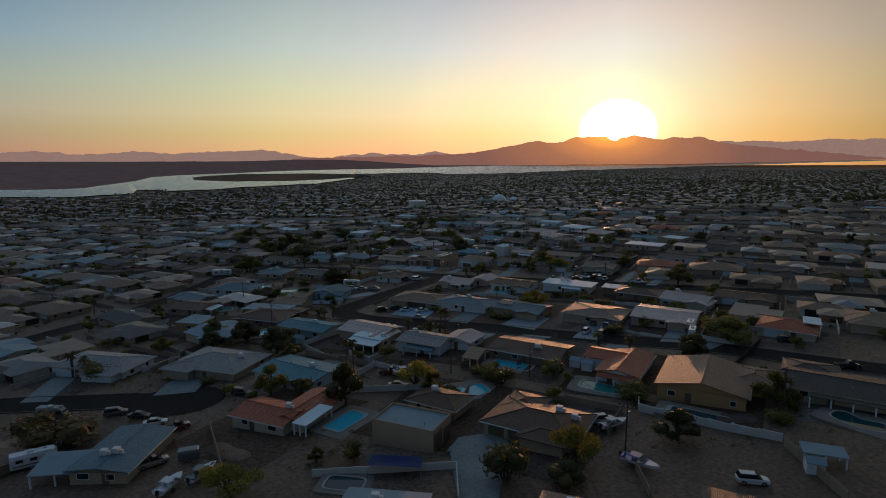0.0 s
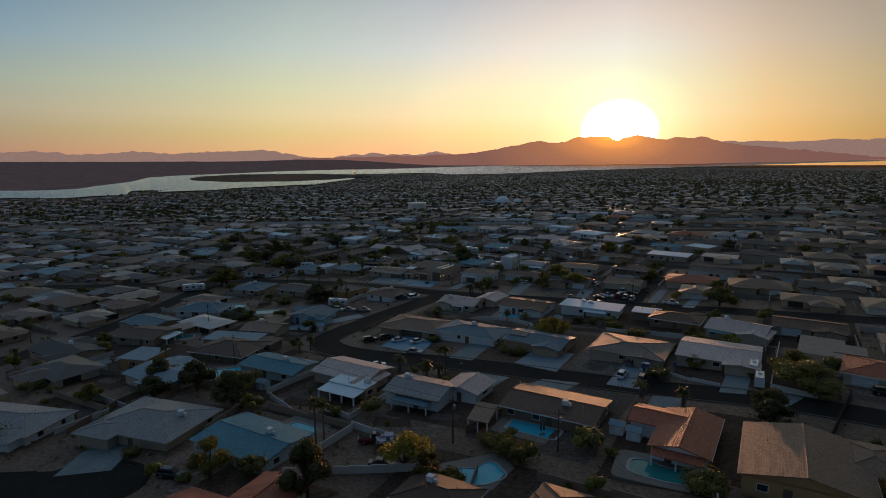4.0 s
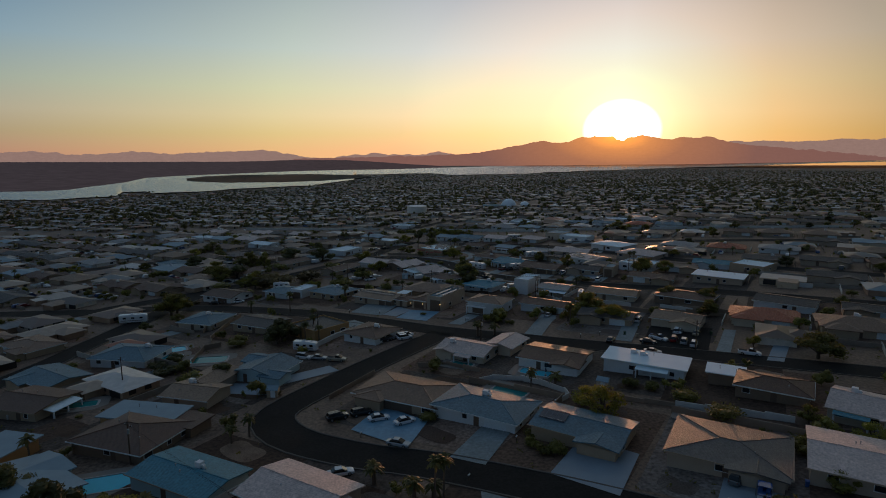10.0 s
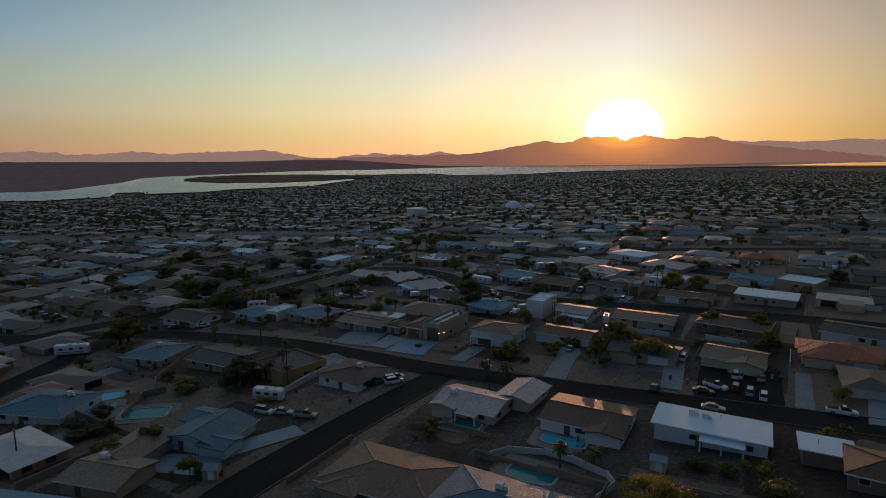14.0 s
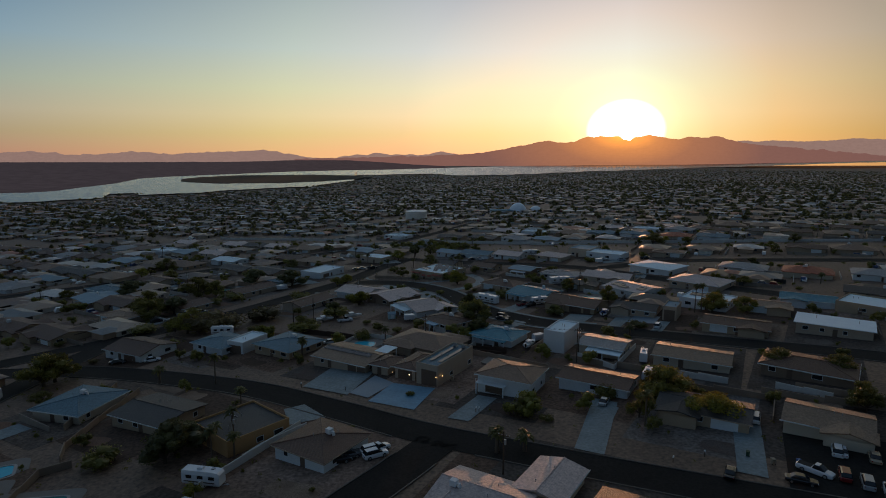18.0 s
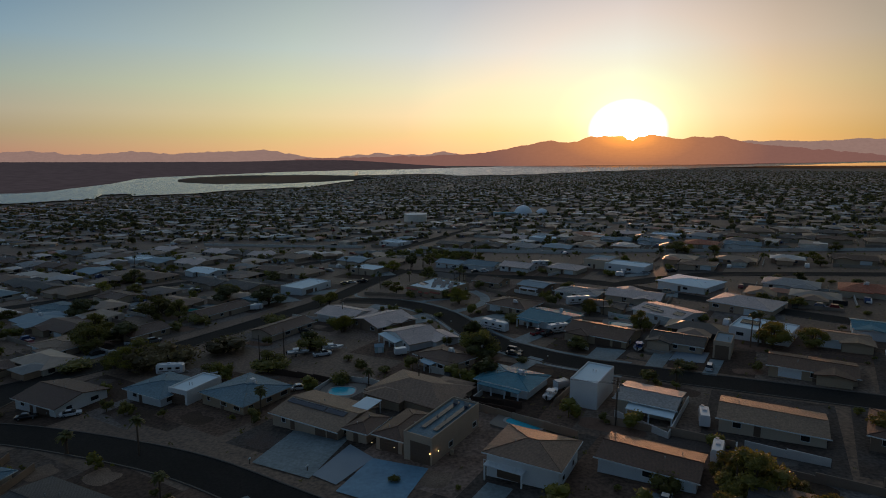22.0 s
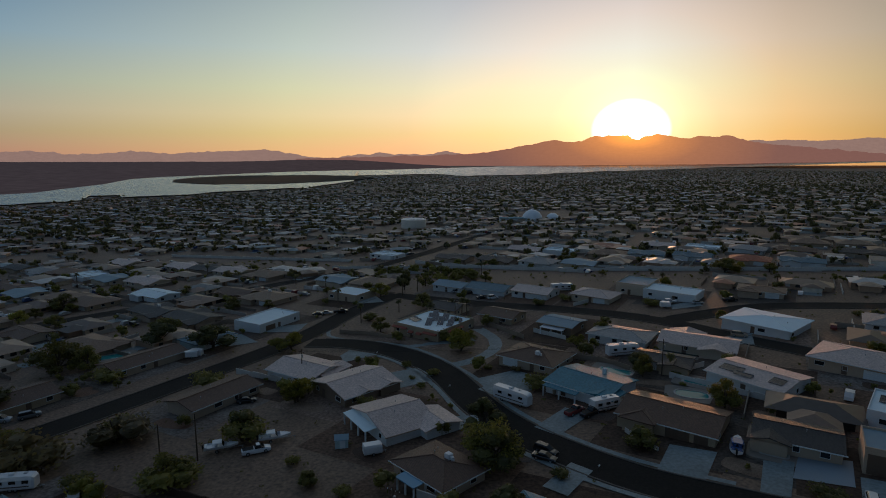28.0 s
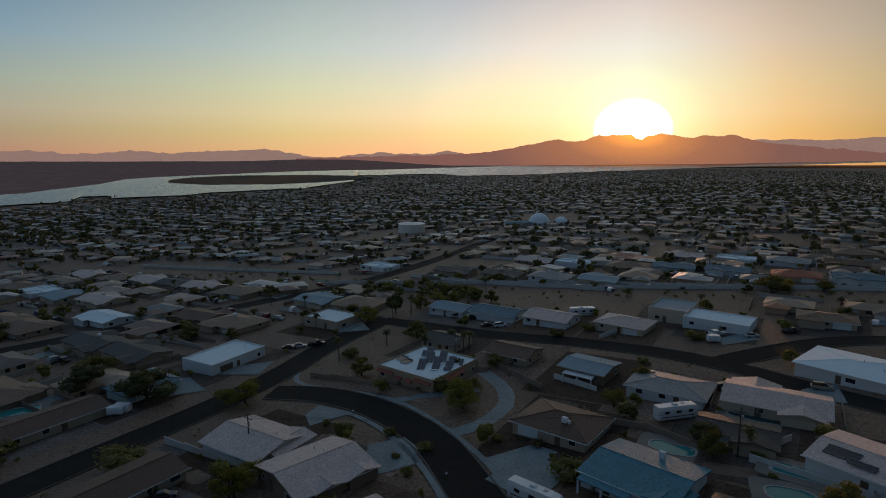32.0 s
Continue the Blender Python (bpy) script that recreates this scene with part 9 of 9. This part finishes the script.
garden_wall([(-6.8, 338.0), (10.7, 327.9), (16.4, 324.9)], 1.8, FENCEWOOD, "dark brown wooden board fence")
garden_wall([(-4.9, 338.3), (6.8, 332.5), (18.3, 328.4)], 1.8, FENCEWOOD, "dark brown wooden board fence")
garden_wall([(-10.3, 230.8), (8.5, 221.6)], 1.6, FENCEWOOD, "dark brown wooden board fence")
garden_wall([(59.4, 123.6), (86.5, 154.9)], 1.5, FENCEWOOD, "dark iron garden fence with white finials")
garden_wall([(-67.5, 598.7), (44.6, 577.3), (123.2, 554.6), (176.6, 540.3)], 1.7, PALEBLOCK, "long pale wall along the dry wash", 12.0)
bin_(62.1, 261.0, 0, "blue")
bin_(79.8, 261.2, 37, "dark green")
bin_(2.6, 308.1, 74, "tan")
bin_(47.0, 383.1, 111, "blue")
bin_(55.2, 264.5, 148, "dark green")
bin_(58.0, 261.5, 185, "tan")
bin_(-54.5, 96.0, 222, "blue")
bin_(41.0, 342.2, 259, "dark green")
bin_(27.4, 398.0, 296, "tan")
bin_(58.0, 177.6, 333, "blue")
mailbox(41.0, 164.1)
mailbox(4.8, 183.1)
mailbox(18.2, 168.0)
mailbox(47.7, 264.9)
mailbox(-35.6, 307.2)
mailbox(41.5, 263.3)
mailbox(29.2, 361.5)
mailbox(-19.7, 432.9)
mailbox(2.3, 403.4)
mailbox(7.7, 288.0)
mailbox(-23.8, 303.7)
mailbox(8.4, 287.9)
mailbox(14.4, 196.8)
mailbox(16.6, 375.1)
mailbox(-16.0, 201.0)
shed(35.8, 139.4, -30, "white")
shed(37.7, 222.7, -30, "cream")
shed(33.5, 142.3, -30, "white")
shed(-40.6, 225.4, 0, "tan")
shed(-19.3, 374.5, 10, "teal")
shed(-24.1, 184.4, -30, "teal")
shed(59.7, 88.0, -20, "white")
shed(-44.0, 173.7, -20, "teal")
wall_lamp(-8.2, 307.6, 2.2)
wall_lamp(-1.4, 304.0, 2.4)
wall_lamp(0.2, 305.2, 2.4)
wall_lamp(-12.8, 309.9, 2.2)
parasol(25.8, 231.9)
parasol(19.5, 142.6)
parasol(18.9, 142.4)
parasol(57.9, 206.1)
